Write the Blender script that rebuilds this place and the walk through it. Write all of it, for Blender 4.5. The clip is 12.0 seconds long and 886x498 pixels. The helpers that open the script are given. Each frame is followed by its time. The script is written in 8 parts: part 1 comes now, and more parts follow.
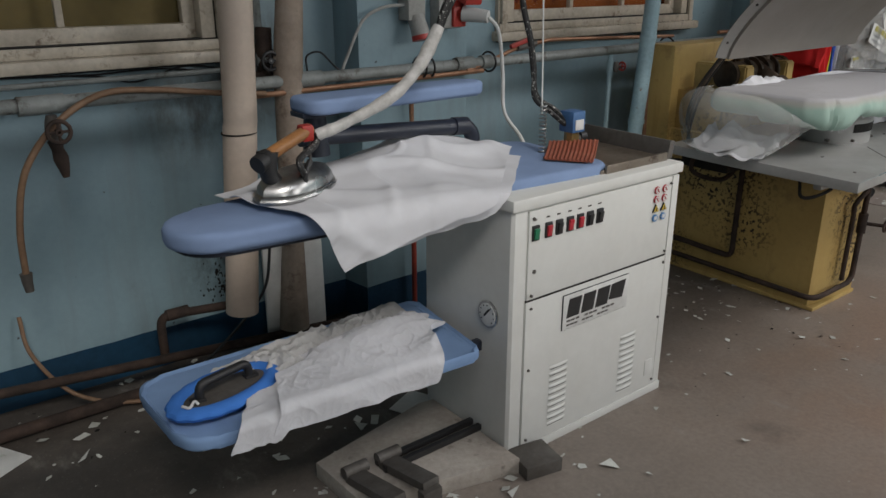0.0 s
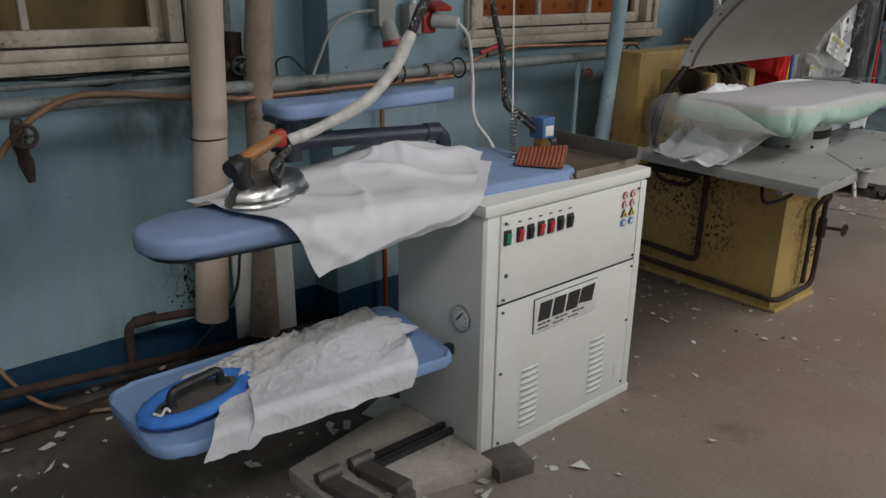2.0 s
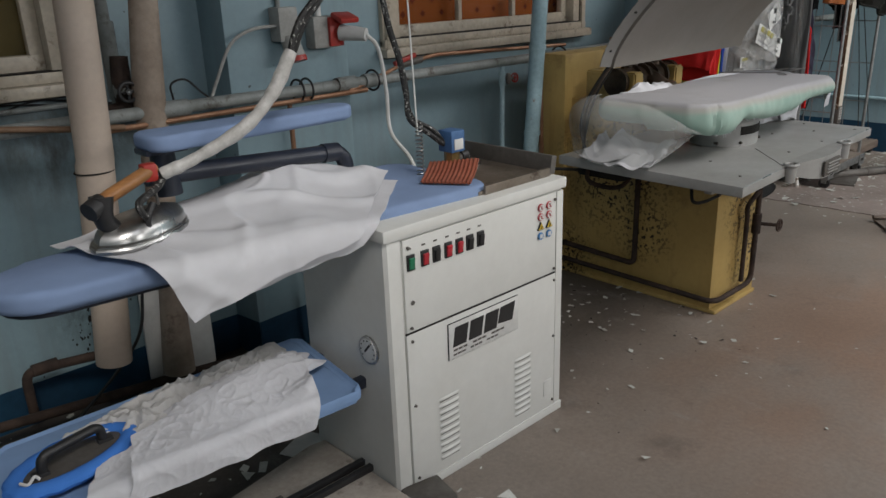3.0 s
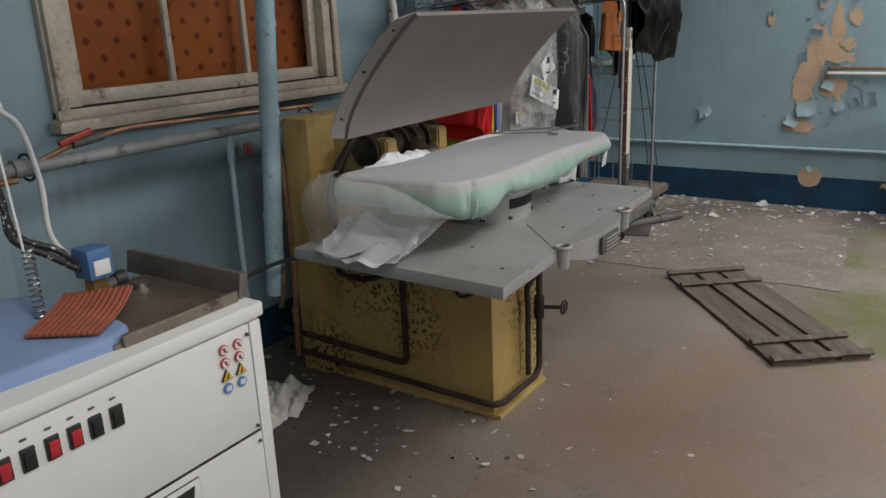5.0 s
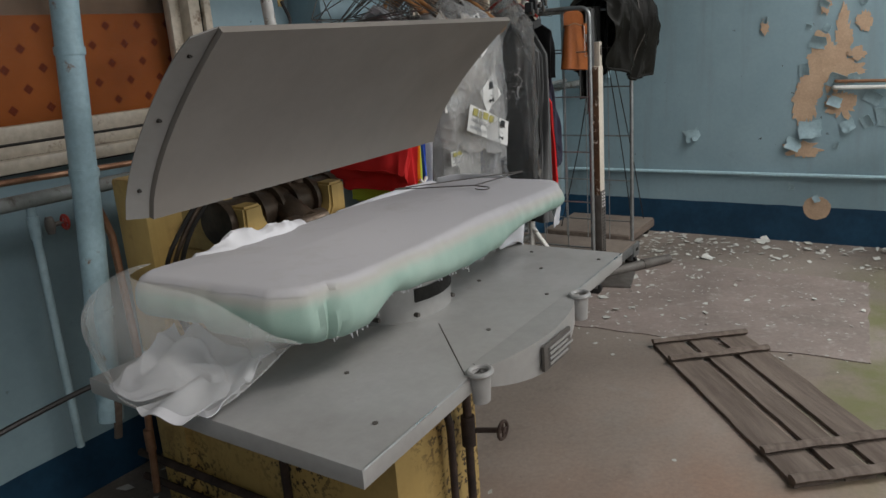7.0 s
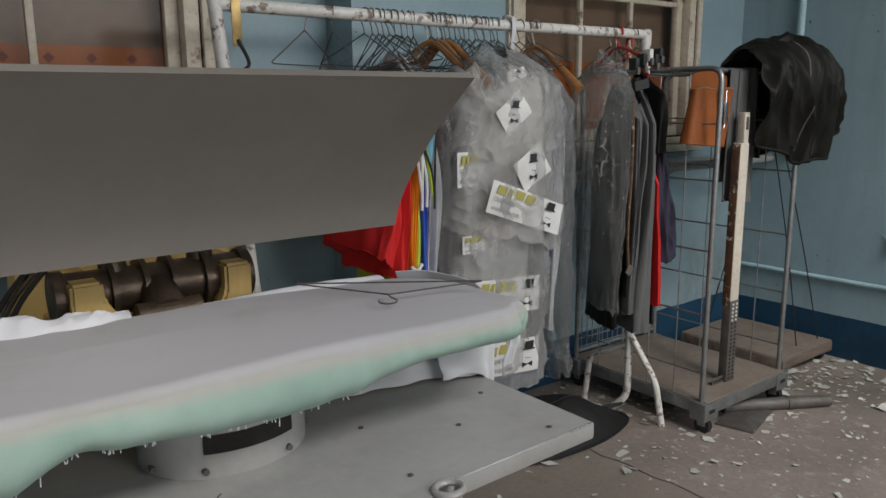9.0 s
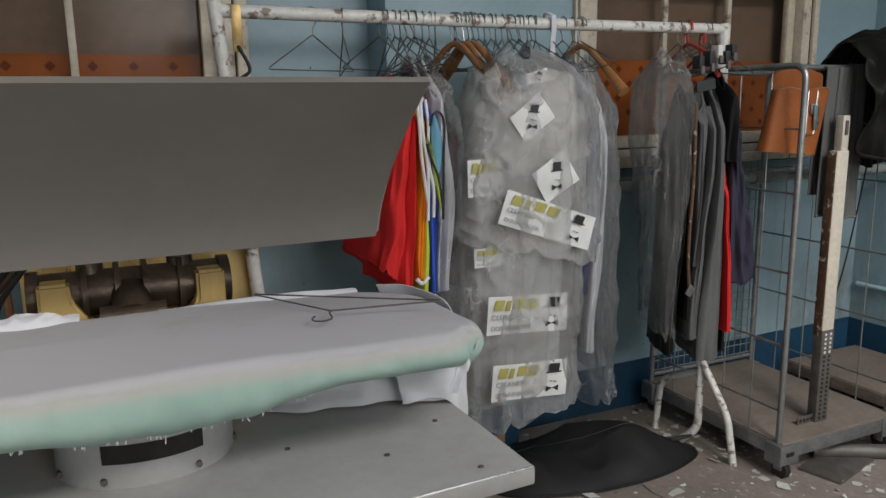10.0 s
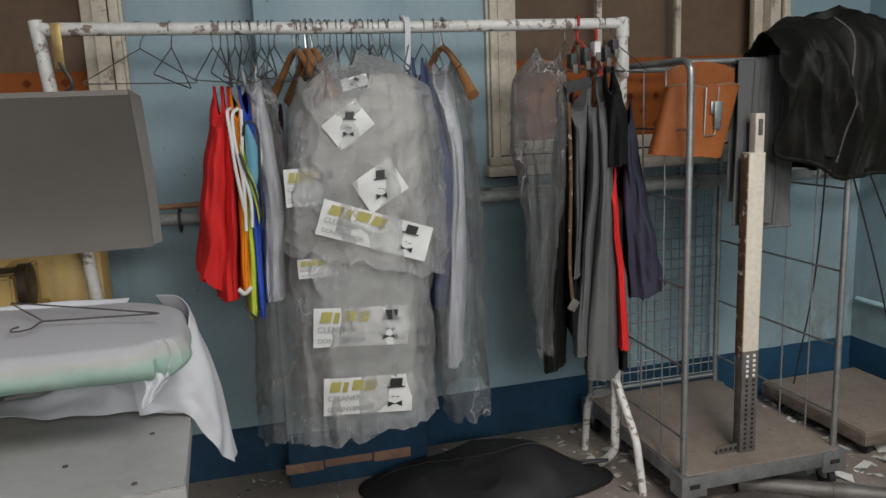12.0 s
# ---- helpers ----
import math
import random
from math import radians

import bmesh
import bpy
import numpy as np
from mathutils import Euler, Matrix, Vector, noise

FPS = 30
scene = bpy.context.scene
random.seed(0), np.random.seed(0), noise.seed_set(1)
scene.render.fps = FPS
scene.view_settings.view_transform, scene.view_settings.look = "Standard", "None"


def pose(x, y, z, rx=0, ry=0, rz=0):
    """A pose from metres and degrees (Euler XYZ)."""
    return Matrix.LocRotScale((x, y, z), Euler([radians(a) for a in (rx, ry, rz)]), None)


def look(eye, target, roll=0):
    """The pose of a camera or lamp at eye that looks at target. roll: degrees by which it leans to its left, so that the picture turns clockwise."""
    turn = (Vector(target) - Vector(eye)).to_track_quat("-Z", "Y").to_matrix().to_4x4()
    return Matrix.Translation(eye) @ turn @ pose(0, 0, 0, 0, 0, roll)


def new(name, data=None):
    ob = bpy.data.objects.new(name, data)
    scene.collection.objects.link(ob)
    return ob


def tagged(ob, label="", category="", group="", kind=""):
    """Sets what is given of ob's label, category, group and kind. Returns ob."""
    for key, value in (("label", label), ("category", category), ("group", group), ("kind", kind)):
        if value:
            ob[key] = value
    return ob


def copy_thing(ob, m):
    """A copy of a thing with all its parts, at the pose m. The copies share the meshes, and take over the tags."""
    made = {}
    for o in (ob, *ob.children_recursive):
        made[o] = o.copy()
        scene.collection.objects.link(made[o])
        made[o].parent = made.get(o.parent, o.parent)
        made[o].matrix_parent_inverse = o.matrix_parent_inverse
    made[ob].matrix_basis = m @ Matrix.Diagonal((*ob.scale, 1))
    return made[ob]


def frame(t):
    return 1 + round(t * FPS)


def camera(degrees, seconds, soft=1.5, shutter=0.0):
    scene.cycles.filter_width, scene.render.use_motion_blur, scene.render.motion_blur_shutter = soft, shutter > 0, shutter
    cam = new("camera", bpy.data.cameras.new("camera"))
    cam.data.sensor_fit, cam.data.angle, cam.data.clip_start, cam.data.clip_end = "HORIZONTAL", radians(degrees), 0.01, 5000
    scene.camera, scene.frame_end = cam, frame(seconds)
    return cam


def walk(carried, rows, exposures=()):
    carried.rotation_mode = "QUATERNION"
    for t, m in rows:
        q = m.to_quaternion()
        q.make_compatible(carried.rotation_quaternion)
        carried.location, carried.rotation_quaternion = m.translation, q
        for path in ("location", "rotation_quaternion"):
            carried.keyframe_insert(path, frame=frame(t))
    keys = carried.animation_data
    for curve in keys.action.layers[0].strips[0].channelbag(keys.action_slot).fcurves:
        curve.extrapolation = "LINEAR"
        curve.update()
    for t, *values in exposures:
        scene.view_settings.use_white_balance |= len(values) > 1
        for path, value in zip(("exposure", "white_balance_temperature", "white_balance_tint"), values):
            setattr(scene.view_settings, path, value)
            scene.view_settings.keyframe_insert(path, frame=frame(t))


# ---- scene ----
cam = camera(60.5, 12.0)
PATH = [
    (0, (0.29, 0.436, 1.574), (1.444, 1.92, 0.892), -0.1),
    (0.5, (0.294, 0.426, 1.572), (1.494, 1.873, 0.89), -0.5),
    (1, (0.282, 0.431, 1.572), (1.487, 1.867, 0.875), -0.4),
    (1.5, (0.267, 0.436, 1.573), (1.472, 1.874, 0.878), 0.2),
    (2, (0.267, 0.438, 1.579), (1.492, 1.87, 0.909), 0.6),
    (2.5, (0.324, 0.438, 1.585), (1.554, 1.871, 0.927), -0.2),
    (3, (0.531, 0.414, 1.594), (1.814, 1.798, 0.931), -2.0),
    (3.5, (0.708, 0.388, 1.62), (2.081, 1.698, 0.987), -1.4),
    (3.7, (0.775, 0.423, 1.618), (2.204, 1.693, 1.03), -1.3),
    (5.3, (1.52, 0.648, 1.602), (3.106, 1.719, 1.019), -2.4),
    (5.5, (1.605, 0.693, 1.599), (3.19, 1.769, 1.023), -1.9),
    (6, (1.831, 0.801, 1.62), (3.468, 1.828, 1.104), -1.7),
    (6.5, (2.054, 0.838, 1.595), (3.737, 1.791, 1.085), -3.1),
    (7, (2.352, 0.835, 1.575), (3.95, 1.915, 1.044), -4.2),
    (7.2, (2.458, 0.856, 1.588), (4.056, 1.94, 1.067), -4.7),
    (8.8, (3.415, 0.661, 1.575), (4.696, 2.142, 1.167), -1.9),
    (9, (3.502, 0.616, 1.571), (4.694, 2.174, 1.181), -0.4),
    (9.5, (3.746, 0.536, 1.572), (4.747, 2.233, 1.232), -0.2),
    (10, (4.012, 0.465, 1.578), (4.839, 2.245, 1.194), -0.8),
    (10.5, (4.272, 0.364, 1.581), (4.935, 2.216, 1.219), -0.7),
    (11, (4.549, 0.267, 1.574), (5.134, 2.143, 1.204), -2.1),
    (11.5, (4.793, 0.231, 1.555), (5.309, 2.126, 1.177), -1.7),
    (12, (4.977, 0.19, 1.563), (5.478, 2.091, 1.196), -2.3),
]
walk(cam, [(t, look(eye, target, roll)) for t, eye, target, roll in PATH],
     exposures=[(0.0, -0.06), (10.5, -0.06), (11.5, 0.0), (12.0, 0.0)])

# ---- light: overcast sky through assumed, unseen roof lights and windows behind ----
world = bpy.data.worlds.new("sky")
scene.world = world
world.use_nodes = True
wn = world.node_tree
sky = wn.nodes.new("ShaderNodeTexSky")
sky.sky_type = "NISHITA"
sky.sun_disc = False
sky.sun_elevation = radians(48)
sky.sun_rotation = radians(200)
wn.nodes["Background"].inputs[1].default_value = 0.1
wn.links.new(sky.outputs[0], wn.nodes["Background"].inputs[0])

sun_data = bpy.data.lights.new("sun", "SUN")
sun_data.energy, sun_data.angle, sun_data.color = 1.0, radians(12), (1.0, 0.95, 0.88)
sun = new("sun", sun_data)
sun.matrix_world = look((0, -10, 12), (3, 2, 0))


def daylight(name, eye, target, wide, high, watts, colour=(1.0, 0.975, 0.955)):
    """Sky light that stands in an opening."""
    lamp = bpy.data.lights.new(name, "AREA")
    lamp.shape, lamp.size, lamp.size_y = "RECTANGLE", wide, high
    lamp.energy, lamp.color = watts, colour
    ob = new(name, lamp)
    ob.matrix_world = look(eye, target)
    return ob


# assumed roof lights and windows behind the walker, unseen, placed to suit the light
daylight("added_roof_daylight", (1.0, -0.2, 3.42), (1.0, -0.2, 0), 5.0, 1.4, 41)
daylight("added_roof_daylight", (6.6, -0.2, 3.42), (6.6, -0.2, 0), 2.4, 1.4, 116)
daylight("window_daylight", (-0.4, -3.95, 2.7), (-0.4, 0, 1.2), 2.6, 0.9, 33)
daylight("window_daylight", (5.7, -3.95, 2.7), (5.7, 0, 1.2), 2.6, 0.9, 130)

# ---- materials ----
def nodes(name, rough=0.6, metal=0.0, spec=0.5):
    m = bpy.data.materials.new(name)
    m.use_nodes = True
    t = m.node_tree
    b = t.nodes["Principled BSDF"]
    b.inputs["Roughness"].default_value = rough
    b.inputs["Metallic"].default_value = metal
    b.inputs["Specular IOR Level"].default_value = spec
    return m, t, b


def noise_node(t, scale, detail=4.0, rough=0.55, vec=None, stretch=None):
    n = t.nodes.new("ShaderNodeTexNoise")
    n.inputs["Scale"].default_value = scale
    n.inputs["Detail"].default_value = detail
    n.inputs["Roughness"].default_value = rough
    if vec is None:
        vec = t.nodes.new("ShaderNodeTexCoord").outputs["Object"]
    if stretch:
        mp = t.nodes.new("ShaderNodeMapping")
        mp.inputs["Scale"].default_value = stretch
        t.links.new(vec, mp.inputs[0])
        vec = mp.outputs[0]
    t.links.new(vec, n.inputs["Vector"])
    return n.outputs[0]


def ramp(t, fac, stops):
    r = t.nodes.new("ShaderNodeValToRGB")
    e = r.color_ramp.elements
    e[0].position, e[0].color = stops[0][0], (*stops[0][1], 1)
    e[1].position, e[1].color = stops[-1][0], (*stops[-1][1], 1)
    for p, c in stops[1:-1]:
        k = e.new(p)
        k.color = (*c, 1)
    t.links.new(fac, r.inputs[0])
    return r.outputs[0]


def mix(t, fac, a, b, mode="MIX"):
    n = t.nodes.new("ShaderNodeMix")
    n.data_type, n.blend_type = "RGBA", mode
    for i, v in ((0, fac), (6, a), (7, b)):
        if isinstance(v, (int, float)):
            n.inputs[i].default_value = v
        elif isinstance(v, tuple):
            n.inputs[i].default_value = (*v, 1)
        else:
            t.links.new(v, n.inputs[i])
    return n.outputs[2]


def bump(t, b, height, strength=0.2, dist=0.01):
    n = t.nodes.new("ShaderNodeBump")
    n.inputs["Strength"].default_value = strength
    n.inputs["Distance"].default_value = dist
    t.links.new(height, n.inputs["Height"])
    t.links.new(n.outputs[0], b.inputs["Normal"])


def surface(name, base, other=None, rough=0.6, metal=0.0, scale=6.0, fine=60.0, stain=None, stain_at=(0.62, 0.72),
            stain_scale=9.0, relief=0.15, spec=0.5, stretch=None, vary=0.35):
    """Two scales of variation: broad tone, fine grain; and stains with a shape of their own."""
    m, t, b = nodes(name, rough, metal, spec)
    other = other or tuple(c * 0.8 for c in base)
    broad = noise_node(t, scale, 5, stretch=stretch)
    col = ramp(t, broad, [(0.35, other), (0.65, base)])
    grain = noise_node(t, fine, 6, 0.6, stretch=stretch)
    g = ramp(t, grain, [(0.3, (1 - vary,) * 3), (0.7, (1 + vary * 0.25,) * 3)])
    col = mix(t, 0.5, col, g, "MULTIPLY")
    if stain:
        s = noise_node(t, stain_scale, 8, 0.7)
        f = ramp(t, s, [(stain_at[0], (0, 0, 0)), (stain_at[1], (1, 1, 1))])
        col = mix(t, f, col, stain)
    t.links.new(col, b.inputs["Base Color"])
    rr = ramp(t, broad, [(0.3, (min(1, rough + 0.12),) * 3), (0.7, (max(0.02, rough - 0.08),) * 3)])
    t.links.new(rr, b.inputs["Roughness"])
    bump(t, b, grain, relief, 0.004)
    return m


def cloth_mat(name, base, weave=420.0, rough=0.85, stain=None, sheen=0.0, spec=0.25):
    m, t, b = nodes(name, rough, 0, 0.10 if max(base) < 0.1 else spec)
    broad = noise_node(t, 7, 4)
    col = ramp(t, broad, [(0.3, tuple(c * 0.86 for c in base)), (0.7, base)])
    if stain:
        f = ramp(t, noise_node(t, 5, 6, 0.65), [(0.55, (0, 0, 0)), (0.72, (1, 1, 1))])
        col = mix(t, f, col, stain)
    t.links.new(col, b.inputs["Base Color"])
    b.inputs["Sheen Weight"].default_value = sheen
    bump(t, b, noise_node(t, weave, 2), 0.25, 0.0015)
    return m


def plastic_film(name, cloud=0.1, gloss=0.14):
    """Thin clear garment film: mostly clear, a little milky, with glossy wrinkles."""
    m, t, b = nodes(name, 0.2, 0, 0.5)
    clear = t.nodes.new("ShaderNodeBsdfTransparent")
    front = t.nodes.new("ShaderNodeBsdfDiffuse")
    through_light = t.nodes.new("ShaderNodeBsdfTranslucent")
    for n in (front, through_light):
        n.inputs[0].default_value = (0.95, 0.95, 0.945, 1)
    milk = t.nodes.new("ShaderNodeMixShader")
    milk.inputs[0].default_value = 0.45
    t.links.new(front.outputs[0], milk.inputs[1])
    t.links.new(through_light.outputs[0], milk.inputs[2])
    shine = t.nodes.new("ShaderNodeBsdfGlossy")
    shine.inputs["Roughness"].default_value = gloss
    # thin crooked white lines paint in highlights on folds; between them it is evenly hazy
    haze = ramp(t, noise_node(t, 4, 3, 0.5), [(0.35, (cloud * 0.8,) * 3), (0.7, (cloud * 1.25,) * 3)])
    fold = ramp(t, noise_node(t, 7, 3, 0.55, stretch=(1.2, 1.2, 0.55)), [(0.475, (0, 0, 0)), (0.497, (0.55, 0.55, 0.55)), (0.503, (0.55, 0.55, 0.55)), (0.525, (0, 0, 0))])
    small = ramp(t, noise_node(t, 19, 4, 0.6, stretch=(0.8, 0.8, 1.1)), [(0.48, (0, 0, 0)), (0.5, (0.5, 0.5, 0.5)), (0.52, (0, 0, 0))])
    where = ramp(t, noise_node(t, 3.1, 2, 0.5), [(0.42, (0, 0, 0)), (0.62, (1, 1, 1))])
    a = mix(t, 1.0, haze, mix(t, 1.0, where, mix(t, 1.0, fold, small, "LIGHTEN"), "MULTIPLY"), "LIGHTEN")
    body = t.nodes.new("ShaderNodeMixShader")
    t.links.new(a, body.inputs[0])
    t.links.new(clear.outputs[0], body.inputs[1])
    t.links.new(milk.outputs[0], body.inputs[2])
    fres = t.nodes.new("ShaderNodeFresnel")
    fres.inputs[0].default_value = 1.28
    both = t.nodes.new("ShaderNodeMixShader")
    t.links.new(fres.outputs[0], both.inputs[0])
    t.links.new(body.outputs[0], both.inputs[1])
    t.links.new(shine.outputs[0], both.inputs[2])
    crease = t.nodes.new("ShaderNodeBump")
    crease.inputs["Strength"].default_value = 0.8
    crease.inputs["Distance"].default_value = 0.035
    t.links.new(noise_node(t, 24, 6, 0.66, stretch=(1, 1, 0.4)), crease.inputs["Height"])
    for n in (shine, fres):
        t.links.new(crease.outputs[0], n.inputs["Normal"])
    t.links.new(both.outputs[0], t.nodes["Material Output"].inputs[0])
    return m


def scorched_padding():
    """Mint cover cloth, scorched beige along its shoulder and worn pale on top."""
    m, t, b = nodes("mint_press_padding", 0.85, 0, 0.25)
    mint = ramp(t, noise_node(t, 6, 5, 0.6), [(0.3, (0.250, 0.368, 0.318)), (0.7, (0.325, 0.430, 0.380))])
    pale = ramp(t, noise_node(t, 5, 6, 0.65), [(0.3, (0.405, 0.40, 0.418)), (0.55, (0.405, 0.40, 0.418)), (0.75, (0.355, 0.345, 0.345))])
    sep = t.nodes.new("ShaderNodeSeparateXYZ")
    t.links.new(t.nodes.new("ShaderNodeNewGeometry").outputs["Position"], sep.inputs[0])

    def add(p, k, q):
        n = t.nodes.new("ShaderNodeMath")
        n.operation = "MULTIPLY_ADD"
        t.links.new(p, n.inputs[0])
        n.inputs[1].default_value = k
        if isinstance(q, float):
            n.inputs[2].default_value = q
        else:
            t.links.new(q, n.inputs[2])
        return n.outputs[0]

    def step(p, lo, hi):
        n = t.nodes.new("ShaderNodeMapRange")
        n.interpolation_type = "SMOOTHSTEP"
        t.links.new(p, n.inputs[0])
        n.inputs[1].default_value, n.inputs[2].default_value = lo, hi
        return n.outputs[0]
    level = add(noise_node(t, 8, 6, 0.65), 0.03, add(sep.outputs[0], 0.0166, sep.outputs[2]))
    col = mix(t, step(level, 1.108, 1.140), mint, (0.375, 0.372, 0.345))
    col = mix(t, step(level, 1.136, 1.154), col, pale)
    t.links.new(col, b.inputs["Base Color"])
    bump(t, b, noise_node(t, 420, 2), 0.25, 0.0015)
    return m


# walls
M_navy = surface("navy_wall_paint", (0.013, 0.053, 0.100), (0.009, 0.038, 0.075), 0.55, spec=0.3, scale=3, fine=30,
                 stain=(0.09, 0.11, 0.12), stain_at=(0.68, 0.78), stain_scale=7, relief=0.3)
M_plaster = surface("bare_plaster", (0.52, 0.37, 0.25), (0.44, 0.31, 0.21), 0.85, scale=7, fine=70, relief=0.3)
M_flake = surface("curled_paint", (0.31, 0.43, 0.47), (0.26, 0.37, 0.41), 0.6, scale=9, fine=50)
# kept dark so that the unseen ceiling bounces less light
M_ceiling = surface("ceiling_paint", (0.36, 0.36, 0.34), None, 0.8, scale=2, fine=25)
M_brick = surface("worn_brick", (0.30, 0.17, 0.115), (0.20, 0.12, 0.09), 0.9, scale=12, fine=60, relief=0.5)


def floor_material():
    m, t, b = nodes("worn_concrete_floor", 0.55)
    broad = noise_node(t, 0.9, 6, 0.6)
    col = ramp(t, broad, [(0.30, (0.175, 0.147, 0.124)), (0.5, (0.250, 0.212, 0.180)), (0.72, (0.305, 0.266, 0.230))])
    # stains with places of their own: rust, moss, and dirt deepened with painted shade
    geo = t.nodes.new("ShaderNodeNewGeometry")
    sep = t.nodes.new("ShaderNodeSeparateXYZ")
    t.links.new(geo.outputs["Position"], sep.inputs[0])

    def band(axis, lo, hi):
        a = t.nodes.new("ShaderNodeMapRange")
        a.interpolation_type = "SMOOTHSTEP"
        t.links.new(sep.outputs[axis], a.inputs[0])
        a.inputs[1].default_value, a.inputs[2].default_value = lo, hi
        return a.outputs[0]

    def times(p, q):
        n = t.nodes.new("ShaderNodeMath")
        n.operation = "MULTIPLY"
        t.links.new(p, n.inputs[0])
        t.links.new(q, n.inputs[1])
        return n.outputs[0]
    rust = times(times(band(0, 1.9, 3.6), band(0, 6.4, 4.6)), times(band(1, -0.8, 0.6), band(1, 2.6, 1.3)))
    rust = times(rust, ramp(t, noise_node(t, 1.3, 5, 0.6, stretch=(0.8, 1.3, 1)), [(0.32, (0, 0, 0)), (0.58, (0.58, 0.58, 0.58))]))
    col = mix(t, rust, col, (0.300, 0.165, 0.100))
    # dirt by the machines, darkened further to paint in shade below the tray
    dirt_shade = times(times(band(0, -2.4, -0.6), band(0, 5.0, 3.0)), band(1, 1.95, 2.65))
    dirt_shade = times(dirt_shade, ramp(t, noise_node(t, 1.7, 6, 0.65), [(0.25, (0.55, 0.55, 0.55)), (0.55, (0.97, 0.97, 0.97))]))
    col = mix(t, dirt_shade, col, (0.050, 0.042, 0.036))
    damp = ramp(t, noise_node(t, 2.7, 8, 0.7), [(0.58, (0, 0, 0)), (0.74, (0.45, 0.45, 0.45))])
    col = mix(t, damp, col, (0.060, 0.048, 0.040))
    pale = ramp(t, noise_node(t, 3.9, 7, 0.7, stretch=(1.4, 0.7, 1)), [(0.60, (0, 0, 0)), (0.74, (0.5, 0.5, 0.5))])
    col = mix(t, pale, col, (0.30, 0.28, 0.255))
    fine = noise_node(t, 55, 8, 0.7)
    col = mix(t, 0.85, col, ramp(t, fine, [(0.3, (0.78, 0.78, 0.78)), (0.7, (1.08, 1.08, 1.08))]), "MULTIPLY")
    grit = ramp(t, noise_node(t, 130, 3, 0.5), [(0.66, (0, 0, 0)), (0.70, (0.22, 0.22, 0.22))])
    col = mix(t, grit, col, (0.34, 0.32, 0.29))
    patch = times(times(band(0, 4.6, 5.4), band(0, 7.9, 7.3)), band(1, 1.45, 0.95))
    clump = ramp(t, noise_node(t, 2.2, 7, 0.65), [(0.40, (0, 0, 0)), (0.60, (0.9, 0.9, 0.9))])
    moss = times(patch, clump)
    col = mix(t, moss, col, (0.135, 0.142, 0.048))
    t.links.new(col, b.inputs["Base Color"])
    t.links.new(ramp(t, broad, [(0.3, (0.42,) * 3), (0.7, (0.68,) * 3)]), b.inputs["Roughness"])
    bump(t, b, fine, 0.25, 0.004)
    return m


def speckled(name, base, other, rough, blotch, blotch_at, blotch_scale, speck, speck_at, speck_scale, streak=None, spot=None, smears=()):
    """Paint with broad tone, blotches, fine specks and drips that run down."""
    m, t, b = nodes(name, rough)
    broad = noise_node(t, 1.8, 5)
    col = ramp(t, broad, [(0.35, other), (0.65, base)])
    fine = noise_node(t, 42, 6, 0.6)
    col = mix(t, 0.5, col, ramp(t, fine, [(0.3, (0.9, 0.9, 0.9)), (0.7, (1.04, 1.04, 1.04))]), "MULTIPLY")
    if streak:
        f = ramp(t, noise_node(t, 7, 5, 0.6, stretch=(1, 1, 0.10)), [(0.54, (0, 0, 0)), (0.74, (0.75, 0.75, 0.75))])
        col = mix(t, f, col, streak)
    f = ramp(t, noise_node(t, blotch_scale, 9, 0.72), [(blotch_at[0], (0, 0, 0)), (blotch_at[1], (0.9, 0.9, 0.9))])
    col = mix(t, f, col, blotch)
    where = ramp(t, noise_node(t, 1.6, 3), [(0.40, (0, 0, 0)), (0.55, (1, 1, 1))])
    if spot:
        # a patch of specks with a middle of its own
        where = None
        for middle, reach in spot:
            far = t.nodes.new("ShaderNodeVectorMath")
            far.operation = "DISTANCE"
            t.links.new(t.nodes.new("ShaderNodeNewGeometry").outputs["Position"], far.inputs[0])
            far.inputs[1].default_value = middle
            one = ramp(t, far.outputs["Value"], [(reach * 0.35, (1, 1, 1)), (reach, (0, 0, 0))])
            where = one if where is None else mix(t, 1.0, where, one, "LIGHTEN")
    dots = ramp(t, noise_node(t, speck_scale, 3, 0.5), [(speck_at[0], (0, 0, 0)), (speck_at[1], (1, 1, 1))])
    both = mix(t, 1.0, where, dots, "MULTIPLY")
    col = mix(t, both, col, speck)
    for middle, reach, tint in smears:
        # a smear with a middle of its own and a broken edge
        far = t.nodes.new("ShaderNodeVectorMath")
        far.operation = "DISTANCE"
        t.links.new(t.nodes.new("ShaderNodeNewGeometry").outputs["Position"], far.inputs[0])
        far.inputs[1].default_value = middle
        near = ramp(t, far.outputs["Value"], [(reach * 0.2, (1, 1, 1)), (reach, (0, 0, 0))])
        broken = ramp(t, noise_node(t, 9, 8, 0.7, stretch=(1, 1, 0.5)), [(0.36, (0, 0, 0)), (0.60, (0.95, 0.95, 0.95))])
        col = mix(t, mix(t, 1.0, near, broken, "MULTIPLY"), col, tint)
    t.links.new(col, b.inputs["Base Color"])
    t.links.new(ramp(t, broad, [(0.3, (rough + 0.1,) * 3), (0.7, (rough - 0.08,) * 3)]), b.inputs["Roughness"])
    bump(t, b, fine, 0.15, 0.004)
    return m


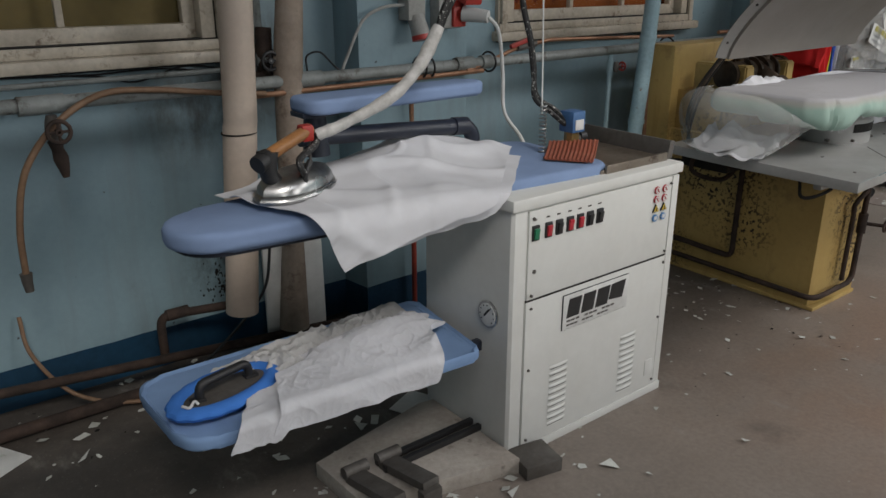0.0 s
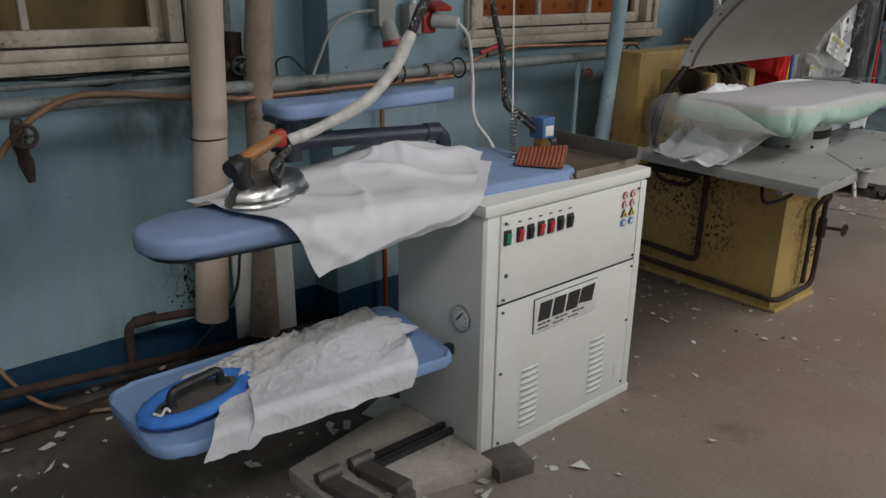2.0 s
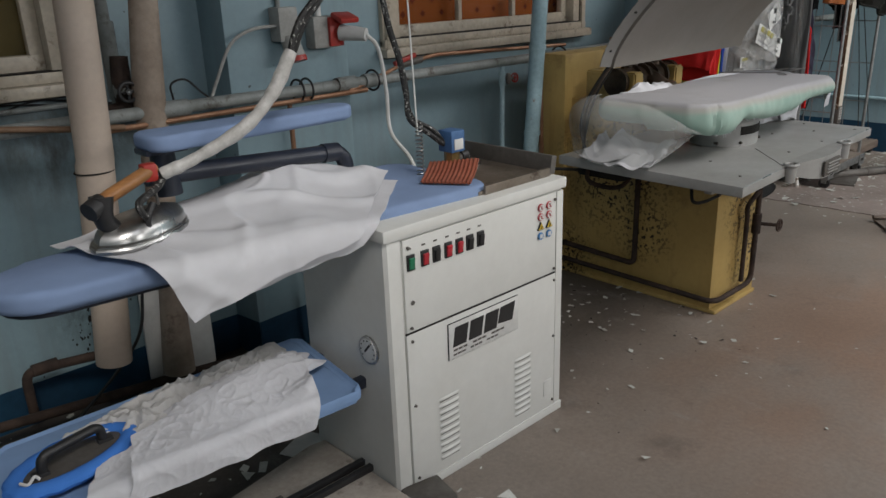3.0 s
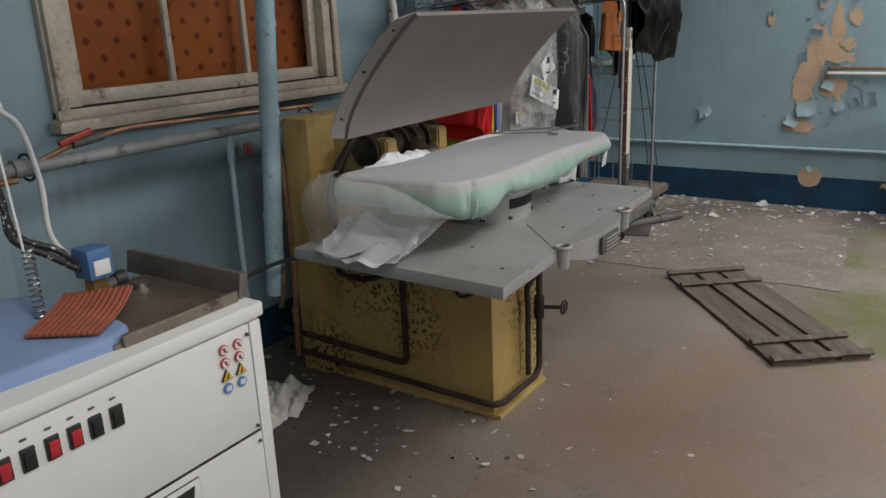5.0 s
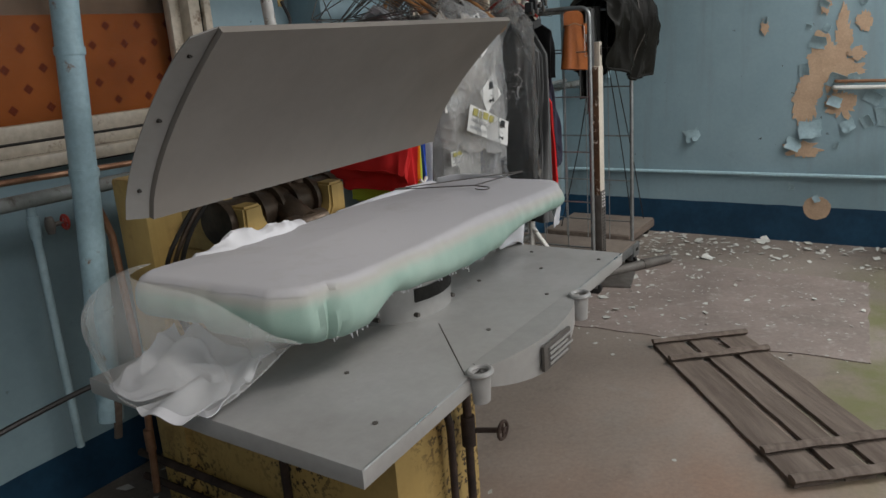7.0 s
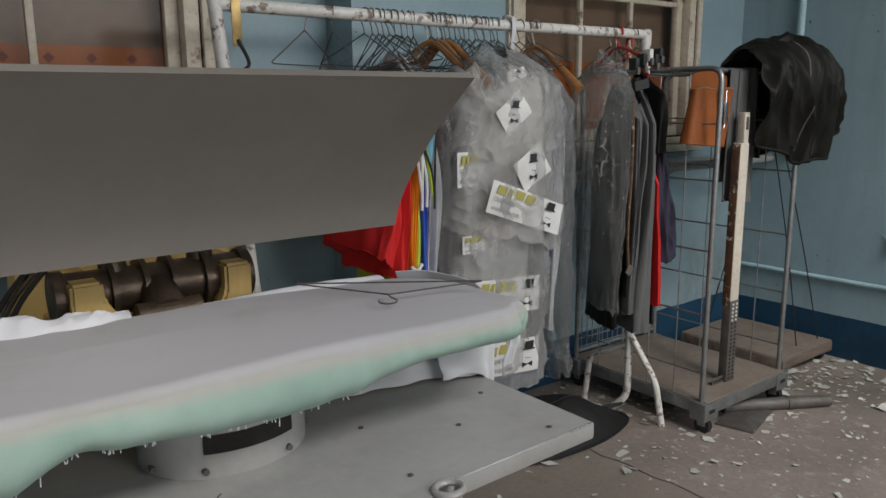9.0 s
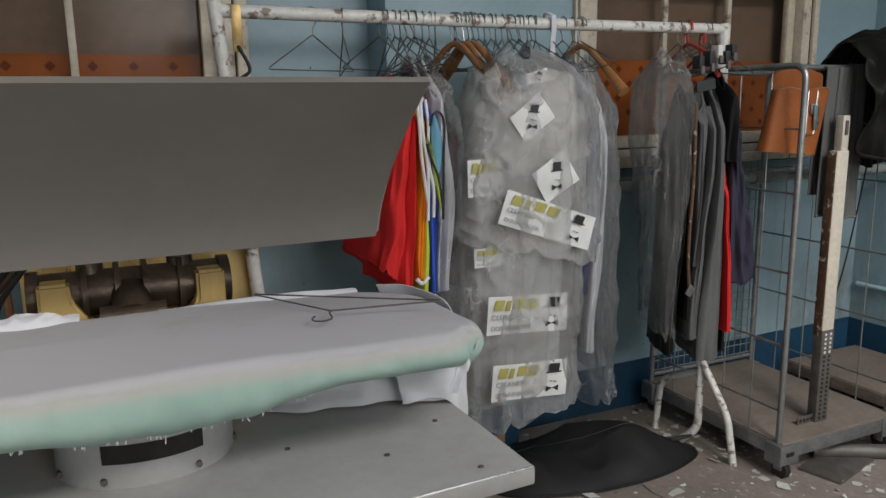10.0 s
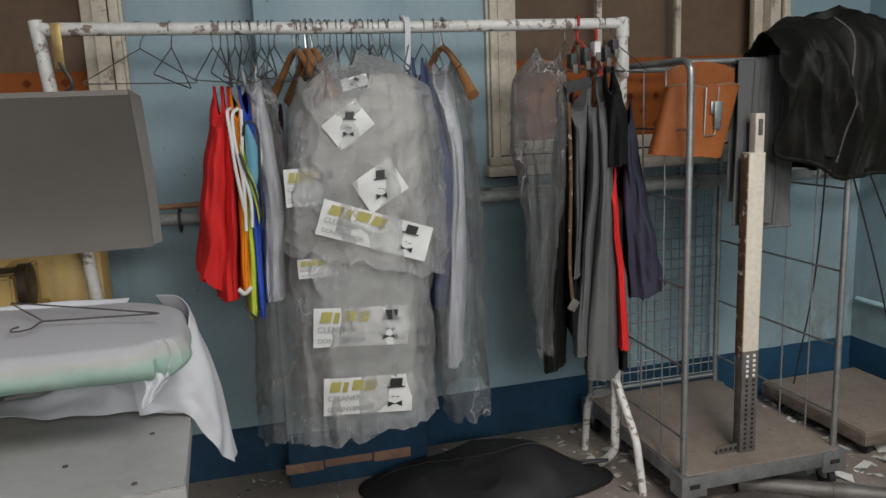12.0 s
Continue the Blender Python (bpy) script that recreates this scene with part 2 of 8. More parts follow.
# soot by the pipes; darker smears at the pier foot and corner
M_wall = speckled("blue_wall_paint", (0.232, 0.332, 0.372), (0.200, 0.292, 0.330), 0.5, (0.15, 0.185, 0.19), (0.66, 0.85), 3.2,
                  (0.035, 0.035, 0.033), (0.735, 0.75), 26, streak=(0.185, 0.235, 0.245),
                  smears=(((1.62, 3.45, 1.20), 0.34, (0.028, 0.026, 0.022)), ((1.35, 3.45, 1.06), 0.30, (0.09, 0.10, 0.10)), ((1.40, 3.45, 0.38), 0.20, (0.035, 0.035, 0.03)),
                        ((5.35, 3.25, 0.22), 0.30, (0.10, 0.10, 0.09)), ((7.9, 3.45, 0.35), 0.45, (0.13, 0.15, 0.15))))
M_yellow = speckled("grimy_yellow_enamel", (0.49, 0.35, 0.128), (0.42, 0.285, 0.092), 0.5, (0.17, 0.095, 0.035), (0.56, 0.76), 3.4,
                    (0.03, 0.018, 0.010), (0.54, 0.58), 62, streak=(0.26, 0.155, 0.045), spot=(((3.83, 2.62, 0.62), 0.42), ((3.83, 2.45, 0.35), 0.22), ((4.10, 2.02, 0.50), 0.24), ((4.14, 2.02, 0.22), 0.20), ((3.83, 2.95, 0.10), 0.25)))
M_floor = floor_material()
M_lino = surface("worn_sheet_flooring", (0.29, 0.235, 0.21), (0.21, 0.175, 0.155), 0.6, scale=2.2, fine=45,
                 stain=(0.33, 0.30, 0.27), stain_at=(0.55, 0.66), stain_scale=16, relief=0.25)
M_frame = surface("old_white_gloss", (0.57, 0.505, 0.405), (0.46, 0.40, 0.315), 0.45, scale=5, fine=40,
                  stain=(0.15, 0.10, 0.065), stain_at=(0.58, 0.70), stain_scale=13, relief=0.4)
M_greypipe = surface("painted_grey_pipe", (0.29, 0.31, 0.30), (0.20, 0.215, 0.205), 0.5, scale=6, fine=50,
                     stain=(0.075, 0.06, 0.048), stain_at=(0.56, 0.66), stain_scale=11, relief=0.4)
M_bluepipe = surface("pale_blue_pipe", (0.36, 0.52, 0.57), (0.30, 0.44, 0.50), 0.5, scale=6, fine=50,
                     stain=(0.20, 0.13, 0.085), stain_at=(0.64, 0.70), stain_scale=14, relief=0.3)
M_rust = surface("rusty_iron", (0.062, 0.038, 0.028), (0.030, 0.021, 0.017), 0.85, 0.1, scale=14, fine=90, relief=0.6)
M_copper = surface("dull_copper", (0.36, 0.20, 0.12), (0.25, 0.13, 0.075), 0.5, 0.55, scale=10, fine=70)
M_lagging = surface("stained_pipe_lagging", (0.56, 0.465, 0.385), (0.50, 0.405, 0.325), 0.7, scale=3, fine=45,
                    stain=(0.27, 0.19, 0.14), stain_at=(0.68, 0.82), stain_scale=5, relief=0.15, vary=0.15)
M_dirty_lagging = surface("dirty_pipe_lagging", (0.38, 0.31, 0.25), (0.26, 0.205, 0.16), 0.85, scale=6, fine=45,
                          stain=(0.10, 0.065, 0.045), stain_at=(0.56, 0.70), stain_scale=8, relief=0.4)
M_black = surface("black_plastic", (0.020, 0.020, 0.021), None, 0.45, scale=9, fine=80)
M_dark = surface("dark_grime_and_gaps", (0.022, 0.019, 0.016), (0.010, 0.009, 0.008), 0.9, scale=9, fine=60, relief=0.5)
M_white = surface("white_machine_paint", (0.66, 0.665, 0.64), (0.62, 0.62, 0.59), 0.38, scale=3, fine=30,
                  stain=(0.40, 0.37, 0.32), stain_at=(0.73, 0.85), stain_scale=9, relief=0.04, vary=0.08)
M_steel = surface("dirty_stainless_steel", (0.27, 0.23, 0.19), (0.20, 0.165, 0.13), 0.42, 0.7, scale=5, fine=50,
                  stain=(0.085, 0.06, 0.045), stain_at=(0.58, 0.68), stain_scale=13)
M_bright = surface("polished_steel", (0.47, 0.47, 0.46), None, 0.30, 1.0, scale=8, fine=60, relief=0.05)
M_galv = surface("galvanised_tube", (0.33, 0.34, 0.34), (0.24, 0.25, 0.25), 0.42, 0.75, scale=16, fine=90)
M_boardblue = cloth_mat("blue_board_cover", (0.205, 0.285, 0.455))
M_trayblue = cloth_mat("pale_blue_cover", (0.215, 0.335, 0.55))
M_padblue = cloth_mat("bright_blue_pad", (0.055, 0.20, 0.62))
M_navytube = surface("dark_blue_tube", (0.018, 0.023, 0.038), None, 0.4, scale=8, fine=60)
M_sheet = cloth_mat("white_cotton", (0.61, 0.615, 0.645), stain=(0.55, 0.55, 0.575))
M_lace = cloth_mat("grey_lace", (0.52, 0.515, 0.51), weave=160)
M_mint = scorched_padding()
M_concrete = surface("chipped_concrete", (0.45, 0.41, 0.36), (0.34, 0.30, 0.26), 0.85, scale=7, fine=50, relief=0.5,
                     stain=(0.12, 0.10, 0.085), stain_at=(0.6, 0.72))
M_castgrey = surface("worn_grey_casting", (0.135, 0.125, 0.115), (0.09, 0.08, 0.07), 0.55, 0.3, scale=9, fine=60)
M_shelf = surface("scuffed_grey_shelf", (0.385, 0.385, 0.378), (0.32, 0.315, 0.303), 0.38, 0.15, scale=3, fine=40,
                  stain=(0.24, 0.20, 0.17), stain_at=(0.62, 0.78), stain_scale=6, relief=0.06, vary=0.15)
M_hood = surface("grey_press_hood", (0.205, 0.187, 0.167), (0.182, 0.165, 0.147), 0.5, 0.25, scale=2.0, fine=30, relief=0.03, vary=0.08)
# the hood's grey made paler, with window light on the rim painted in
M_hoodrim = surface("lit_press_hood_rim", (0.27, 0.262, 0.25), (0.235, 0.227, 0.215), 0.5, 0.2, scale=3, fine=40, relief=0.05, vary=0.12)
M_grease = surface("greasy_machine_steel", (0.105, 0.075, 0.052), (0.045, 0.032, 0.024), 0.4, 0.6, scale=12, fine=60, relief=0.4)
M_red = surface("red_plastic", (0.42, 0.035, 0.025), None, 0.4, scale=8, fine=50)
M_tapered = surface("white_chipped_tube", (0.68, 0.67, 0.64), (0.60, 0.585, 0.55), 0.4, scale=5, fine=50,
                    stain=(0.20, 0.15, 0.115), stain_at=(0.55, 0.60), stain_scale=21)
M_wire = surface("hanger_wire", (0.20, 0.19, 0.18), None, 0.4, 0.8, scale=20, fine=90)
M_wood = surface("varnished_wood", (0.33, 0.155, 0.055), (0.24, 0.105, 0.036), 0.42, scale=5, fine=40, stretch=(1, 1, 6), relief=0.1)
M_oldwood = surface("weathered_planks", (0.175, 0.138, 0.112), (0.105, 0.080, 0.064), 0.85, scale=6, fine=50, stretch=(0.35, 4, 4), relief=0.5)
M_leather = surface("tan_leather", (0.285, 0.090, 0.024), (0.215, 0.064, 0.017), 0.55, scale=6, fine=90, relief=0.2, spec=0.2)
M_blackleather = surface("black_leather", (0.010, 0.010, 0.008), (0.006, 0.006, 0.005), 0.5, scale=7, fine=70, relief=0.3, spec=0.14)
M_ply = surface("grimy_plywood", (0.20, 0.165, 0.135), (0.15, 0.12, 0.10), 0.75, scale=4, fine=40,
                stain=(0.085, 0.065, 0.05), stain_at=(0.6, 0.75), stain_scale=8)
M_film = plastic_film("clear_plastic_film", 0.29, 0.13)
M_filmclear = plastic_film("very_clear_plastic_film", 0.11, 0.12)
M_green_switch = surface("green_switch", (0.02, 0.20, 0.10), None, 0.3, scale=20, fine=90, relief=0.02)
M_red_switch = surface("red_switch", (0.50, 0.03, 0.045), None, 0.3, scale=20, fine=90, relief=0.02)
M_label = surface("printed_label", (0.70, 0.70, 0.68), None, 0.45, scale=8, fine=50, relief=0.02, vary=0.1)
M_sticker_yellow = surface("yellow_sticker", (0.66, 0.46, 0.04), None, 0.45, scale=8, fine=50, relief=0.02)
M_sticker_blue = surface("blue_sticker", (0.10, 0.27, 0.55), None, 0.45, scale=8, fine=50, relief=0.02)
M_hose = surface("tan_rubber", (0.24, 0.145, 0.085), (0.18, 0.105, 0.06), 0.6, scale=9, fine=60)
M_redpipe = surface("red_pipe_paint", (0.40, 0.06, 0.035), (0.30, 0.045, 0.03), 0.5, scale=9, fine=60)
M_greybox = surface("grey_socket_plastic", (0.36, 0.36, 0.34), (0.30, 0.30, 0.28), 0.5, scale=9, fine=60, stain=(0.16, 0.14, 0.12), stain_at=(0.66, 0.76))
M_hosewhite = surface("white_hose_sleeve", (0.56, 0.55, 0.53), (0.42, 0.41, 0.39), 0.5, scale=25, fine=90, relief=0.4)
M_braid = surface("black_braided_hose", (0.014, 0.014, 0.014), (0.008, 0.008, 0.008), 0.6, scale=30, fine=160, stain=(0.40, 0.40, 0.38), stain_at=(0.585, 0.60), stain_scale=90)
M_terracotta = surface("terracotta_silicone", (0.30, 0.085, 0.045), (0.24, 0.065, 0.035), 0.6, scale=9, fine=60)
M_brass = surface("dull_brass", (0.33, 0.235, 0.10), (0.22, 0.15, 0.06), 0.4, 0.8, scale=12, fine=60)
M_bluecoil = surface("blue_coil", (0.06, 0.15, 0.33), None, 0.5, scale=12, fine=60)


def net_material():
    """Sheer woven net: half clear, half soft white."""
    m, t, b = nodes("sheer_net", 0.9)
    clear = t.nodes.new("ShaderNodeBsdfTransparent")
    milk = t.nodes.new("ShaderNodeBsdfDiffuse")
    milk.inputs[0].default_value = (0.70, 0.71, 0.70, 1)
    both = t.nodes.new("ShaderNodeMixShader")
    t.links.new(ramp(t, noise_node(t, 5, 4), [(0.3, (0.20,) * 3), (0.7, (0.36,) * 3)]), both.inputs[0])
    t.links.new(clear.outputs[0], both.inputs[1])
    t.links.new(milk.outputs[0], both.inputs[2])
    t.links.new(both.outputs[0], t.nodes["Material Output"].inputs[0])
    return m


M_net = net_material()
C_red = cloth_mat("red_sports_cloth", (0.60, 0.022, 0.022))
C_orange = cloth_mat("orange_sports_cloth", (0.78, 0.26, 0.015))
C_lime = cloth_mat("lime_sports_cloth", (0.48, 0.58, 0.06))
C_blue = cloth_mat("royal_blue_cloth", (0.035, 0.095, 0.50))
C_sky = cloth_mat("sky_blue_cloth", (0.14, 0.33, 0.45))
C_shirtblue = cloth_mat("navy_blue_shirt", (0.060, 0.078, 0.17))
C_grey = cloth_mat("grey_suit_cloth", (0.105, 0.107, 0.108), stain=(0.12, 0.12, 0.12))
C_darkgrey = cloth_mat("dark_grey_cloth", (0.050, 0.051, 0.052))
C_black = cloth_mat("black_cloth", (0.013, 0.013, 0.014))
C_navy = cloth_mat("dull_navy_cloth", (0.040, 0.040, 0.062))
C_bag = surface("black_suit_bag", (0.016, 0.016, 0.016), (0.011, 0.011, 0.011), 0.55, scale=5, fine=120, relief=0.12, spec=0.22)
C_beige = cloth_mat("beige_garment", (0.62, 0.58, 0.52))
C_maroon = cloth_mat("dark_maroon_cloth", (0.06, 0.012, 0.018))
M_gold = surface("gold_print", (0.40, 0.36, 0.10), None, 0.5, scale=9, fine=60)
M_print = surface("grey_print", (0.36, 0.37, 0.38), None, 0.5, scale=9, fine=60)
C_lightgrey = cloth_mat("pale_grey_cloth", (0.44, 0.44, 0.42))
M_cream = surface("chipped_cream_paint", (0.58, 0.53, 0.45), (0.50, 0.455, 0.385), 0.5, scale=5, fine=50, stain=(0.20, 0.13, 0.08), stain_at=(0.68, 0.74), stain_scale=14)
M_bark = surface("bare_dark_wood", (0.13, 0.065, 0.030), (0.06, 0.035, 0.02), 0.8, scale=12, fine=70, stain=(0.50, 0.45, 0.38), stain_at=(0.58, 0.62), stain_scale=30)
M_sheetdirty = cloth_mat("dirty_white_cotton", (0.46, 0.45, 0.42), stain=(0.30, 0.28, 0.25))
M_chip = surface("fallen_paint", (0.64, 0.65, 0.61), (0.44, 0.44, 0.40), 0.7, scale=3.5, fine=40)


# ---- building helpers ----
def thing(name, at, label, category, group="", rz=0.0, kind=""):
    ob = new(name)
    ob.empty_display_size = 0.1
    ob.matrix_basis = pose(*at, 0, 0, rz)
    return tagged(ob, label, category, group, kind)


def root_matrix(ob):
    m = ob.matrix_basis.copy()
    while ob.parent:
        ob = ob.parent
        m = ob.matrix_basis @ m
    return m


def part(name, bm, material, parent, label="", smooth=True, local=False):
    """Links a bmesh, drawn in world places, as one mesh under a thing or a part."""
    if not local:
        bm.transform(root_matrix(parent).inverted())
    me = bpy.data.meshes.new(name)
    bmesh.ops.recalc_face_normals(bm, faces=bm.faces)
    bm.to_mesh(me)
    bm.free()
    finish(me, material, smooth)
    ob = new(name, me)
    ob.parent = parent
    return tagged(ob, label)


def finish(me, material, smooth):
    for m in material if isinstance(material, (list, tuple)) else [material]:
        me.materials.append(m)
    if smooth:
        me.shade_smooth()
        me.set_sharp_from_angle(angle=radians(38))


def solid(name, bm, material, label="", category="", group="", kind="", smooth=True):
    """One top-level mesh, with its origin at its base."""
    bmesh.ops.recalc_face_normals(bm, faces=bm.faces)
    lo = [min(v.co[i] for v in bm.verts) for i in range(3)]
    hi = [max(v.co[i] for v in bm.verts) for i in range(3)]
    base = Vector(((lo[0] + hi[0]) / 2, (lo[1] + hi[1]) / 2, lo[2]))
    bm.transform(Matrix.Translation(-base))
    me = bpy.data.meshes.new(name)
    bm.to_mesh(me)
    bm.free()
    finish(me, material, smooth)
    ob = new(name, me)
    ob.location = base
    return tagged(ob, label, category, group, kind)


def box(lo, hi, bevel=0.0, bm=None, turn=None, seg=2):
    """A box between two corners; turn: a matrix applied about its centre."""
    out = bm or bmesh.new()
    b = bmesh.new()
    bmesh.ops.create_cube(b, size=1)
    c = Vector([(a + d) / 2 for a, d in zip(lo, hi)])
    s = [max(abs(d - a), 1e-5) for a, d in zip(lo, hi)]
    b.transform(Matrix.Diagonal((*s, 1)))
    if bevel:
        bmesh.ops.bevel(b, geom=b.edges[:], offset=min(bevel, min(s) * 0.45), segments=seg, profile=0.6, affect="EDGES")
    b.transform(Matrix.Translation(c) @ (turn or Matrix()))
    join(out, b)
    return out


def join(out, b):
    me = bpy.data.meshes.new("tmp")
    b.to_mesh(me)
    b.free()
    out.from_mesh(me)
    bpy.data.meshes.remove(me)


def rounded(pts, r=0.05, n=5):
    """A polyline with its inner corners rounded."""
    p = [Vector(q) for q in pts]
    out = [p[0]]
    for a, b, c in zip(p, p[1:], p[2:]):
        u, w = (a - b), (c - b)
        k = min(r, u.length * 0.45, w.length * 0.45)
        s, e = b + u.normalized() * k, b + w.normalized() * k
        for i in range(n + 1):
            f = i / n
            out.append(s.lerp(b, f).lerp(b.lerp(e, f), f))
    return out + [p[-1]]


def spline(pts, n=8):
    """A smooth line through points."""
    p = [Vector(q) for q in pts]
    p = [p[0] * 2 - p[1]] + p + [p[-1] * 2 - p[-2]]
    out = []
    for a, b, c, d in zip(p, p[1:], p[2:], p[3:]):
        for i in range(n):
            f = i / n
            out.append(0.5 * (2 * b + (c - a) * f + (2 * a - 5 * b + 4 * c - d) * f * f + (3 * b - a - 3 * c + d) * f ** 3))
    return out + [p[-2]]


def tube(pts, r, seg=10, bm=None, caps=True):
    """A tube along a line; r: one radius or a function of 0..1."""
    out = bm or bmesh.new()
    p = [Vector(q) for q in pts]
    up = Vector((0.0123, 0.0311, 1.0))
    rings = []
    x = None
    for i, q in enumerate(p):
        d = (p[min(i + 1, len(p) - 1)] - p[max(i - 1, 0)]).normalized()
        if x is None:
            x = d.cross(up)
            if x.length < 0.2:
                x = d.cross(Vector((1, 0.02, 0.03)))
        x = (x - d * x.dot(d)).normalized()
        y = d.cross(x)
        rad = r(i / (len(p) - 1)) if callable(r) else r
        rings.append([out.verts.new(q + (x * math.cos(a) + y * math.sin(a)) * rad)
                      for a in (2 * math.pi * k / seg for k in range(seg))])
    for a, b in zip(rings, rings[1:]):
        for k in range(seg):
            out.faces.new((a[k], a[(k + 1) % seg], b[(k + 1) % seg], b[k]))
    if caps:
        out.faces.new(rings[0][::-1])
        out.faces.new(rings[-1])
    return out


def rod(a, b, r, seg=10, bm=None):
    return tube([a, b], r, seg, bm)


def outline(points, z0, z1, bevel=0.0, bm=None, seg=2):
    """An upright prism over a plan outline."""
    out = bm or bmesh.new()
    b = bmesh.new()
    lo = [b.verts.new((x, y, z0)) for x, y in points]
    hi = [b.verts.new((x, y, z1)) for x, y in points]
    n = len(points)
    for i in range(n):
        b.faces.new((lo[i], lo[(i + 1) % n], hi[(i + 1) % n], hi[i]))
    b.faces.new(lo[::-1])
    b.faces.new(hi)
    if bevel:
        caps = [e for e in b.edges if abs(e.verts[0].co.z - e.verts[1].co.z) < 1e-6]
        bmesh.ops.bevel(b, geom=caps, offset=bevel, segments=seg, profile=0.6, affect="EDGES")
    join(out, b)
    return out


def sheet(nu, nv, f, thick=0.0, bm=None):
    """A surface f(u, v) over a grid, given thickness."""
    out = bm or bmesh.new()
    b = bmesh.new()
    g = [[b.verts.new(f(i / nu, j / nv)) for j in range(nv + 1)] for i in range(nu + 1)]
    for i in range(nu):
        for j in range(nv):
            b.faces.new((g[i][j], g[i + 1][j], g[i + 1][j + 1], g[i][j + 1]))
    if thick:
        bmesh.ops.recalc_face_normals(b, faces=b.faces)
        bmesh.ops.solidify(b, geom=b.faces[:], thickness=thick)
    join(out, b)
    return out


def wob(x, y=0.0, z=0.0, s=1.0):
    return noise.noise(Vector((x * s, y * s, z * s)))


def disc(c, r, thick, axis="z", seg=24, bm=None):
    d = {"x": Vector((1, 0, 0)), "y": Vector((0, 1, 0)), "z": Vector((0, 0, 1))}[axis] * thick / 2
    return tube([Vector(c) - d, Vector(c) + d], r, seg, bm)

# ---- the room ----
WALL_Y, FAR_X, TOP = 3.45, 8.10, 3.45
LEFT_X, BACK_Y = -2.6, -4.0
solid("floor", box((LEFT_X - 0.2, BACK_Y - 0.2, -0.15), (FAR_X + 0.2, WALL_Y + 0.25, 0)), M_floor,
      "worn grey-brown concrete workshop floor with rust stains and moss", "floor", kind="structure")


def wall_with_holes(name, axis, at, thick, span, height, holes, material, label):
    """A wall from boxes round rectangular holes (start, end, bottom, top)."""
    bm = bmesh.new()
    cuts = sorted(holes)

    def piece(a, b, z0, z1):
        if b - a > 1e-4 and z1 - z0 > 1e-4:
            if axis == "y":
                box((a, at, z0), (b, at + thick, z1), bm=bm)
            else:
                box((at, a, z0), (at + thick, b, z1), bm=bm)
    x = span[0]
    for a, b, z0, z1 in cuts:
        piece(x, a, 0, height)
        piece(a, b, 0, z0)
        piece(a, b, z1, height)
        x = b
    piece(x, span[1], 0, height)
    return solid(name, bm, material, label, "wall", kind="structure", smooth=False)


WINDOWS = [(-0.09, 1.54), (2.97, 4.60), (6.06, 7.61)]
SILL_Z, HEAD_Z = 1.30, 2.82
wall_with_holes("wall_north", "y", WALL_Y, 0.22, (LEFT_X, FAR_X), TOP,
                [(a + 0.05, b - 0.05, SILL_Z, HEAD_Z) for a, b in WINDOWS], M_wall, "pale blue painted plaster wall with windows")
wall_with_holes("wall_east", "x", FAR_X, 0.2, (BACK_Y, WALL_Y + 0.22), TOP, [], M_wall, "pale blue wall with peeling paint")
wall_with_holes("wall_west", "x", LEFT_X - 0.2, 0.2, (BACK_Y, WALL_Y + 0.22), TOP, [], M_wall, "plain pale blue painted wall")
wall_with_holes("wall_south", "y", BACK_Y - 0.2, 0.2, (LEFT_X, FAR_X), TOP, [(-1.7, 0.9, 2.25, 3.15), (4.4, 7.0, 2.25, 3.15)], M_wall,
                "plain pale blue painted wall")
# unseen ceiling with two assumed roof lights, toned dark to cut bounced light
bm = bmesh.new()
for lo, hi in (((LEFT_X - 0.2, BACK_Y - 0.2), (FAR_X + 0.2, -0.95)), ((LEFT_X - 0.2, 0.55), (FAR_X + 0.2, WALL_Y + 0.22)),
               ((LEFT_X - 0.2, -0.95), (-1.55, 0.55)), ((3.55, -0.95), (5.35, 0.55)), ((7.85, -0.95), (FAR_X + 0.2, 0.55))):
    box((*lo, TOP), (*hi, TOP + 0.15), bm=bm)
solid("ceiling", bm, M_ceiling, "plain unseen ceiling, darkened, with assumed roof lights", "ceiling", kind="structure", smooth=False)

PIERS = [(2.03, 2.62), (5.08, 5.67)]
PIER_Y = 3.25
for i, (a, b) in enumerate(PIERS):
    bm = box((a, PIER_Y, 0), (b, WALL_Y + 0.02, TOP), 0.006)
    solid("wall_pier_%d" % (i + 1), bm, M_wall, "pale blue painted wall pier", "wall", kind="structure")


# navy dado along the foot of the walls
def dado(name, pts, top, face):
    bm = bmesh.new()
    for (a, za), (b, zb) in zip(zip(pts, top), zip(pts[1:], top[1:])):
        a, b = Vector((*a, 0)), Vector((*b, 0))
        n = Vector(face(a, b))
        q = [a + n * 0.003, b + n * 0.003]
        steps = max(1, int((b - a).length / 0.12))
        for k in range(steps):
            p0, p1 = q[0].lerp(q[1], k / steps), q[0].lerp(q[1], (k + 1) / steps)
            h0 = za + (zb - za) * k / steps + 0.006 * wob(p0.x * 7, p0.y * 7)
            h1 = za + (zb - za) * (k + 1) / steps + 0.006 * wob(p1.x * 7, p1.y * 7)
            v = [bm.verts.new(c) for c in ((p0.x, p0.y, 0), (p1.x, p1.y, 0), (p1.x, p1.y, h1), (p0.x, p0.y, h0))]
            bm.faces.new(v)
    bmesh.ops.remove_doubles(bm, verts=bm.verts, dist=1e-4)
    bmesh.ops.solidify(bm, geom=bm.faces[:], thickness=0.002)
    solid(name, bm, M_navy, "dark navy painted dado at the foot of the wall", "baseboard", kind="structure", smooth=False)


def toward_room(a, b):
    d = (b - a).normalized()
    return (d.y, -d.x, 0)


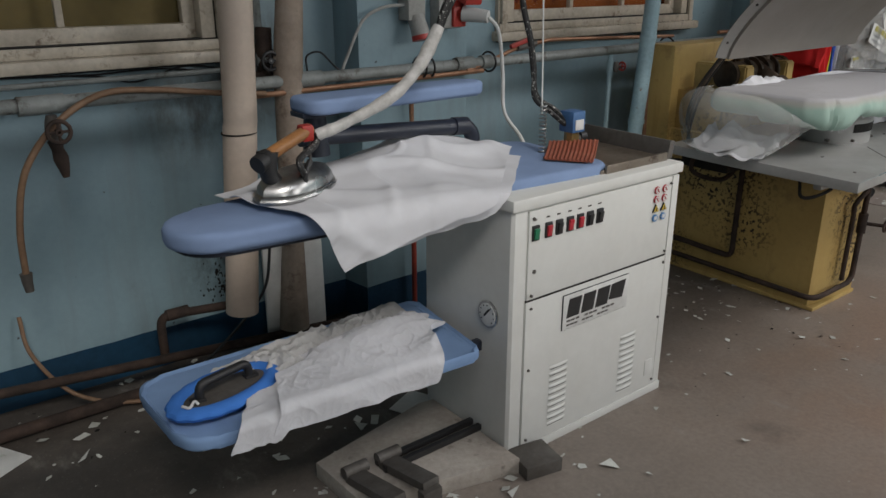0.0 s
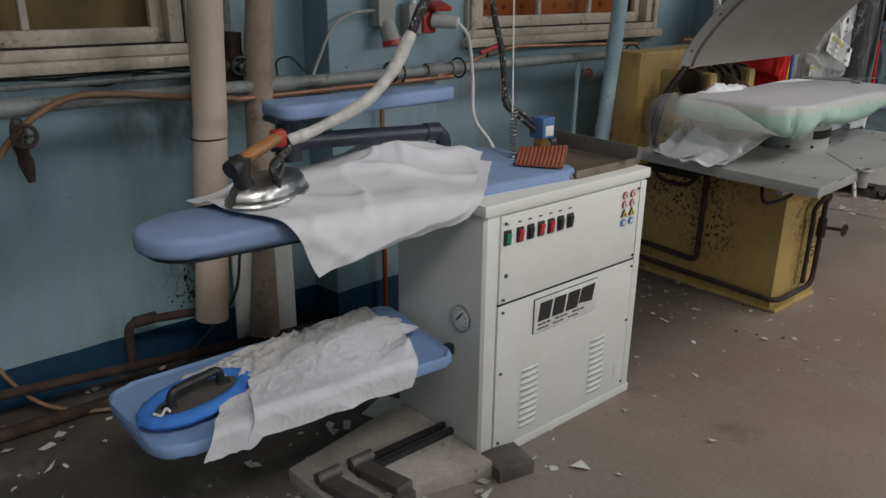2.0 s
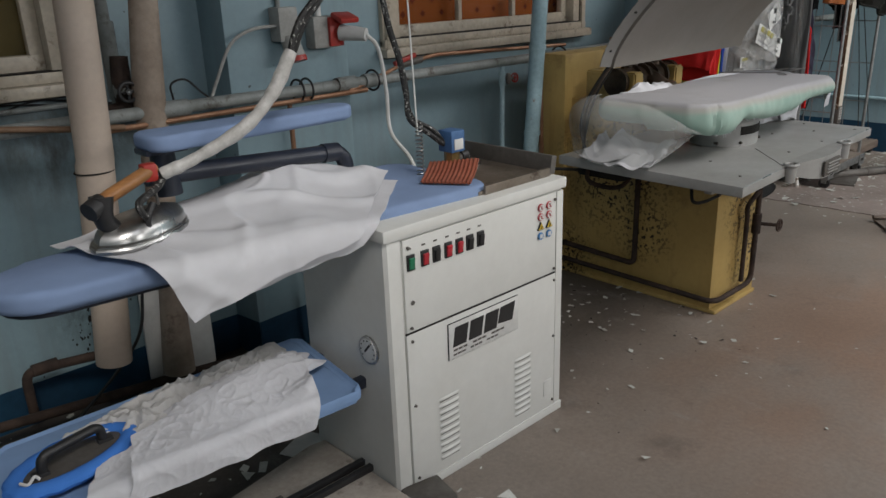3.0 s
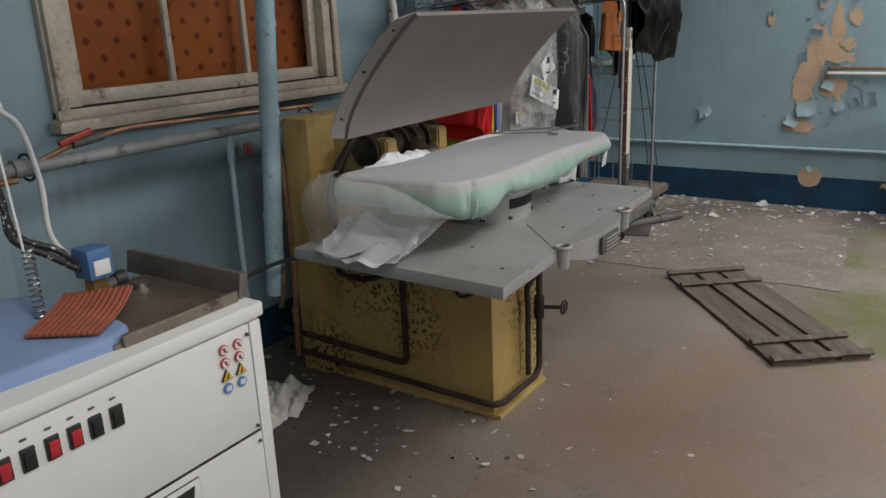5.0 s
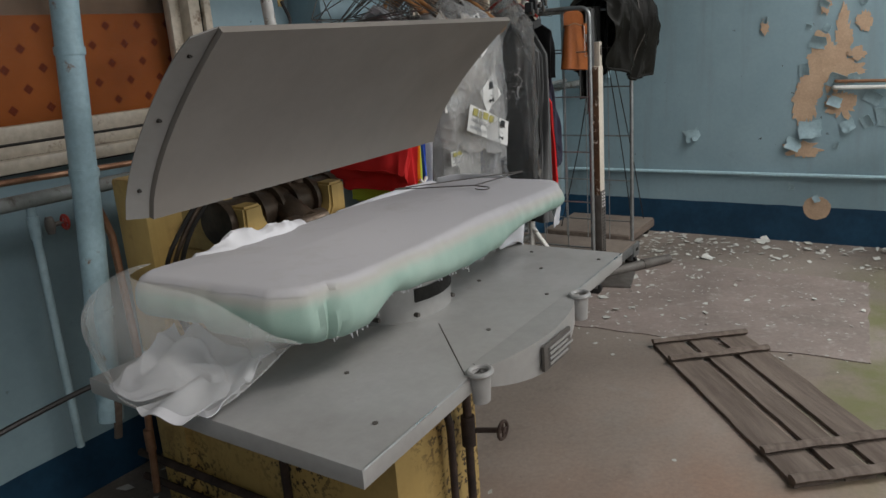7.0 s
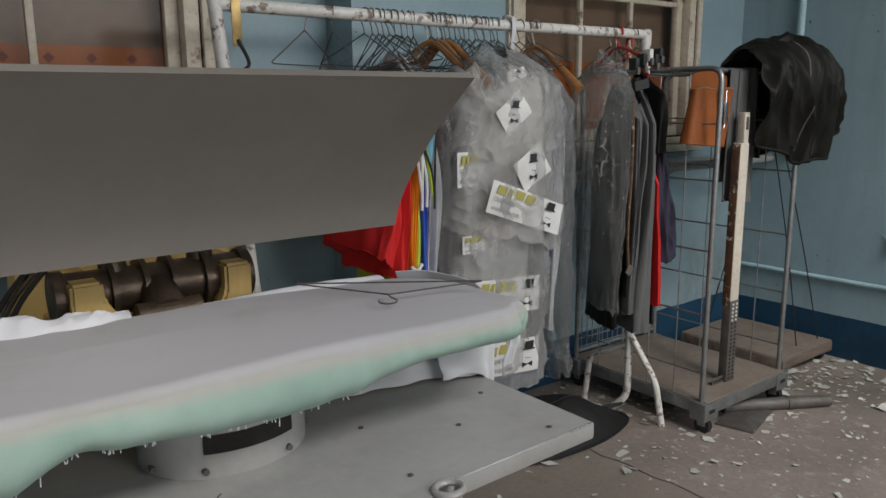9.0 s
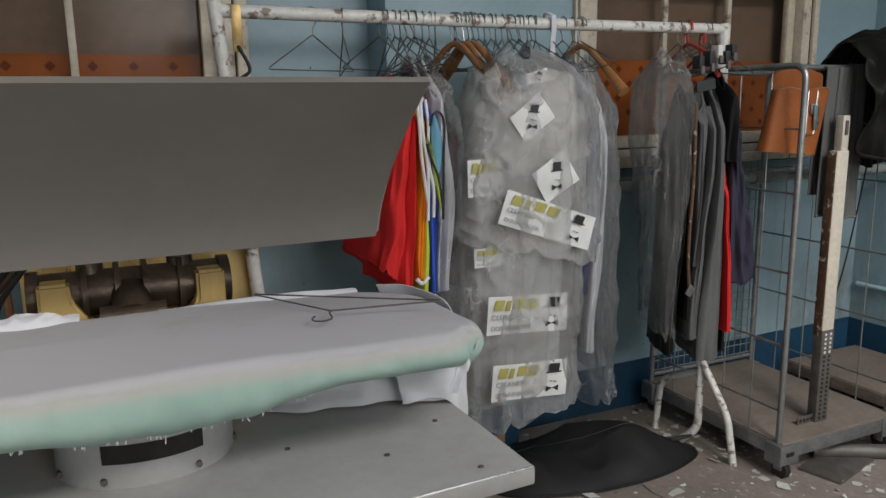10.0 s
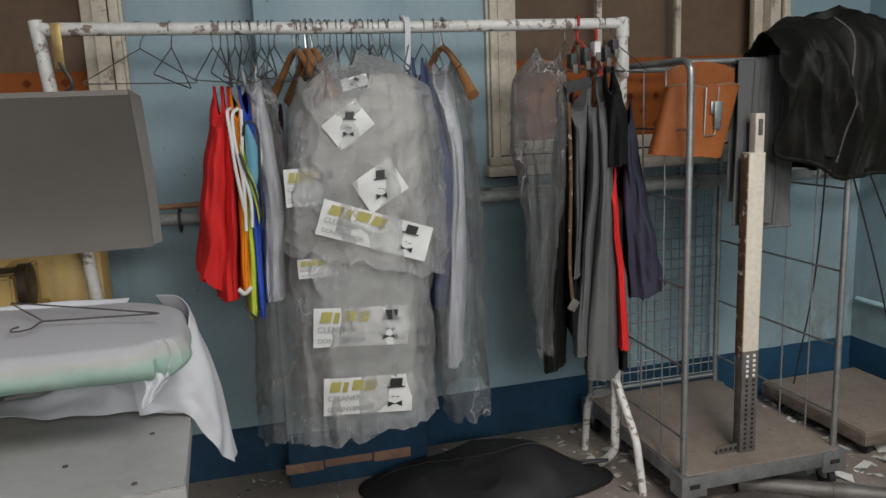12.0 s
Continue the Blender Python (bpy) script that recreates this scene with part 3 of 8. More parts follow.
y0, y1 = WALL_Y, PIER_Y
dado("baseboard", [(LEFT_X, y0), (2.03, y0), (2.03, y1), (2.62, y1), (2.62, y0), (5.08, y0), (5.08, y1), (5.67, y1), (5.67, y0), (FAR_X, y0), (FAR_X, BACK_Y)],
     [0.16, 0.17, 0.19, 0.20, 0.20, 0.22, 0.24, 0.24, 0.24, 0.26, 0.26], toward_room)


# ---- windows ----
def window_room_materials():
    m, t, b = nodes("patterned_orange_screen", 0.7, 0, 0.1)
    co = t.nodes.new("ShaderNodeTexCoord")
    sep = t.nodes.new("ShaderNodeSeparateXYZ")
    t.links.new(co.outputs["Object"], sep.inputs[0])

    def math_node(op, a, b=None):
        n = t.nodes.new("ShaderNodeMath")
        n.operation = op
        for i, v in enumerate((a, b)):
            if v is None:
                continue
            if isinstance(v, (int, float)):
                n.inputs[i].default_value = v
            else:
                t.links.new(v, n.inputs[i])
        return n.outputs[0]

    def lattice(dx, dz):
        # distance in diamonds on a staggered grid
        fx = math_node("ABSOLUTE", math_node("SUBTRACT", math_node("FRACT", math_node("ADD", math_node("MULTIPLY", sep.outputs[0], 7.2), dx)), 0.5))
        fz = math_node("ABSOLUTE", math_node("SUBTRACT", math_node("FRACT", math_node("ADD", math_node("MULTIPLY", sep.outputs[2], 7.2), dz)), 0.5))
        return math_node("ADD", fx, fz)
    d = math_node("MINIMUM", lattice(0.0, 0.0), lattice(0.5, 0.5))
    f = ramp(t, d, [(0.125, (1, 1, 1)), (0.150, (0, 0, 0))])
    base = ramp(t, noise_node(t, 3, 4), [(0.35, (0.21, 0.060, 0.013)), (0.65, (0.27, 0.080, 0.018))])
    t.links.new(mix(t, f, base, (0.11, 0.022, 0.008)), b.inputs["Base Color"])
    g, t2, b2 = nodes("old_window_glass", 0.06)
    clear = t2.nodes.new("ShaderNodeBsdfTransparent")
    gloss = t2.nodes.new("ShaderNodeBsdfGlossy")
    gloss.inputs["Roughness"].default_value = 0.2
    fres = t2.nodes.new("ShaderNodeFresnel")
    fres.inputs[0].default_value = 1.14
    both = t2.nodes.new("ShaderNodeMixShader")
    t2.links.new(fres.outputs[0], both.inputs[0])
    t2.links.new(clear.outputs[0], both.inputs[1])
    t2.links.new(gloss.outputs[0], both.inputs[2])
    t2.links.new(both.outputs[0], t2.nodes["Material Output"].inputs[0])
    return m, g


M_pattern, M_glass = window_room_materials()
M_olive = surface("ochre_blind", (0.205, 0.150, 0.048), (0.15, 0.11, 0.036), 0.7, scale=1.5, fine=20, relief=0.05)
M_brownblind = surface("brown_blind", (0.15, 0.092, 0.052), (0.11, 0.066, 0.038), 0.7, scale=1.2, fine=20, relief=0.05)


def build_window(i, a, b):
    w = thing("window_%d" % i, ((a + b) / 2, WALL_Y, SILL_Z), "old white sash window with chipped paint and small panes", "window", kind="structure")
    y = WALL_Y
    arch = 0.11
    bm = bmesh.new()
    # architrave: two stepped mouldings on both sides and above
    for x0, x1 in ((a, a + arch), (b - arch, b)):
        box((x0, y - 0.025, SILL_Z - 0.03), (x1, y + 0.06, HEAD_Z + 0.05), 0.006, bm)
    for x0, x1 in ((a + 0.012, a + 0.05), (b - 0.05, b - 0.012)):
        box((x0, y - 0.045, SILL_Z - 0.02), (x1, y, HEAD_Z + 0.04), 0.01, bm)
    box((a, y - 0.03, HEAD_Z - 0.04), (b, y + 0.06, HEAD_Z + 0.08), 0.006, bm)
    part("architrave", bm, M_frame, w)
    bm = box((a - 0.02, y - 0.075, SILL_Z - 0.052), (b + 0.02, y + 0.05, SILL_Z - 0.005), 0.014)
    box((a, y - 0.04, SILL_Z - 0.005), (b, y + 0.06, SILL_Z + 0.035), 0.008, bm)
    part("window_sill", bm, M_frame, w)
    ia, ib = a + arch, b - arch
    bm = bmesh.new()
    st = 0.05
    for x0, x1 in ((ia, ia + st), (ib - st, ib)):
        box((x0, y + 0.03, SILL_Z + 0.03), (x1, y + 0.07, HEAD_Z - 0.03), 0.006, bm)
    box((ia, y + 0.028, SILL_Z + 0.03), (ib, y + 0.072, SILL_Z + 0.095), 0.008, bm)
    box((ia, y + 0.028, HEAD_Z - 0.09), (ib, y + 0.072, HEAD_Z - 0.03), 0.008, bm)
    part("window_frame", bm, M_frame, w)
    bm = bmesh.new()
    for z in (SILL_Z + 0.037, SILL_Z - 0.002, SILL_Z - 0.056):
        box((a + 0.01, y - 0.034, z - 0.003), (b - 0.01, y + 0.02, z + 0.0025), bm=bm)
    for x in (a + 0.053, b - 0.053):
        box((x - 0.0022, y - 0.0275, SILL_Z + 0.036), (x + 0.0022, y - 0.02, HEAD_Z - 0.04), bm=bm)
    part("gap", bm, M_dark, w, "dark open joints in the old paint", smooth=False)
    ga, gb = ia + st, ib - st
    xs = [ga + (gb - ga) * k / 3 for k in range(4)]
    zs = [SILL_Z + 0.095, 2.10, HEAD_Z - 0.09]
    for x in xs[1:3]:
        part("glazing_bar", box((x - 0.013, y + 0.034, zs[0]), (x + 0.013, y + 0.066, zs[-1]), 0.005), M_frame, w)
    part("glazing_bar", box((ga, y + 0.036, zs[1] - 0.014), (gb, y + 0.064, zs[1] + 0.014), 0.005), M_frame, w)
    for x0, x1 in zip(xs, xs[1:]):
        for z0, z1 in zip(zs, zs[1:]):
            p = part("pane", box((x0 + 0.01, y + 0.049, z0 + 0.01), (x1 - 0.01, y + 0.053, z1 - 0.01)), M_glass, w, smooth=False)
            p.visible_shadow = False
    return w


for i, (a, b) in enumerate(WINDOWS):
    build_window(i + 1, a, b)
# what stands behind the panes
a, b = WINDOWS[0]
solid("blind", box((a + 0.06, WALL_Y + 0.15, SILL_Z), (b - 0.06, WALL_Y + 0.17, HEAD_Z)), M_olive, "faded ochre blind behind the window panes", "blind", smooth=False)
for a, b in WINDOWS[1:]:
    solid("blind", box((a + 0.06, WALL_Y + 0.15, 1.74), (b - 0.06, WALL_Y + 0.17, HEAD_Z)), M_brownblind, "dusty brown blind behind the window panes", "blind", smooth=False)
    solid("window_screen", box((a + 0.06, WALL_Y + 0.12, SILL_Z), (b - 0.06, WALL_Y + 0.14, 1.76)), M_pattern,
          "orange screen with dark red diamond pattern behind the window", "screen", smooth=False)
solid("window_backing", box((LEFT_X, WALL_Y + 0.26, 0), (FAR_X, WALL_Y + 0.30, TOP)), M_wall, "plain wall closing the room beyond the windows", "wall", kind="structure", smooth=False)
# frames for the two assumed windows in the unseen south wall
for a, b in ((-1.7, 0.9), (4.4, 7.0)):
    bm = bmesh.new()
    for k in range(4):
        x = a + 0.03 + (b - a - 0.06) * k / 3
        box((x - 0.03, BACK_Y - 0.12, 2.25), (x + 0.03, BACK_Y - 0.06, 3.15), bm=bm)
    for z in (2.28, 2.7, 3.12):
        box((a, BACK_Y - 0.115, z - 0.03), (b, BACK_Y - 0.065, z + 0.03), bm=bm)
    solid("window_south", bm, M_frame, "plain white frame of an assumed, unseen window", "window", kind="structure", smooth=False)

# ---- the ironing table ----
def cap_outline(x0, x1, y_mid, half0, half1, n=10, corner=0.06):
    """Board plan: rounded nose at x0, wide end with rounded corners at x1."""
    pts = []
    for k in range(n + 1):
        a = math.pi / 2 + math.pi * k / n
        pts.append((x0 + half0 * (1 + math.cos(a)), y_mid + half0 * math.sin(a)))
    for sgn in (-1, 1):
        for k in range(5):
            a = (-math.pi / 2 + math.pi / 2 * k / 4) if sgn < 0 else (math.pi / 2 * k / 4)
            pts.append((x1 - corner + corner * math.cos(a), y_mid + sgn * (half1 - corner) + corner * math.sin(a)))
    return pts


def build_ironing_table():
    t = thing("ironing_table", (2.2, 2.25, 0), "white industrial steam ironing table with blue padded boards", "ironing table")
    x0, x1, y0, y1 = 1.80, 2.63, 2.03, 2.48
    # cabinet with a slanted front corner, standing on the floor
    plan = [(x0 + 0.004, y1), (x0 + 0.004, y0 + 0.016), (x0 + 0.014, y0 + 0.006), (x0 + 0.06, y0 + 0.004), (x0 + 0.064, y0 + 0.012), (x1 - 0.005, y0 + 0.012), (x1 - 0.005, y1)]
    body = part("body", outline(plan, 0.04, 0.90, 0.003), M_white, t)
    part("lid", box((x0 - 0.005, y0 - 0.004, 0.893), (x1 + 0.006, y1, 0.932), 0.008), M_white, t)
    # front panels, with a seam between them
    part("front_panel", outline([(x0 + 0.072, y0 + 0.004), (x1 - 0.045, y0 + 0.004), (x1 - 0.045, y0 + 0.02), (x0 + 0.072, y0 + 0.02)], 0.585, 0.885, 0.002), M_white, t)
    low = part("front_panel", outline([(x0 + 0.068, y0 + 0.001), (x1 - 0.045, y0 + 0.001), (x1 - 0.045, y0 + 0.02), (x0 + 0.068, y0 + 0.02)], 0.035, 0.580, 0.002), M_white, t)
    part("seam", box((x0 + 0.068, y0 + 0.002, 0.578), (x1 - 0.045, y0 + 0.008, 0.586)), M_dark, t, "dark gap between the panels")
    part("front_panel", outline([(x1 - 0.04, y0 + 0.003), (x1 - 0.006, y0 + 0.003), (x1 - 0.006, y0 + 0.02), (x1 - 0.04, y0 + 0.02)], 0.035, 0.885, 0.002), M_white, t)
    part("toe_strip", box((x0 + 0.09, y0 - 0.002, 0.0), (x1, y0 + 0.02, 0.034), 0.003), M_white, t)
    for x in (x0 + 0.088, x1 - 0.055):
        for z in (0.06, 0.33, 0.555, 0.60, 0.86):
            part("screw", disc((x, y0 - 0.001, z), 0.005, 0.006, "y", 8), M_castgrey, t)
    # louvres
    for lx in (x0 + 0.233, x0 + 0.603):
        for k in range(10):
            z = 0.078 + k * 0.0245
            bm = sheet(6, 3, lambda u, v: (lx - 0.045 + 0.09 * u, y0 - 0.001 - 0.006 * math.sin(math.pi * v) * min(1, 6 * u, 6 * (1 - u)) * (1 - v * 0.6), z + 0.013 * v))
            part("louvre", bm, M_white, low)
            # thin dark strip paints in the shadow line under each louvre
            part("slot", box((lx - 0.04, y0 - 0.0015, z - 0.0018), (lx + 0.04, y0 + 0.004, z)), M_dark, low)
    # switches
    sx = [0.098, 0.155, 0.203, 0.253, 0.301, 0.348, 0.397]
    cols = ["green", "red", "black", "red", "red", "black", "black"]
    tints = {"green": M_green_switch, "red": M_red_switch, "black": M_black}
    for dx, c in zip(sx, cols):
        s = part("switch", box((x0 + dx - 0.015, y0 - 0.002, 0.786), (x0 + dx + 0.015, y0 + 0.006, 0.836), 0.002), M_black, t, c + " rocker switch")
        part("rocker", box((x0 + dx - 0.010, y0 - 0.008, 0.791), (x0 + dx + 0.010, y0, 0.827), 0.002, turn=pose(0, 0, 0, 8)), tints[c], s)
        part("marking", box((x0 + dx - 0.010, y0 + 0.002, 0.852), (x0 + dx + 0.004, y0 + 0.0035, 0.857)), M_castgrey, t)
    # maker's plate: bold dark slanted shapes over two lines of small print
    px, pz = x0 + 0.236, 0.443
    plate = part("maker_plate", box((px, y0 - 0.003, pz - 0.012), (px + 0.338, y0 + 0.002, pz + 0.118), 0.003), M_black, low, "white maker's plate with black border")
    part("plate_face", box((px + 0.002, y0 - 0.0045, pz - 0.010), (px + 0.336, y0 - 0.002, pz + 0.116), 0.001), M_label, plate)
    # the maker's mark: four bold slanted dark shapes
    for k, (u, w, lift) in enumerate(((0.018, 0.073, 0.0), (0.090, 0.073, 0.0), (0.162, 0.075, 0.0), (0.232, 0.088, 0.012))):
        bm = bmesh.new()
        quad = [(u, 0.036 + lift), (u + w * 0.82, 0.036 + lift * 0.4), (u + w, 0.104 + lift * 0.2), (u + w * 0.16, 0.104)]
        face = bm.faces.new([bm.verts.new((px + a, y0 - 0.0045, pz + b - 0.004)) for a, b in quad])
        ext = bmesh.ops.extrude_face_region(bm, geom=[face])
        bmesh.ops.translate(bm, verts=[v for v in ext["geom"] if isinstance(v, bmesh.types.BMVert)], vec=(0, -0.002, 0))
        part("plate_mark", bm, M_black, plate, smooth=False)
    for k, (za, zb, w) in enumerate(((0.016, 0.023, 0.27), (0.001, 0.007, 0.235))):
        for j in range(12):
            if j % 4 != 3:
                part("small_print", box((px + 0.02 + j * w / 12, y0 - 0.0055, pz + za), (px + 0.02 + (j + 0.8) * w / 12, y0 - 0.004, pz + zb)), M_castgrey, plate)
    # warning stickers: two columns of four
    for col in range(2):
        for row in range(4):
            cx, cz = x1 - 0.133 + col * 0.045, 0.847 - row * 0.0345
            if row < 2:
                s = part("sticker", disc((cx, y0 - 0.0005, cz), 0.0135, 0.005, "y", 20), M_red_switch, t, "round red prohibition sticker")
                part("sticker_face", disc((cx, y0 - 0.002, cz), 0.0112, 0.005, "y", 18), M_label, s)
                part("sticker_bar", box((cx - 0.010, y0 - 0.0055, cz - 0.0016), (cx + 0.010, y0 - 0.004, cz + 0.0016), turn=pose(0, 0, 0, 0, 45, 0)), M_red_switch, s)
                part("sticker_sign", box((cx - 0.003, y0 - 0.0052, cz - 0.006), (cx + 0.003, y0 - 0.0038, cz + 0.006), 0.001), M_castgrey, s)
            elif row == 2:
                s = part("sticker", tri_prism(cx, y0 - 0.003, cz, 0.033), M_black, t, "yellow warning triangle sticker")
                part("sticker_face", tri_prism(cx, y0 - 0.004, cz, 0.028), M_sticker_yellow, s)
                part("sticker_sign", box((cx - 0.0016, y0 - 0.0062, cz - 0.008), (cx + 0.0016, y0 - 0.0045, cz + 0.005), turn=pose(0, 0, 0, 0, 20, 0)), M_black, s)
            else:
                s = part("sticker", disc((cx, y0 - 0.0005, cz), 0.0135, 0.005, "y", 20), M_sticker_blue, t, "round blue mandatory sticker")
                part("sticker_sign", box((cx - 0.008, y0 - 0.0045, cz - 0.007), (cx + 0.008, y0 - 0.0035, cz + 0.007), 0.001), M_label, s)
    part("rating_plate", box((x1 - 0.105, y0 - 0.001, 0.09), (x1 - 0.062, y0 + 0.003, 0.155), 0.001), M_white, low)
    # pressure gauge and fittings on the side
    g = part("pressure_gauge", disc((x0 + 0.012, 2.138, 0.522), 0.047, 0.03, "x", 28), M_bright, t, "round chrome pressure gauge")
    part("dial", disc((x0 - 0.001, 2.138, 0.522), 0.040, 0.008, "x", 26), M_label, g)
    part("needle", box((x0 - 0.008, 2.135, 0.512), (x0 - 0.005, 2.141, 0.548), turn=pose(0, 0, 0, 40)), M_black, g)
    for k in range(9):
        a = radians(-130 + k * 32)
        part("tick", box((x0 - 0.0065, 2.138 + 0.033 * math.sin(a) - 0.002, 0.522 + 0.033 * math.cos(a) - 0.002),
                         (x0 - 0.0045, 2.138 + 0.033 * math.sin(a) + 0.002, 0.522 + 0.033 * math.cos(a) + 0.002)), M_black, g)
    for z in (0.86, 0.74, 0.60):
        part("screw", disc((x0 + 0.018, 2.15, z), 0.007, 0.012, "x", 8), M_castgrey, t)
    for z in (0.73, 0.45):
        part("screw", disc((x0 + 0.10, y0 + 0.006, z - 0.05), 0.008, 0.008, "y", 8), M_castgrey, t)
    # top tray with front lip and side upstand
    part("top_plate", box((2.25, 2.085, 0.930), (2.625, 2.475, 0.944), 0.003), M_steel, t, "stained stainless steel top plate")
    part("lip", box((2.27, 2.075, 0.932), (2.60, 2.087, 0.962), 0.002), M_steel, t)
    part("upstand", box((2.612, 2.08, 0.935), (2.640, 2.56, 1.000), 0.003, turn=pose(0, 0, 0, 0, 10, 0)), M_castgrey, t)
    # main board, its cover sagging a little under the rim
    plan = cap_outline(0.855, 2.335, 2.325, 0.13, 0.255, corner=0.09)
    plan = [(x, y + 0.02 * (x - 0.85) / 1.5) for x, y in plan]
    bm = outline(plan, 0.905, 0.962, 0.022, seg=4)
    part("board", bm, M_boardblue, t, "blue padded ironing board")
    part("board_arm", box((1.45, 2.25, 0.84), (2.1, 2.42, 0.905), 0.01), M_navytube, t)
    bm = outline([(x * 0.96 + 0.06, 2.325 + (y - 2.325) * 0.9) for x, y in plan], 0.893, 0.912)
    part("board_frame", bm, M_navytube, t)
    # swivel arm and sleeve board
    z = 1.085
    part("swivel_arm", tube(rounded([(2.005, 2.47, 0.90), (2.005, 2.47, z - 0.012), (1.33, 2.47, z + 0.028)], 0.06), 0.027, 14), M_navytube, t)
    part("arm_collar", tube([(1.915, 2.47, z - 0.006), (1.975, 2.47, z - 0.010)], 0.031, 14), M_navytube, t)
    part("swivel_post", tube([(1.385, 2.47, z - 0.03), (1.385, 2.47, z + 0.02), (1.385, 2.47, z + 0.09)], lambda f: 0.042 - 0.008 * f, 16), M_navytube, t)
    part("mount_plate", box((1.325, 2.43, z + 0.09), (1.445, 2.51, z + 0.105), 0.003), M_navytube, t)
    nose = cap_outline(-2.03, -1.33, -2.47, 0.055, 0.085, corner=0.05)
    part("sleeve_board", outline([(-x, -y) for x, y in nose], z + 0.100, z + 0.145, 0.017, seg=4), M_boardblue, t, "narrow blue padded sleeve board")
    # lower tray
    frame_pts = [(0.785, 2.15), (1.735, 2.09), (1.80, 2.55), (0.775, 2.565)]
    tray = []
    for k in range(4):
        a, b, c = Vector(frame_pts[k - 1]), Vector(frame_pts[k]), Vector(frame_pts[(k + 1) % 4])
        r = 0.085 if b.x < 1.2 else 0.03
        p, q = b + (a - b).normalized() * r, b + (c - b).normalized() * r
        tray += [tuple(p.lerp(b, f / 6).lerp(b.lerp(q, f / 6), f / 6)) for f in range(7)]
    ob = part("tray", tray_mesh(tray, 0.395, 0.435), M_trayblue, t, "pale blue cloth-covered lower tray")
    part("tray_arm", box((1.62, 2.17, 0.375), (1.86, 2.20, 0.412), 0.006), M_navytube, t)
    part("tray_arm", box((1.62, 2.40, 0.375), (1.86, 2.43, 0.412), 0.006), M_navytube, t)
    # concrete-coloured base plate with rail and pedals
    part("base_plate", outline([(1.265, 2.10), (1.80, 1.965), (1.80, 2.44), (1.74, 2.45), (1.255, 2.36)], 0.0, 0.062, 0.006), M_concrete, t, "scuffed pale base plate")
    for dy in (0, 0.045):
        part("pedal_rail", box((1.40, 2.165 + dy, 0.064), (1.86, 2.185 + dy, 0.086), 0.003, turn=pose(0, 0, 0, 0, 0, 0)), M_black, t)
    part("rail_slot", box((x0 + 0.01, 2.155, 0.02), (x0 + 0.03, 2.245, 0.10)), M_dark, t)
    for dx in (0.0, 0.125):
        p = part("pedal", box((1.285 + dx, 1.985, 0.075), (1.35 + dx, 2.215, 0.105), 0.006, turn=pose(0, 0, 0, -9, 0, 4)), M_castgrey, t, "worn grey foot pedal")
        part("pedal_lip", box((1.28 + dx, 1.965, 0.045), (1.352 + dx, 2.0, 0.10), 0.006), M_castgrey, p)
        part("pedal_hinge", disc((1.318 + dx, 2.215, 0.092), 0.02, 0.085, "x", 14), M_castgrey, p)
    part("foot_block", box((1.80, 1.90, 0.0), (1.94, 2.03, 0.05), 0.006, turn=pose(0, 0, 0, 0, 0, -12)), M_castgrey, t)
    return t


def tri_prism(cx, y, cz, s):
    bm = bmesh.new()
    for dx, dz in ((-0.5, -0.36), (0.5, -0.36), (0, 0.5)):
        bm.verts.new((cx + dx * s, y, cz + dz * s))
    f = bm.faces.new(bm.verts)
    r = bmesh.ops.extrude_face_region(bm, geom=[f])
    bmesh.ops.translate(bm, verts=[v for v in r["geom"] if isinstance(v, bmesh.types.BMVert)], vec=(0, 0.006, 0))
    return bm


def tray_mesh(plan, z0, z1):
    """A shallow dish with a padded rim."""
    bm = outline(plan, z0, z1, 0.014, seg=3)
    c = Vector((sum(p[0] for p in plan) / len(plan), sum(p[1] for p in plan) / len(plan), 0))
    top = max(bm.faces, key=lambda f: f.calc_center_median().z if abs(f.normal.z) > 0.9 else -1)
    r = bmesh.ops.inset_region(bm, faces=[top], thickness=0.010)
    bmesh.ops.translate(bm, verts=top.verts, vec=(0, 0, -0.008))
    return bm


build_ironing_table()


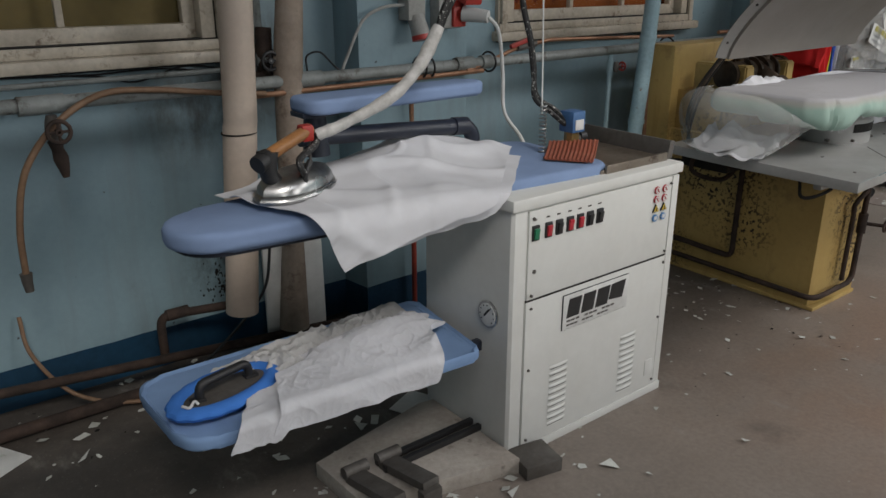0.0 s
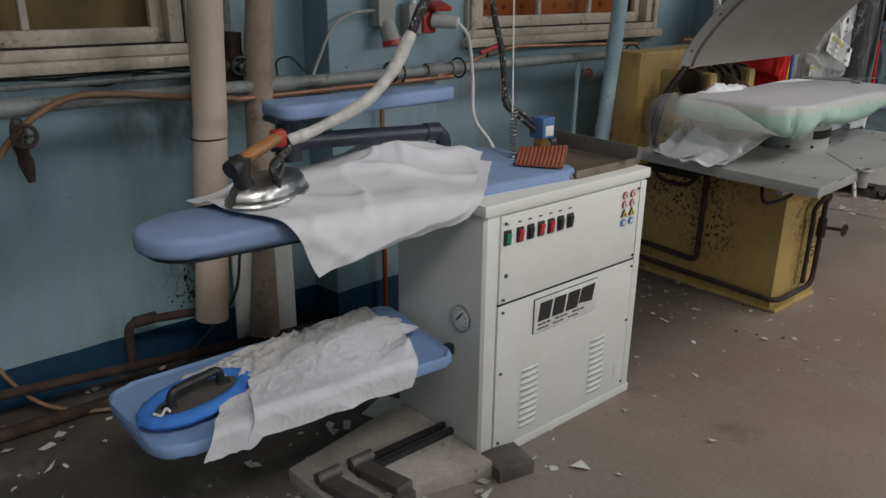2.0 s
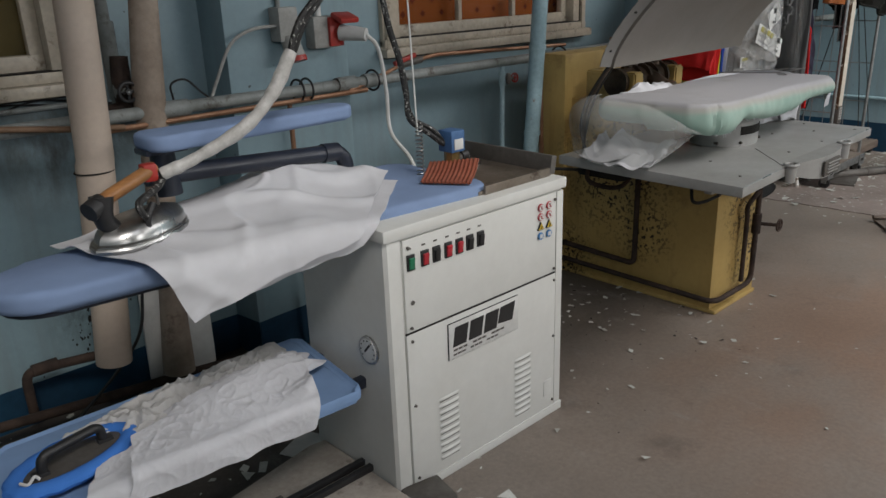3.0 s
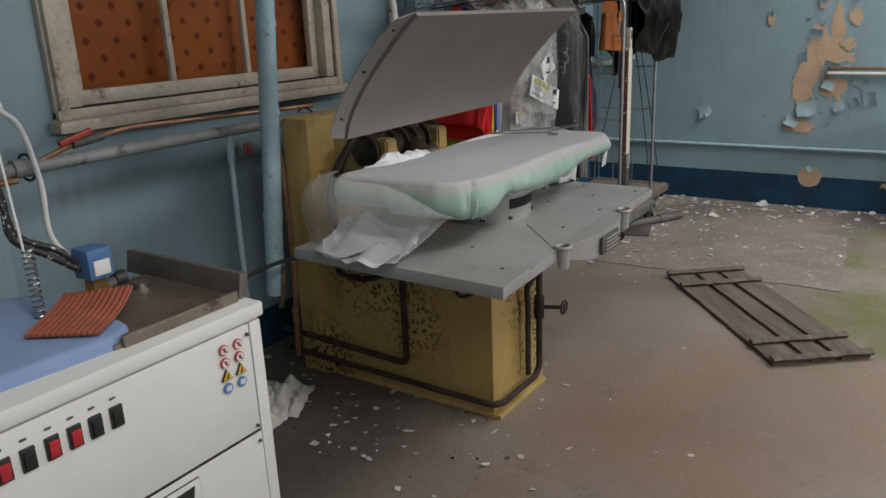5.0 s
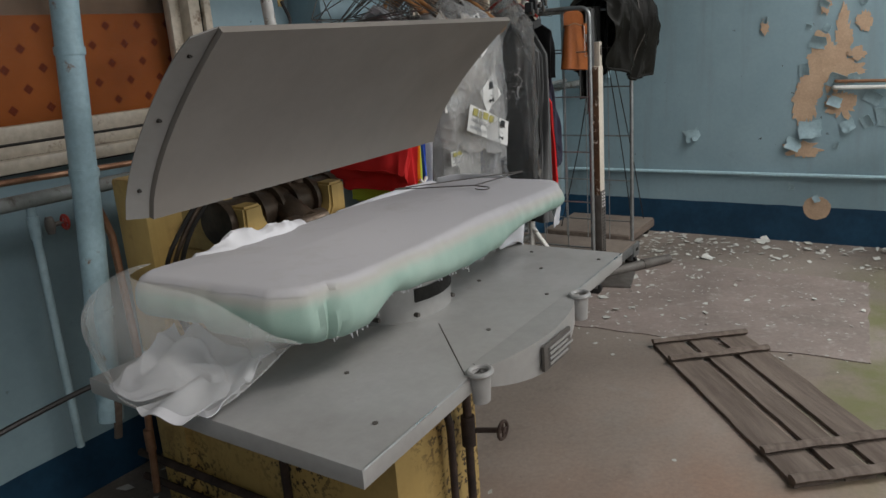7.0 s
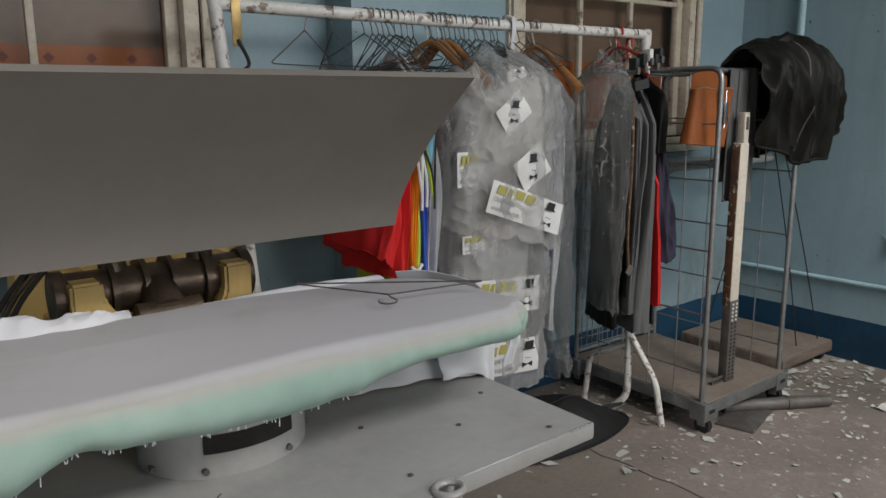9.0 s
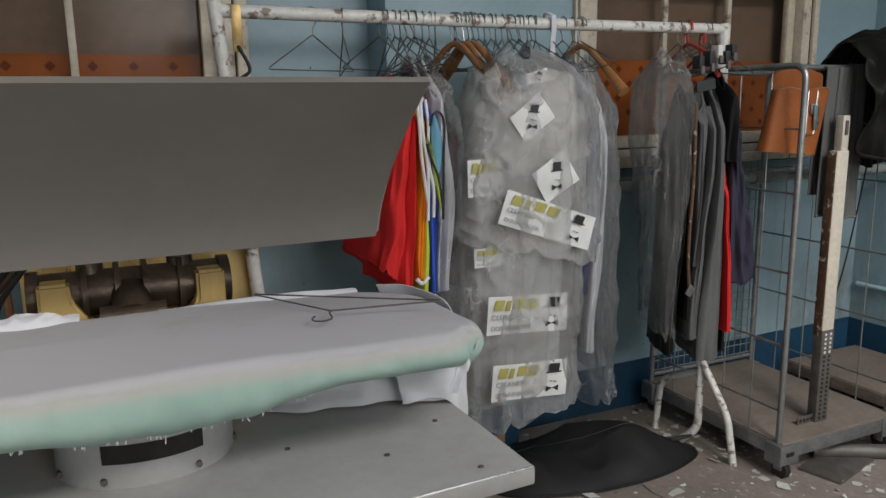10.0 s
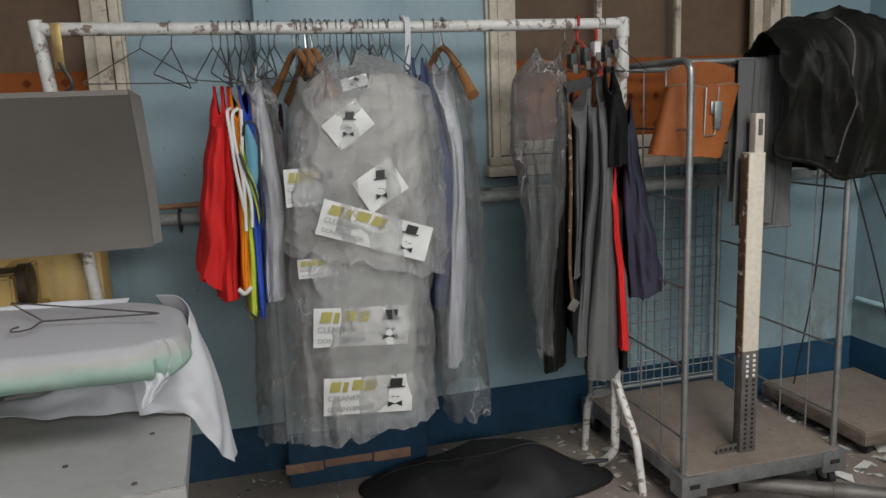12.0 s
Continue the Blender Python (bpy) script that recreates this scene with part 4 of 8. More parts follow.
# ---- the utility press ----
def build_press():
    t = thing("steam_press", (4.0, 2.5, 0), "grimy yellow steam garment press with mint padded buck", "steam press")
    # yellow base: pedestal and taller rear column
    body = part("body", outline([(3.83, 2.05), (4.22, 2.02), (4.24, 2.06), (4.24, 3.02), (3.83, 3.02)], 0.0, 0.775, 0.012), M_yellow, t, "chipped yellow enamel base")
    part("column", box((3.80, 2.945, 0.0), (4.50, 3.10, 1.215), 0.012), M_yellow, t)
    part("column_cover", box((3.86, 2.60, 0.70), (4.33, 2.95, 0.985), 0.012), M_yellow, t)
    part("kick_plate", box((3.824, 2.014, 0.0), (4.246, 3.0, 0.020), 0.006), M_yellow, t)
    # shelf: shallow pan with a turned-down rim
    plan = [(3.295, 1.69), (3.72, 1.715), (4.815, 1.745), (4.805, 2.13), (4.78, 2.60), (3.32, 2.60), (3.305, 2.14)]
    bm = outline(plan, 0.768, 0.812, 0.006)
    part("shelf", bm, M_shelf, t, "scuffed grey metal shelf")
    part("shelf_seam", tube([(3.73, 1.73, 0.8118), (3.985, 1.97, 0.8118)], 0.0018, 6), M_castgrey, t)
    for x, y in ((4.71, 1.79), (4.72, 2.05), (4.32, 1.80), (4.36, 2.06), (3.45, 1.78), (3.62, 2.0), (4.0, 1.82), (4.55, 1.93)):
        part("rivet", disc((x, y, 0.8125), 0.0065, 0.004, "z", 10), M_castgrey, t)
    part("worn_rim", tube([(3.300, 1.693, 0.8085), (3.72, 1.717, 0.8085), (4.811, 1.748, 0.8085), (4.802, 2.13, 0.8085), (4.778, 2.58, 0.8085)], 0.0035, 6), M_bright, t, "bright worn shelf rim")
    # handles on the front rim with a bowed guard between
    for x in (3.755, 4.345):
        h = part("handle_loop", loop_mesh(x, 1.728, 0.815), M_shelf, t, "cast grey handle loop")
        part("handle_cup", sheet(20, 6, lambda u, v: (x + (0.029 - 0.004 * v) * math.cos(a_cup(u)), 1.704 + (0.025 - 0.004 * v) * math.sin(a_cup(u)), 0.812 - 0.072 * v), 0.004), M_shelf, h)
    part("front_guard", sheet(16, 3, lambda u, v: (3.79 + 0.53 * u, 1.712 - 0.052 * math.sin(math.pi * u) ** 0.7, 0.811 - 0.098 * v * (0.55 + 0.45 * math.sin(math.pi * u))), 0.006), M_shelf, t)
    part("front_plate", sheet(16, 3, lambda u, v: (3.79 + 0.53 * u, 1.745 + (1.712 - 0.052 * math.sin(math.pi * u) ** 0.7 - 1.745) * v, 0.8135 - 0.001 * v), 0.004), M_shelf, t)
    pl = part("maker_plate", box((3.985, 1.648, 0.725), (4.15, 1.658, 0.795), 0.003), M_castgrey, t, "grey cast maker's plate")
    for k in range(4):
        part("plate_line", box((4.01, 1.642, 0.738 + k * 0.014), (4.01 + (0.14 if k % 2 else 0.11), 1.646, 0.743 + k * 0.014)), M_shelf, pl)
    # ring pedestal under the buck
    bm = bmesh.new()
    ring = []
    for k in range(40):
        a = 2 * math.pi * k / 40
        ring.append((4.075 + 0.185 * math.cos(a), 2.175 + 0.15 * math.sin(a)))
    outline(ring, 0.812, 0.972, 0.004, bm)
    ped = part("pedestal", bm, M_shelf, t, "oval pale grey pedestal")
    part("slot", sheet(14, 2, lambda u, v: (4.075 + 0.1875 * math.cos(a_slot(u)), 2.175 + 0.1525 * math.sin(a_slot(u)), 0.866 + 0.040 * v), 0.004), M_dark, ped)
    for a in (200, 240, 300, 350):
        part("bolt", disc((4.075 + 0.185 * math.cos(radians(a)), 2.175 + 0.15 * math.sin(radians(a)), 0.83), 0.007, 0.02, "y", 8), M_castgrey, ped)
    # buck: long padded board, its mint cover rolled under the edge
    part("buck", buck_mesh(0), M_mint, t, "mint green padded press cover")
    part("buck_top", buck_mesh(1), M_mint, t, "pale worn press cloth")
    tagged(part("frayed_edge", fringe_mesh(), M_sheet, t), "loose white threads along the hem", kind="stuff")
    # hood: curved pressing head
    hood = part("hood", hood_mesh(), M_hood, t, "curved grey press head raised open")
    for u, s in ((0.0, -1), (1.0, 1)):
        # flanges take the lightened grey that paints in the light they catch
        part("hood_flange", sheet(14, 3, lambda a, b: tuple(Vector(hood_point(u, a)) + Vector((s * (0.001 + (0.046 if s < 0 else 0.022) * b), (0.024 + 0.010 * a) * b, 0.004 * b - 0.02 * b * a ** 8))), 0.004), M_hoodrim, hood)
    for f in (0.12, 0.5, 0.85):
        p = hood_point(0.0, f)
        part("rivet", disc((p[0] - 0.024, p[1] + 0.013, p[2] + 0.002), 0.0055, 0.016, "y", 10), M_dark, hood)
    # pivot: greasy cylinder between yellow cheeks
    z = 1.085
    for base in ([(3.865, 0.98), (4.015, 0.98), (3.945, 1.085), (3.940, 1.135), (3.865, 1.135)], [(4.325, 0.98), (4.205, 0.98), (4.250, 1.06), (4.250, 1.135), (4.325, 1.135)]):
        bm = bmesh.new()
        face = bm.faces.new([bm.verts.new((x, 2.56, q)) for x, q in base])
        ext = bmesh.ops.extrude_face_region(bm, geom=[face])
        bmesh.ops.translate(bm, verts=[v for v in ext["geom"] if isinstance(v, bmesh.types.BMVert)], vec=(0, 0.30, 0))
        bmesh.ops.bevel(bm, geom=bm.edges[:], offset=0.008, segments=2, affect="EDGES")
        part("cheek", bm, M_yellow, t)
    for x in (3.852, 4.334):
        part("bearing_cap", disc((x, 2.66, z), 0.070, 0.028, "x", 24), M_grease, t)
    part("pivot", tube([(3.85, 2.66, z), (4.335, 2.66, z)], 0.062, 20), M_grease, t, "greasy steel pivot shaft")
    for x in (3.975, 4.055, 4.125, 4.215):
        part("pivot_ring", disc((x, 2.66, z), 0.082, 0.014, "x", 22), M_grease, t)
    part("crank", tube([(4.085, 2.62, z), (4.085, 2.53, z - 0.05)], 0.05, 16), M_grease, t)
    part("crank_pin", disc((4.085, 2.53, z - 0.05), 0.038, 0.16, "x", 18), M_grease, t)
    for x in (3.99, 4.22):
        part("lift_arm", tube([(x, 2.66, z + 0.03), (x, 2.70, z + 0.20), (x, 2.52, z + 0.40)], 0.035, 10), M_grease, t)
    # steam pipes on the base
    part("steam_pipe", tube(rounded([(3.785, 3.20, 0.10), (3.800, 2.01, 0.075), (4.12, 1.985, 0.10), (4.12, 1.985, 0.76)], 0.06), 0.0135, 10), M_rust, t, "rusty steam pipe round the base")
    part("steam_pipe", tube(rounded([(3.782, 3.20, 0.20), (3.80, 2.47, 0.165), (3.80, 2.47, 0.76)], 0.04), 0.0145, 10), M_rust, t, "rusty steam pipe up the side")
    part("steam_pipe", tube(rounded([(4.045, 2.0, 0.12), (4.045, 2.0, 0.46), (4.02, 1.995, 0.52), (4.118, 1.985, 0.58)], 0.04), 0.012, 10), M_rust, t)
    v = part("valve", tube([(4.12, 1.985, 0.36), (4.12, 1.985, 0.46)], lambda f: 0.022 + 0.008 * math.sin(math.pi * f), 12), M_rust, t)
    part("valve_stem", tube([(4.12, 1.985, 0.41), (4.175, 1.895, 0.405)], 0.009, 8), M_rust, v)
    part("valve_wheel", wheel_mesh((4.175, 1.895, 0.405), 0.028, "y"), M_rust, v)
    part("shelf_bracket", box((3.62, 1.98, 0.66), (3.83, 2.02, 0.768), 0.01), M_shelf, t)
    # dark block under the shelf, beside the base
    part("dark_block", box((3.62, 2.45, 0.64), (3.83, 2.72, 0.765), 0.02), M_dark, t)
    for k in range(3):
        pts = spline([(3.78 + 0.02 * k, 2.80, 0.70), (3.735 - 0.018 * k, 2.76, 0.82 + 0.02 * k), (3.735 - 0.020 * k, 2.73, 0.95 + 0.02 * k), (3.77 - 0.014 * k, 2.70, 1.07 + 0.01 * k), (3.86 - 0.02 * k, 2.67, 1.19)], 8)
        part("hose", tube(pts, 0.0075, 8), M_dark if k != 1 else M_grease, t)
    part("hose", tube(spline([(3.80, 2.45, 0.72), (3.70, 2.15, 0.70), (3.60, 2.05, 0.62), (3.75, 2.0, 0.64), (3.83, 2.03, 0.70)], 8), 0.008, 8), M_dark, t)
    part("hose", tube(spline([(3.60, 2.62, 0.74), (3.56, 2.60, 0.64), (3.68, 2.50, 0.60), (3.80, 2.47, 0.70)], 8), 0.012, 8), M_rust, t)
    return t


def a_cup(u):
    return radians(150 + 240 * u)


def a_slot(u):
    return radians(240 + 64 * u)


def loop_mesh(x, y, z):
    pts = [(x + 0.030 * math.cos(a), y - 0.024 + 0.026 * math.sin(a), z) for a in (2 * math.pi * k / 18 for k in range(19))]
    return tube(pts, 0.0075, 8)


def wheel_mesh(c, r, axis, spokes=4):
    bm = bmesh.new()
    c = Vector(c)
    ex, ey = {"x": (Vector((0, 1, 0)), Vector((0, 0, 1))), "y": (Vector((1, 0, 0)), Vector((0, 0, 1))), "z": (Vector((1, 0, 0)), Vector((0, 1, 0)))}[axis]
    tube([c + (ex * math.cos(a) + ey * math.sin(a)) * r for a in (2 * math.pi * k / 16 for k in range(17))], r * 0.2, 7, bm, False)
    for k in range(spokes):
        a = 2 * math.pi * k / spokes
        rod(c, c + (ex * math.cos(a) + ey * math.sin(a)) * r, r * 0.14, 6, bm)
    disc(c, r * 0.35, r * 0.5, axis, 10, bm)
    return bm


BUCK_PLAN = [(3.52, 1.895), (4.735, 1.915), (4.835, 1.975), (4.815, 2.31), (4.68, 2.425), (3.44, 2.465), (3.355, 2.42), (3.395, 1.965)]
LIP = [(3.36, 0.968), (3.50, 0.950), (3.62, 0.945), (3.73, 0.988), (3.85, 0.974), (3.98, 0.957), (4.12, 0.953), (4.26, 0.955), (4.36, 0.978), (4.45, 0.988), (4.68, 0.985), (4.80, 0.972), (4.85, 0.985)]


def buck_rim():
    """Points round the buck's widest line with their outward normals, evenly spaced."""
    pts = []
    n = len(BUCK_PLAN)
    for i in range(n):
        a, b, c = Vector(BUCK_PLAN[i - 1]), Vector(BUCK_PLAN[i]), Vector(BUCK_PLAN[(i + 1) % n])
        r = min(0.07, (a - b).length * 0.48, (c - b).length * 0.48)
        p, q = b + (a - b).normalized() * r, b + (c - b).normalized() * r
        pts += [p.lerp(b, k / 6).lerp(b.lerp(q, k / 6), k / 6) for k in range(7)]
    pts.append(pts[0])
    seg = [(b - a).length for a, b in zip(pts, pts[1:])]
    total, out = sum(seg), []
    for k in range(260):
        d = total * k / 260
        i = 0
        while d > seg[i]:
            d -= seg[i]
            i += 1
        e = (pts[i + 1] - pts[i]).normalized()
        out.append((pts[i].lerp(pts[i + 1], d / seg[i]), k / 260))
    rim = []
    for k, (p, s) in enumerate(out):
        e = (out[(k + 2) % 260][0] - out[k - 2][0]).normalized()
        rim.append((p, Vector((e.y, -e.x)), s))
    return rim


RIM = buck_rim()


def lip_height(x):
    for (a, za), (b, zb) in zip(LIP, LIP[1:]):
        if x <= b:
            f = max(0.0, (x - a) / (b - a))
            f = f * f * (3 - 2 * f)
            return za + (zb - za) * f
    return LIP[-1][1]


def buck_skin(k, q):
    """q 0 at the lower lip, 1 where the side has rolled over onto the top, 2 on the middle line."""
    p, n, s = RIM[k % 260]
    low = lip_height(p.x) + 0.006 * wob(s * 60, 3.0) if p.y < 2.2 else 0.985
    high = 1.076 + 0.012 * max(0.0, 1 - (p.x - 3.36) / 0.35) - 0.012 * max(0.0, (p.x - 4.3) / 0.5) + 0.004 * wob(p.x * 3, 2.0)
    pinch = math.exp(-((p.x - 3.50) / 0.03) ** 2 - ((p.y - 1.90) / 0.05) ** 2) + 1.1 * math.exp(-((p.x - 4.785) / 0.035) ** 2 - ((p.y - 1.945) / 0.06) ** 2)
    mid = low + 0.42 * (high - low)
    a = radians(-62 + 152 * min(q, 1.0))
    z = mid + math.sin(a) * ((mid - low) / math.sin(radians(62)) if a < 0 else high - mid)
    crease = 0.0045 * wob(s * 55, q * 2.2, 3) + 0.004 * wob(s * 130, q * 1.2, 5) + pinch * (0.012 * math.sin(s * 900 + q * 3) - 0.014)
    off = -(0.058 if a < 0 else 0.044) * (1 - math.cos(a)) + crease * math.sin(math.pi * min(1.0, 0.15 + 0.75 * q))
    if q <= 1:
        return (p.x + n.x * off, p.y + n.y * off, z)
    f = q - 1
    x0, y0 = p.x + n.x * off, p.y + n.y * off
    cx, cy = min(4.62, max(3.62, p.x)), 2.19
    z += 0.010 * math.sin(0.5 * math.pi * f) + 0.0025 * wob(x0 * 6, y0 * 6, f) * (1 - f)
    z += (1.089 - 0.012 * max(0.0, (cx - 4.3) / 0.5) - z) * f * f
    return (x0 + (cx - x0) * f, y0 + (cy - y0) * f, z)


def buck_mesh(which):
    """which 0: the mint sides, rolled under; 1: the pale cloth over the top."""
    bm = bmesh.new()
    if which == 1:
        rows = [0.72, 0.80, 0.88, 0.94, 1.0, 1.06, 1.15, 1.3, 1.5, 1.75, 2.0]
    else:
        rows = [k / 14 for k in range(13)]
    grid = []
    for j, q in enumerate(rows):
        ring = []
        for k in range(260):
            qq = q + ((0.04 * wob(RIM[k][2] * 34, 7.0) + 0.04 * max(0.0, 1 - (RIM[k][0].x - 3.36) / 0.25)) * (1 - j / 4) if which == 1 and j < 4 else 0)
            x, y, z = buck_skin(k, qq)
            if which == 1:
                z += 0.0008
                x, y = x + RIM[k][1].x * 0.0008 * (q < 1), y + RIM[k][1].y * 0.0008 * (q < 1)
            ring.append(bm.verts.new((x, y, z)))
        grid.append(ring)
    for a, b in zip(grid, grid[1:]):
        for k in range(260):
            bm.faces.new((a[k], a[(k + 1) % 260], b[(k + 1) % 260], b[k]))
    if which == 0:
        # underside of the board, drawn up inside the lip
        low = []
        for k in range(260):
            v = grid[0][k].co
            low.append(bm.verts.new((v.x - RIM[k][1].x * 0.03, v.y - RIM[k][1].y * 0.03, v.z + 0.016)))
        for k in range(260):
            bm.faces.new((low[k], low[(k + 1) % 260], grid[0][(k + 1) % 260], grid[0][k]))
        c = bm.verts.new((4.08, 2.19, 0.985))
        for k in range(260):
            bm.faces.new((low[(k + 1) % 260], low[k], c))
    else:
        bmesh.ops.remove_doubles(bm, verts=bm.verts, dist=1e-4)
    return bm


def fringe_mesh():
    """Frayed hem threads along the front lip."""
    bm = bmesh.new()
    rng = random.Random(12)
    for k in range(260):
        p = RIM[k][0]
        if p.y > 2.0 or not 3.44 < p.x < 4.40:
            continue
        for j in range(3):
            if wob(p.x * 30, 4.0) + rng.uniform(-0.3, 0.3) < 0.12:
                continue
            x, y, z = buck_skin(k, 0.0)
            x += rng.uniform(-0.004, 0.004)
            long = rng.uniform(0.002, 0.007) * (3.0 if rng.random() < 0.04 else 1)
            tube([(x, y - 0.002, z + 0.003), (x + rng.uniform(-0.003, 0.003), y - 0.003, z - long)], 0.0011, 4, bm)
    return bm


def hood_point(u, v):
    """u along the head, v from the lower rear rim to the upper front rim."""
    x0, x1 = 3.452 - 0.006 * v, 4.725 + 0.020 * v
    x = x0 + (x1 - x0) * u
    a = v
    y = 2.425 + 0.035 * u - 0.345 * a ** 1.25
    z = 1.212 + 0.420 * a ** 0.85
    return (x, y, z)


def hood_mesh():
    bm = sheet(24, 14, hood_point, 0.016)
    return bm


build_press()


# ---- pipes, valves and sockets on the walls ----
PY = 3.185


def pipe_thing(name, pts, r, material, label, joints=(), category="pipe", seg=12):
    ob = solid(name, tube(pts, r, seg), material, label, category)
    for p, d, k in joints:
        d = Vector(d).normalized()
        part("joint", tube([Vector(p) - d * k, Vector(p) - d * k * 0.3, Vector(p) + d * k * 0.3, Vector(p) + d * k], r * 1.32, 12), material, ob)
    return ob


X = (1, 0, 0)
Z = (0, 0, 1)
pipe_thing("heating_pipe", [(LEFT_X, PY, 1.165), (1.2, PY, 1.18), (5.0, PY, 1.19), (FAR_X, PY, 1.185)], 0.024, M_greypipe, "grey painted heating pipe along the wall",
           [((0.78, PY, 1.176), X, 0.07), ((2.55, PY, 1.185), X, 0.05), ((2.68, PY, 1.185), X, 0.03), ((1.75, PY, 1.18), X, 0.06), ((7.0, PY, 1.185), X, 0.05)])
pipe_thing("copper_pipe", rounded([(1.5, PY - 0.02, 1.138), (2.65, PY - 0.02, 1.15)], 0.03), 0.011, M_copper, "thin dull copper pipe under the heating pipe", seg=8)
pipe_thing("copper_pipe", rounded([(2.55, PY - 0.02, 1.155), (2.72, PY, 1.19), (2.86, PY - 0.02, 1.24), (3.10, PY, 1.265), (4.1, PY, 1.235)], 0.05), 0.010, M_copper, "thin copper pipe below the window sill", seg=8)
pipe_thing("copper_pipe", [(4.55, PY, 1.235), (5.35, PY - 0.02, 1.245)], 0.011, M_copper, "thin copper pipe clipped above the heating pipe", seg=8)
pipe_thing("conduit", [(-1.4, 3.40, 1.205), (1.5, 3.40, 1.215)], 0.010, M_greypipe, "thin grey conduit under the window sill", seg=8)
pipe_thing("conduit", [(5.7, 3.41, 1.19), (8.08, 3.41, 1.19)], 0.014, M_greypipe, "thin pale conduit along the wall", seg=8)
# black pipe clips
for x in (2.30, 2.345, 2.70, 4.05, 4.75, 4.98):
    z = 1.185
    bm = tube([(x, PY + 0.052 * math.cos(a), z + 0.045 * math.sin(a)) for a in (2 * math.pi * k / 16 for k in range(17))], 0.005, 6, caps=False)
    solid("pipe_clip", bm, M_black, "black cable tie clip round the wall pipes", "pipe clip", "pipe clips")
# lagged risers in front of the window pier
ob = solid("lagged_pipe", tube([(1.335, 3.06, 0.33), (1.355, 3.06, 0.55), (1.395, 3.06, 1.05), (1.40, 3.06, 1.07), (1.42, 3.06, 1.5), (1.50, 3.06, TOP)], lambda f: 0.062 if f < 0.45 else 0.0605, 20), M_lagging,
           "beige lagged pipe with a cut lower end", "pipe")
part("seam", tube([(1.390 + 0.0625 * math.cos(a), 3.06 + 0.0625 * math.sin(a), 1.03) for a in (2 * math.pi * k / 24 for k in range(25))], 0.003, 6, caps=False), M_dark, ob)
solid("lagged_pipe", tube([(1.62, 3.20, 0.13), (1.64, 3.20, 0.5), (1.66, 3.20, 0.9), (1.675, 3.20, 1.25), (1.71, 3.20, 1.6), (1.78, 3.20, TOP)],
                          lambda f: 0.052 + 0.006 * math.sin(f * 23) + (0.012 if f < 0.05 else 0), 18), M_dirty_lagging, "dirty lagged pipe with stained bandage", "pipe")
pipe_thing("riser_pipe", [(1.62, 3.36, 1.2), (1.60, 3.36, TOP)], 0.022, M_greypipe, "grey riser pipe with a gate valve",
           [((1.62, 3.36, 1.45), Z, 0.05), ((1.62, 3.36, 1.36), Z, 0.04), ((1.62, 3.36, 1.27), Z, 0.05)])


def gate_valve(at, axis, r, material, wheel, label):
    """A screw valve: body, neck, stem and hand wheel facing along axis."""
    at = Vector(at)
    d = {"x": Vector((1, 0, 0)), "y": Vector((0, -1, 0))}[axis]
    v = thing("gate_valve", at - Vector((0, 0, r * 2)), label, "valve")
    part("body", tube([at - Vector((0, 0, r * 2)), at - Vector((0, 0, r)), at, at + Vector((0, 0, r)), at + Vector((0, 0, r * 2))], lambda f: r * (0.75 + 0.45 * math.sin(math.pi * f)), 12), material, v)
    part("neck", tube([at, at + d * r * 2.4], r * 0.55, 10), material, v)
    part("stem", tube([at + d * r * 2, at + d * r * 4], r * 0.22, 8), material, v)
    part("wheel", wheel_mesh(at + d * r * 3.6, r * 1.6, axis), wheel, v)
    return v


tee = solid("pipe_tee", tube([(1.50, 3.27, 1.185), (1.56, 3.27, 1.19), (1.60, 3.27, 1.19), (1.66, 3.27, 1.185), (1.74, 3.27, 1.19)], lambda f: 0.032 + 0.007 * math.sin(f * 19), 12), M_rust, "corroded pipe tee crusted with grime", "pipe fitting")
part("union", tube([(1.615, 3.27, 1.19), (1.612, 3.27, 1.24), (1.61, 3.27, 1.31), (1.615, 3.27, 1.38)], lambda f: 0.033 - 0.006 * f + 0.005 * math.sin(f * 21), 10), M_rust, tee)
part("drip_stub", tube([(1.505, 3.26, 1.18), (1.503, 3.26, 1.10), (1.508, 3.26, 1.02), (1.512, 3.26, 0.93)], lambda f: 0.022 - 0.010 * f + 0.004 * math.sin(f * 25), 10), M_rust, tee)
gate_valve((1.60, 3.27, 1.26), "y", 0.021, M_greypipe, M_black, "grey gate valve with a black hand wheel")
gate_valve((0.80, PY - 0.02, 1.10), "y", 0.022, M_castgrey, M_rust, "corroded drain valve with a small wheel")
solid("drain_tap", tube([(0.80, PY - 0.02, 1.06), (0.803, PY - 0.02, 1.03), (0.808, PY - 0.02, 1.0), (0.812, PY - 0.02, 0.97), (0.815, PY - 0.02, 0.935)], lambda f: 0.026 - 0.010 * f + 0.005 * math.sin(f * 17), 12), M_rust, "rusty drain tap under the valve", "tap")
solid("rubber_hose", tube(spline([(1.55, PY - 0.03, 1.145), (1.37, PY - 0.04, 1.165), (1.12, PY - 0.05, 1.20), (0.95, PY - 0.06, 1.20), (0.80, PY - 0.07, 1.12), (0.69, PY - 0.06, 0.98), (0.645, PY - 0.05, 0.80), (0.635, PY - 0.05, 0.63)], 8), 0.011, 10), M_hose,
      "tan rubber hose looped over the wall pipe", "hose")
solid("hose_tap", tube([(0.635, PY - 0.05, 0.64), (0.635, PY - 0.05, 0.61), (0.637, PY - 0.05, 0.575)], lambda f: 0.020 - 0.006 * f, 10), M_castgrey, "small brass tap on the hose end", "tap")
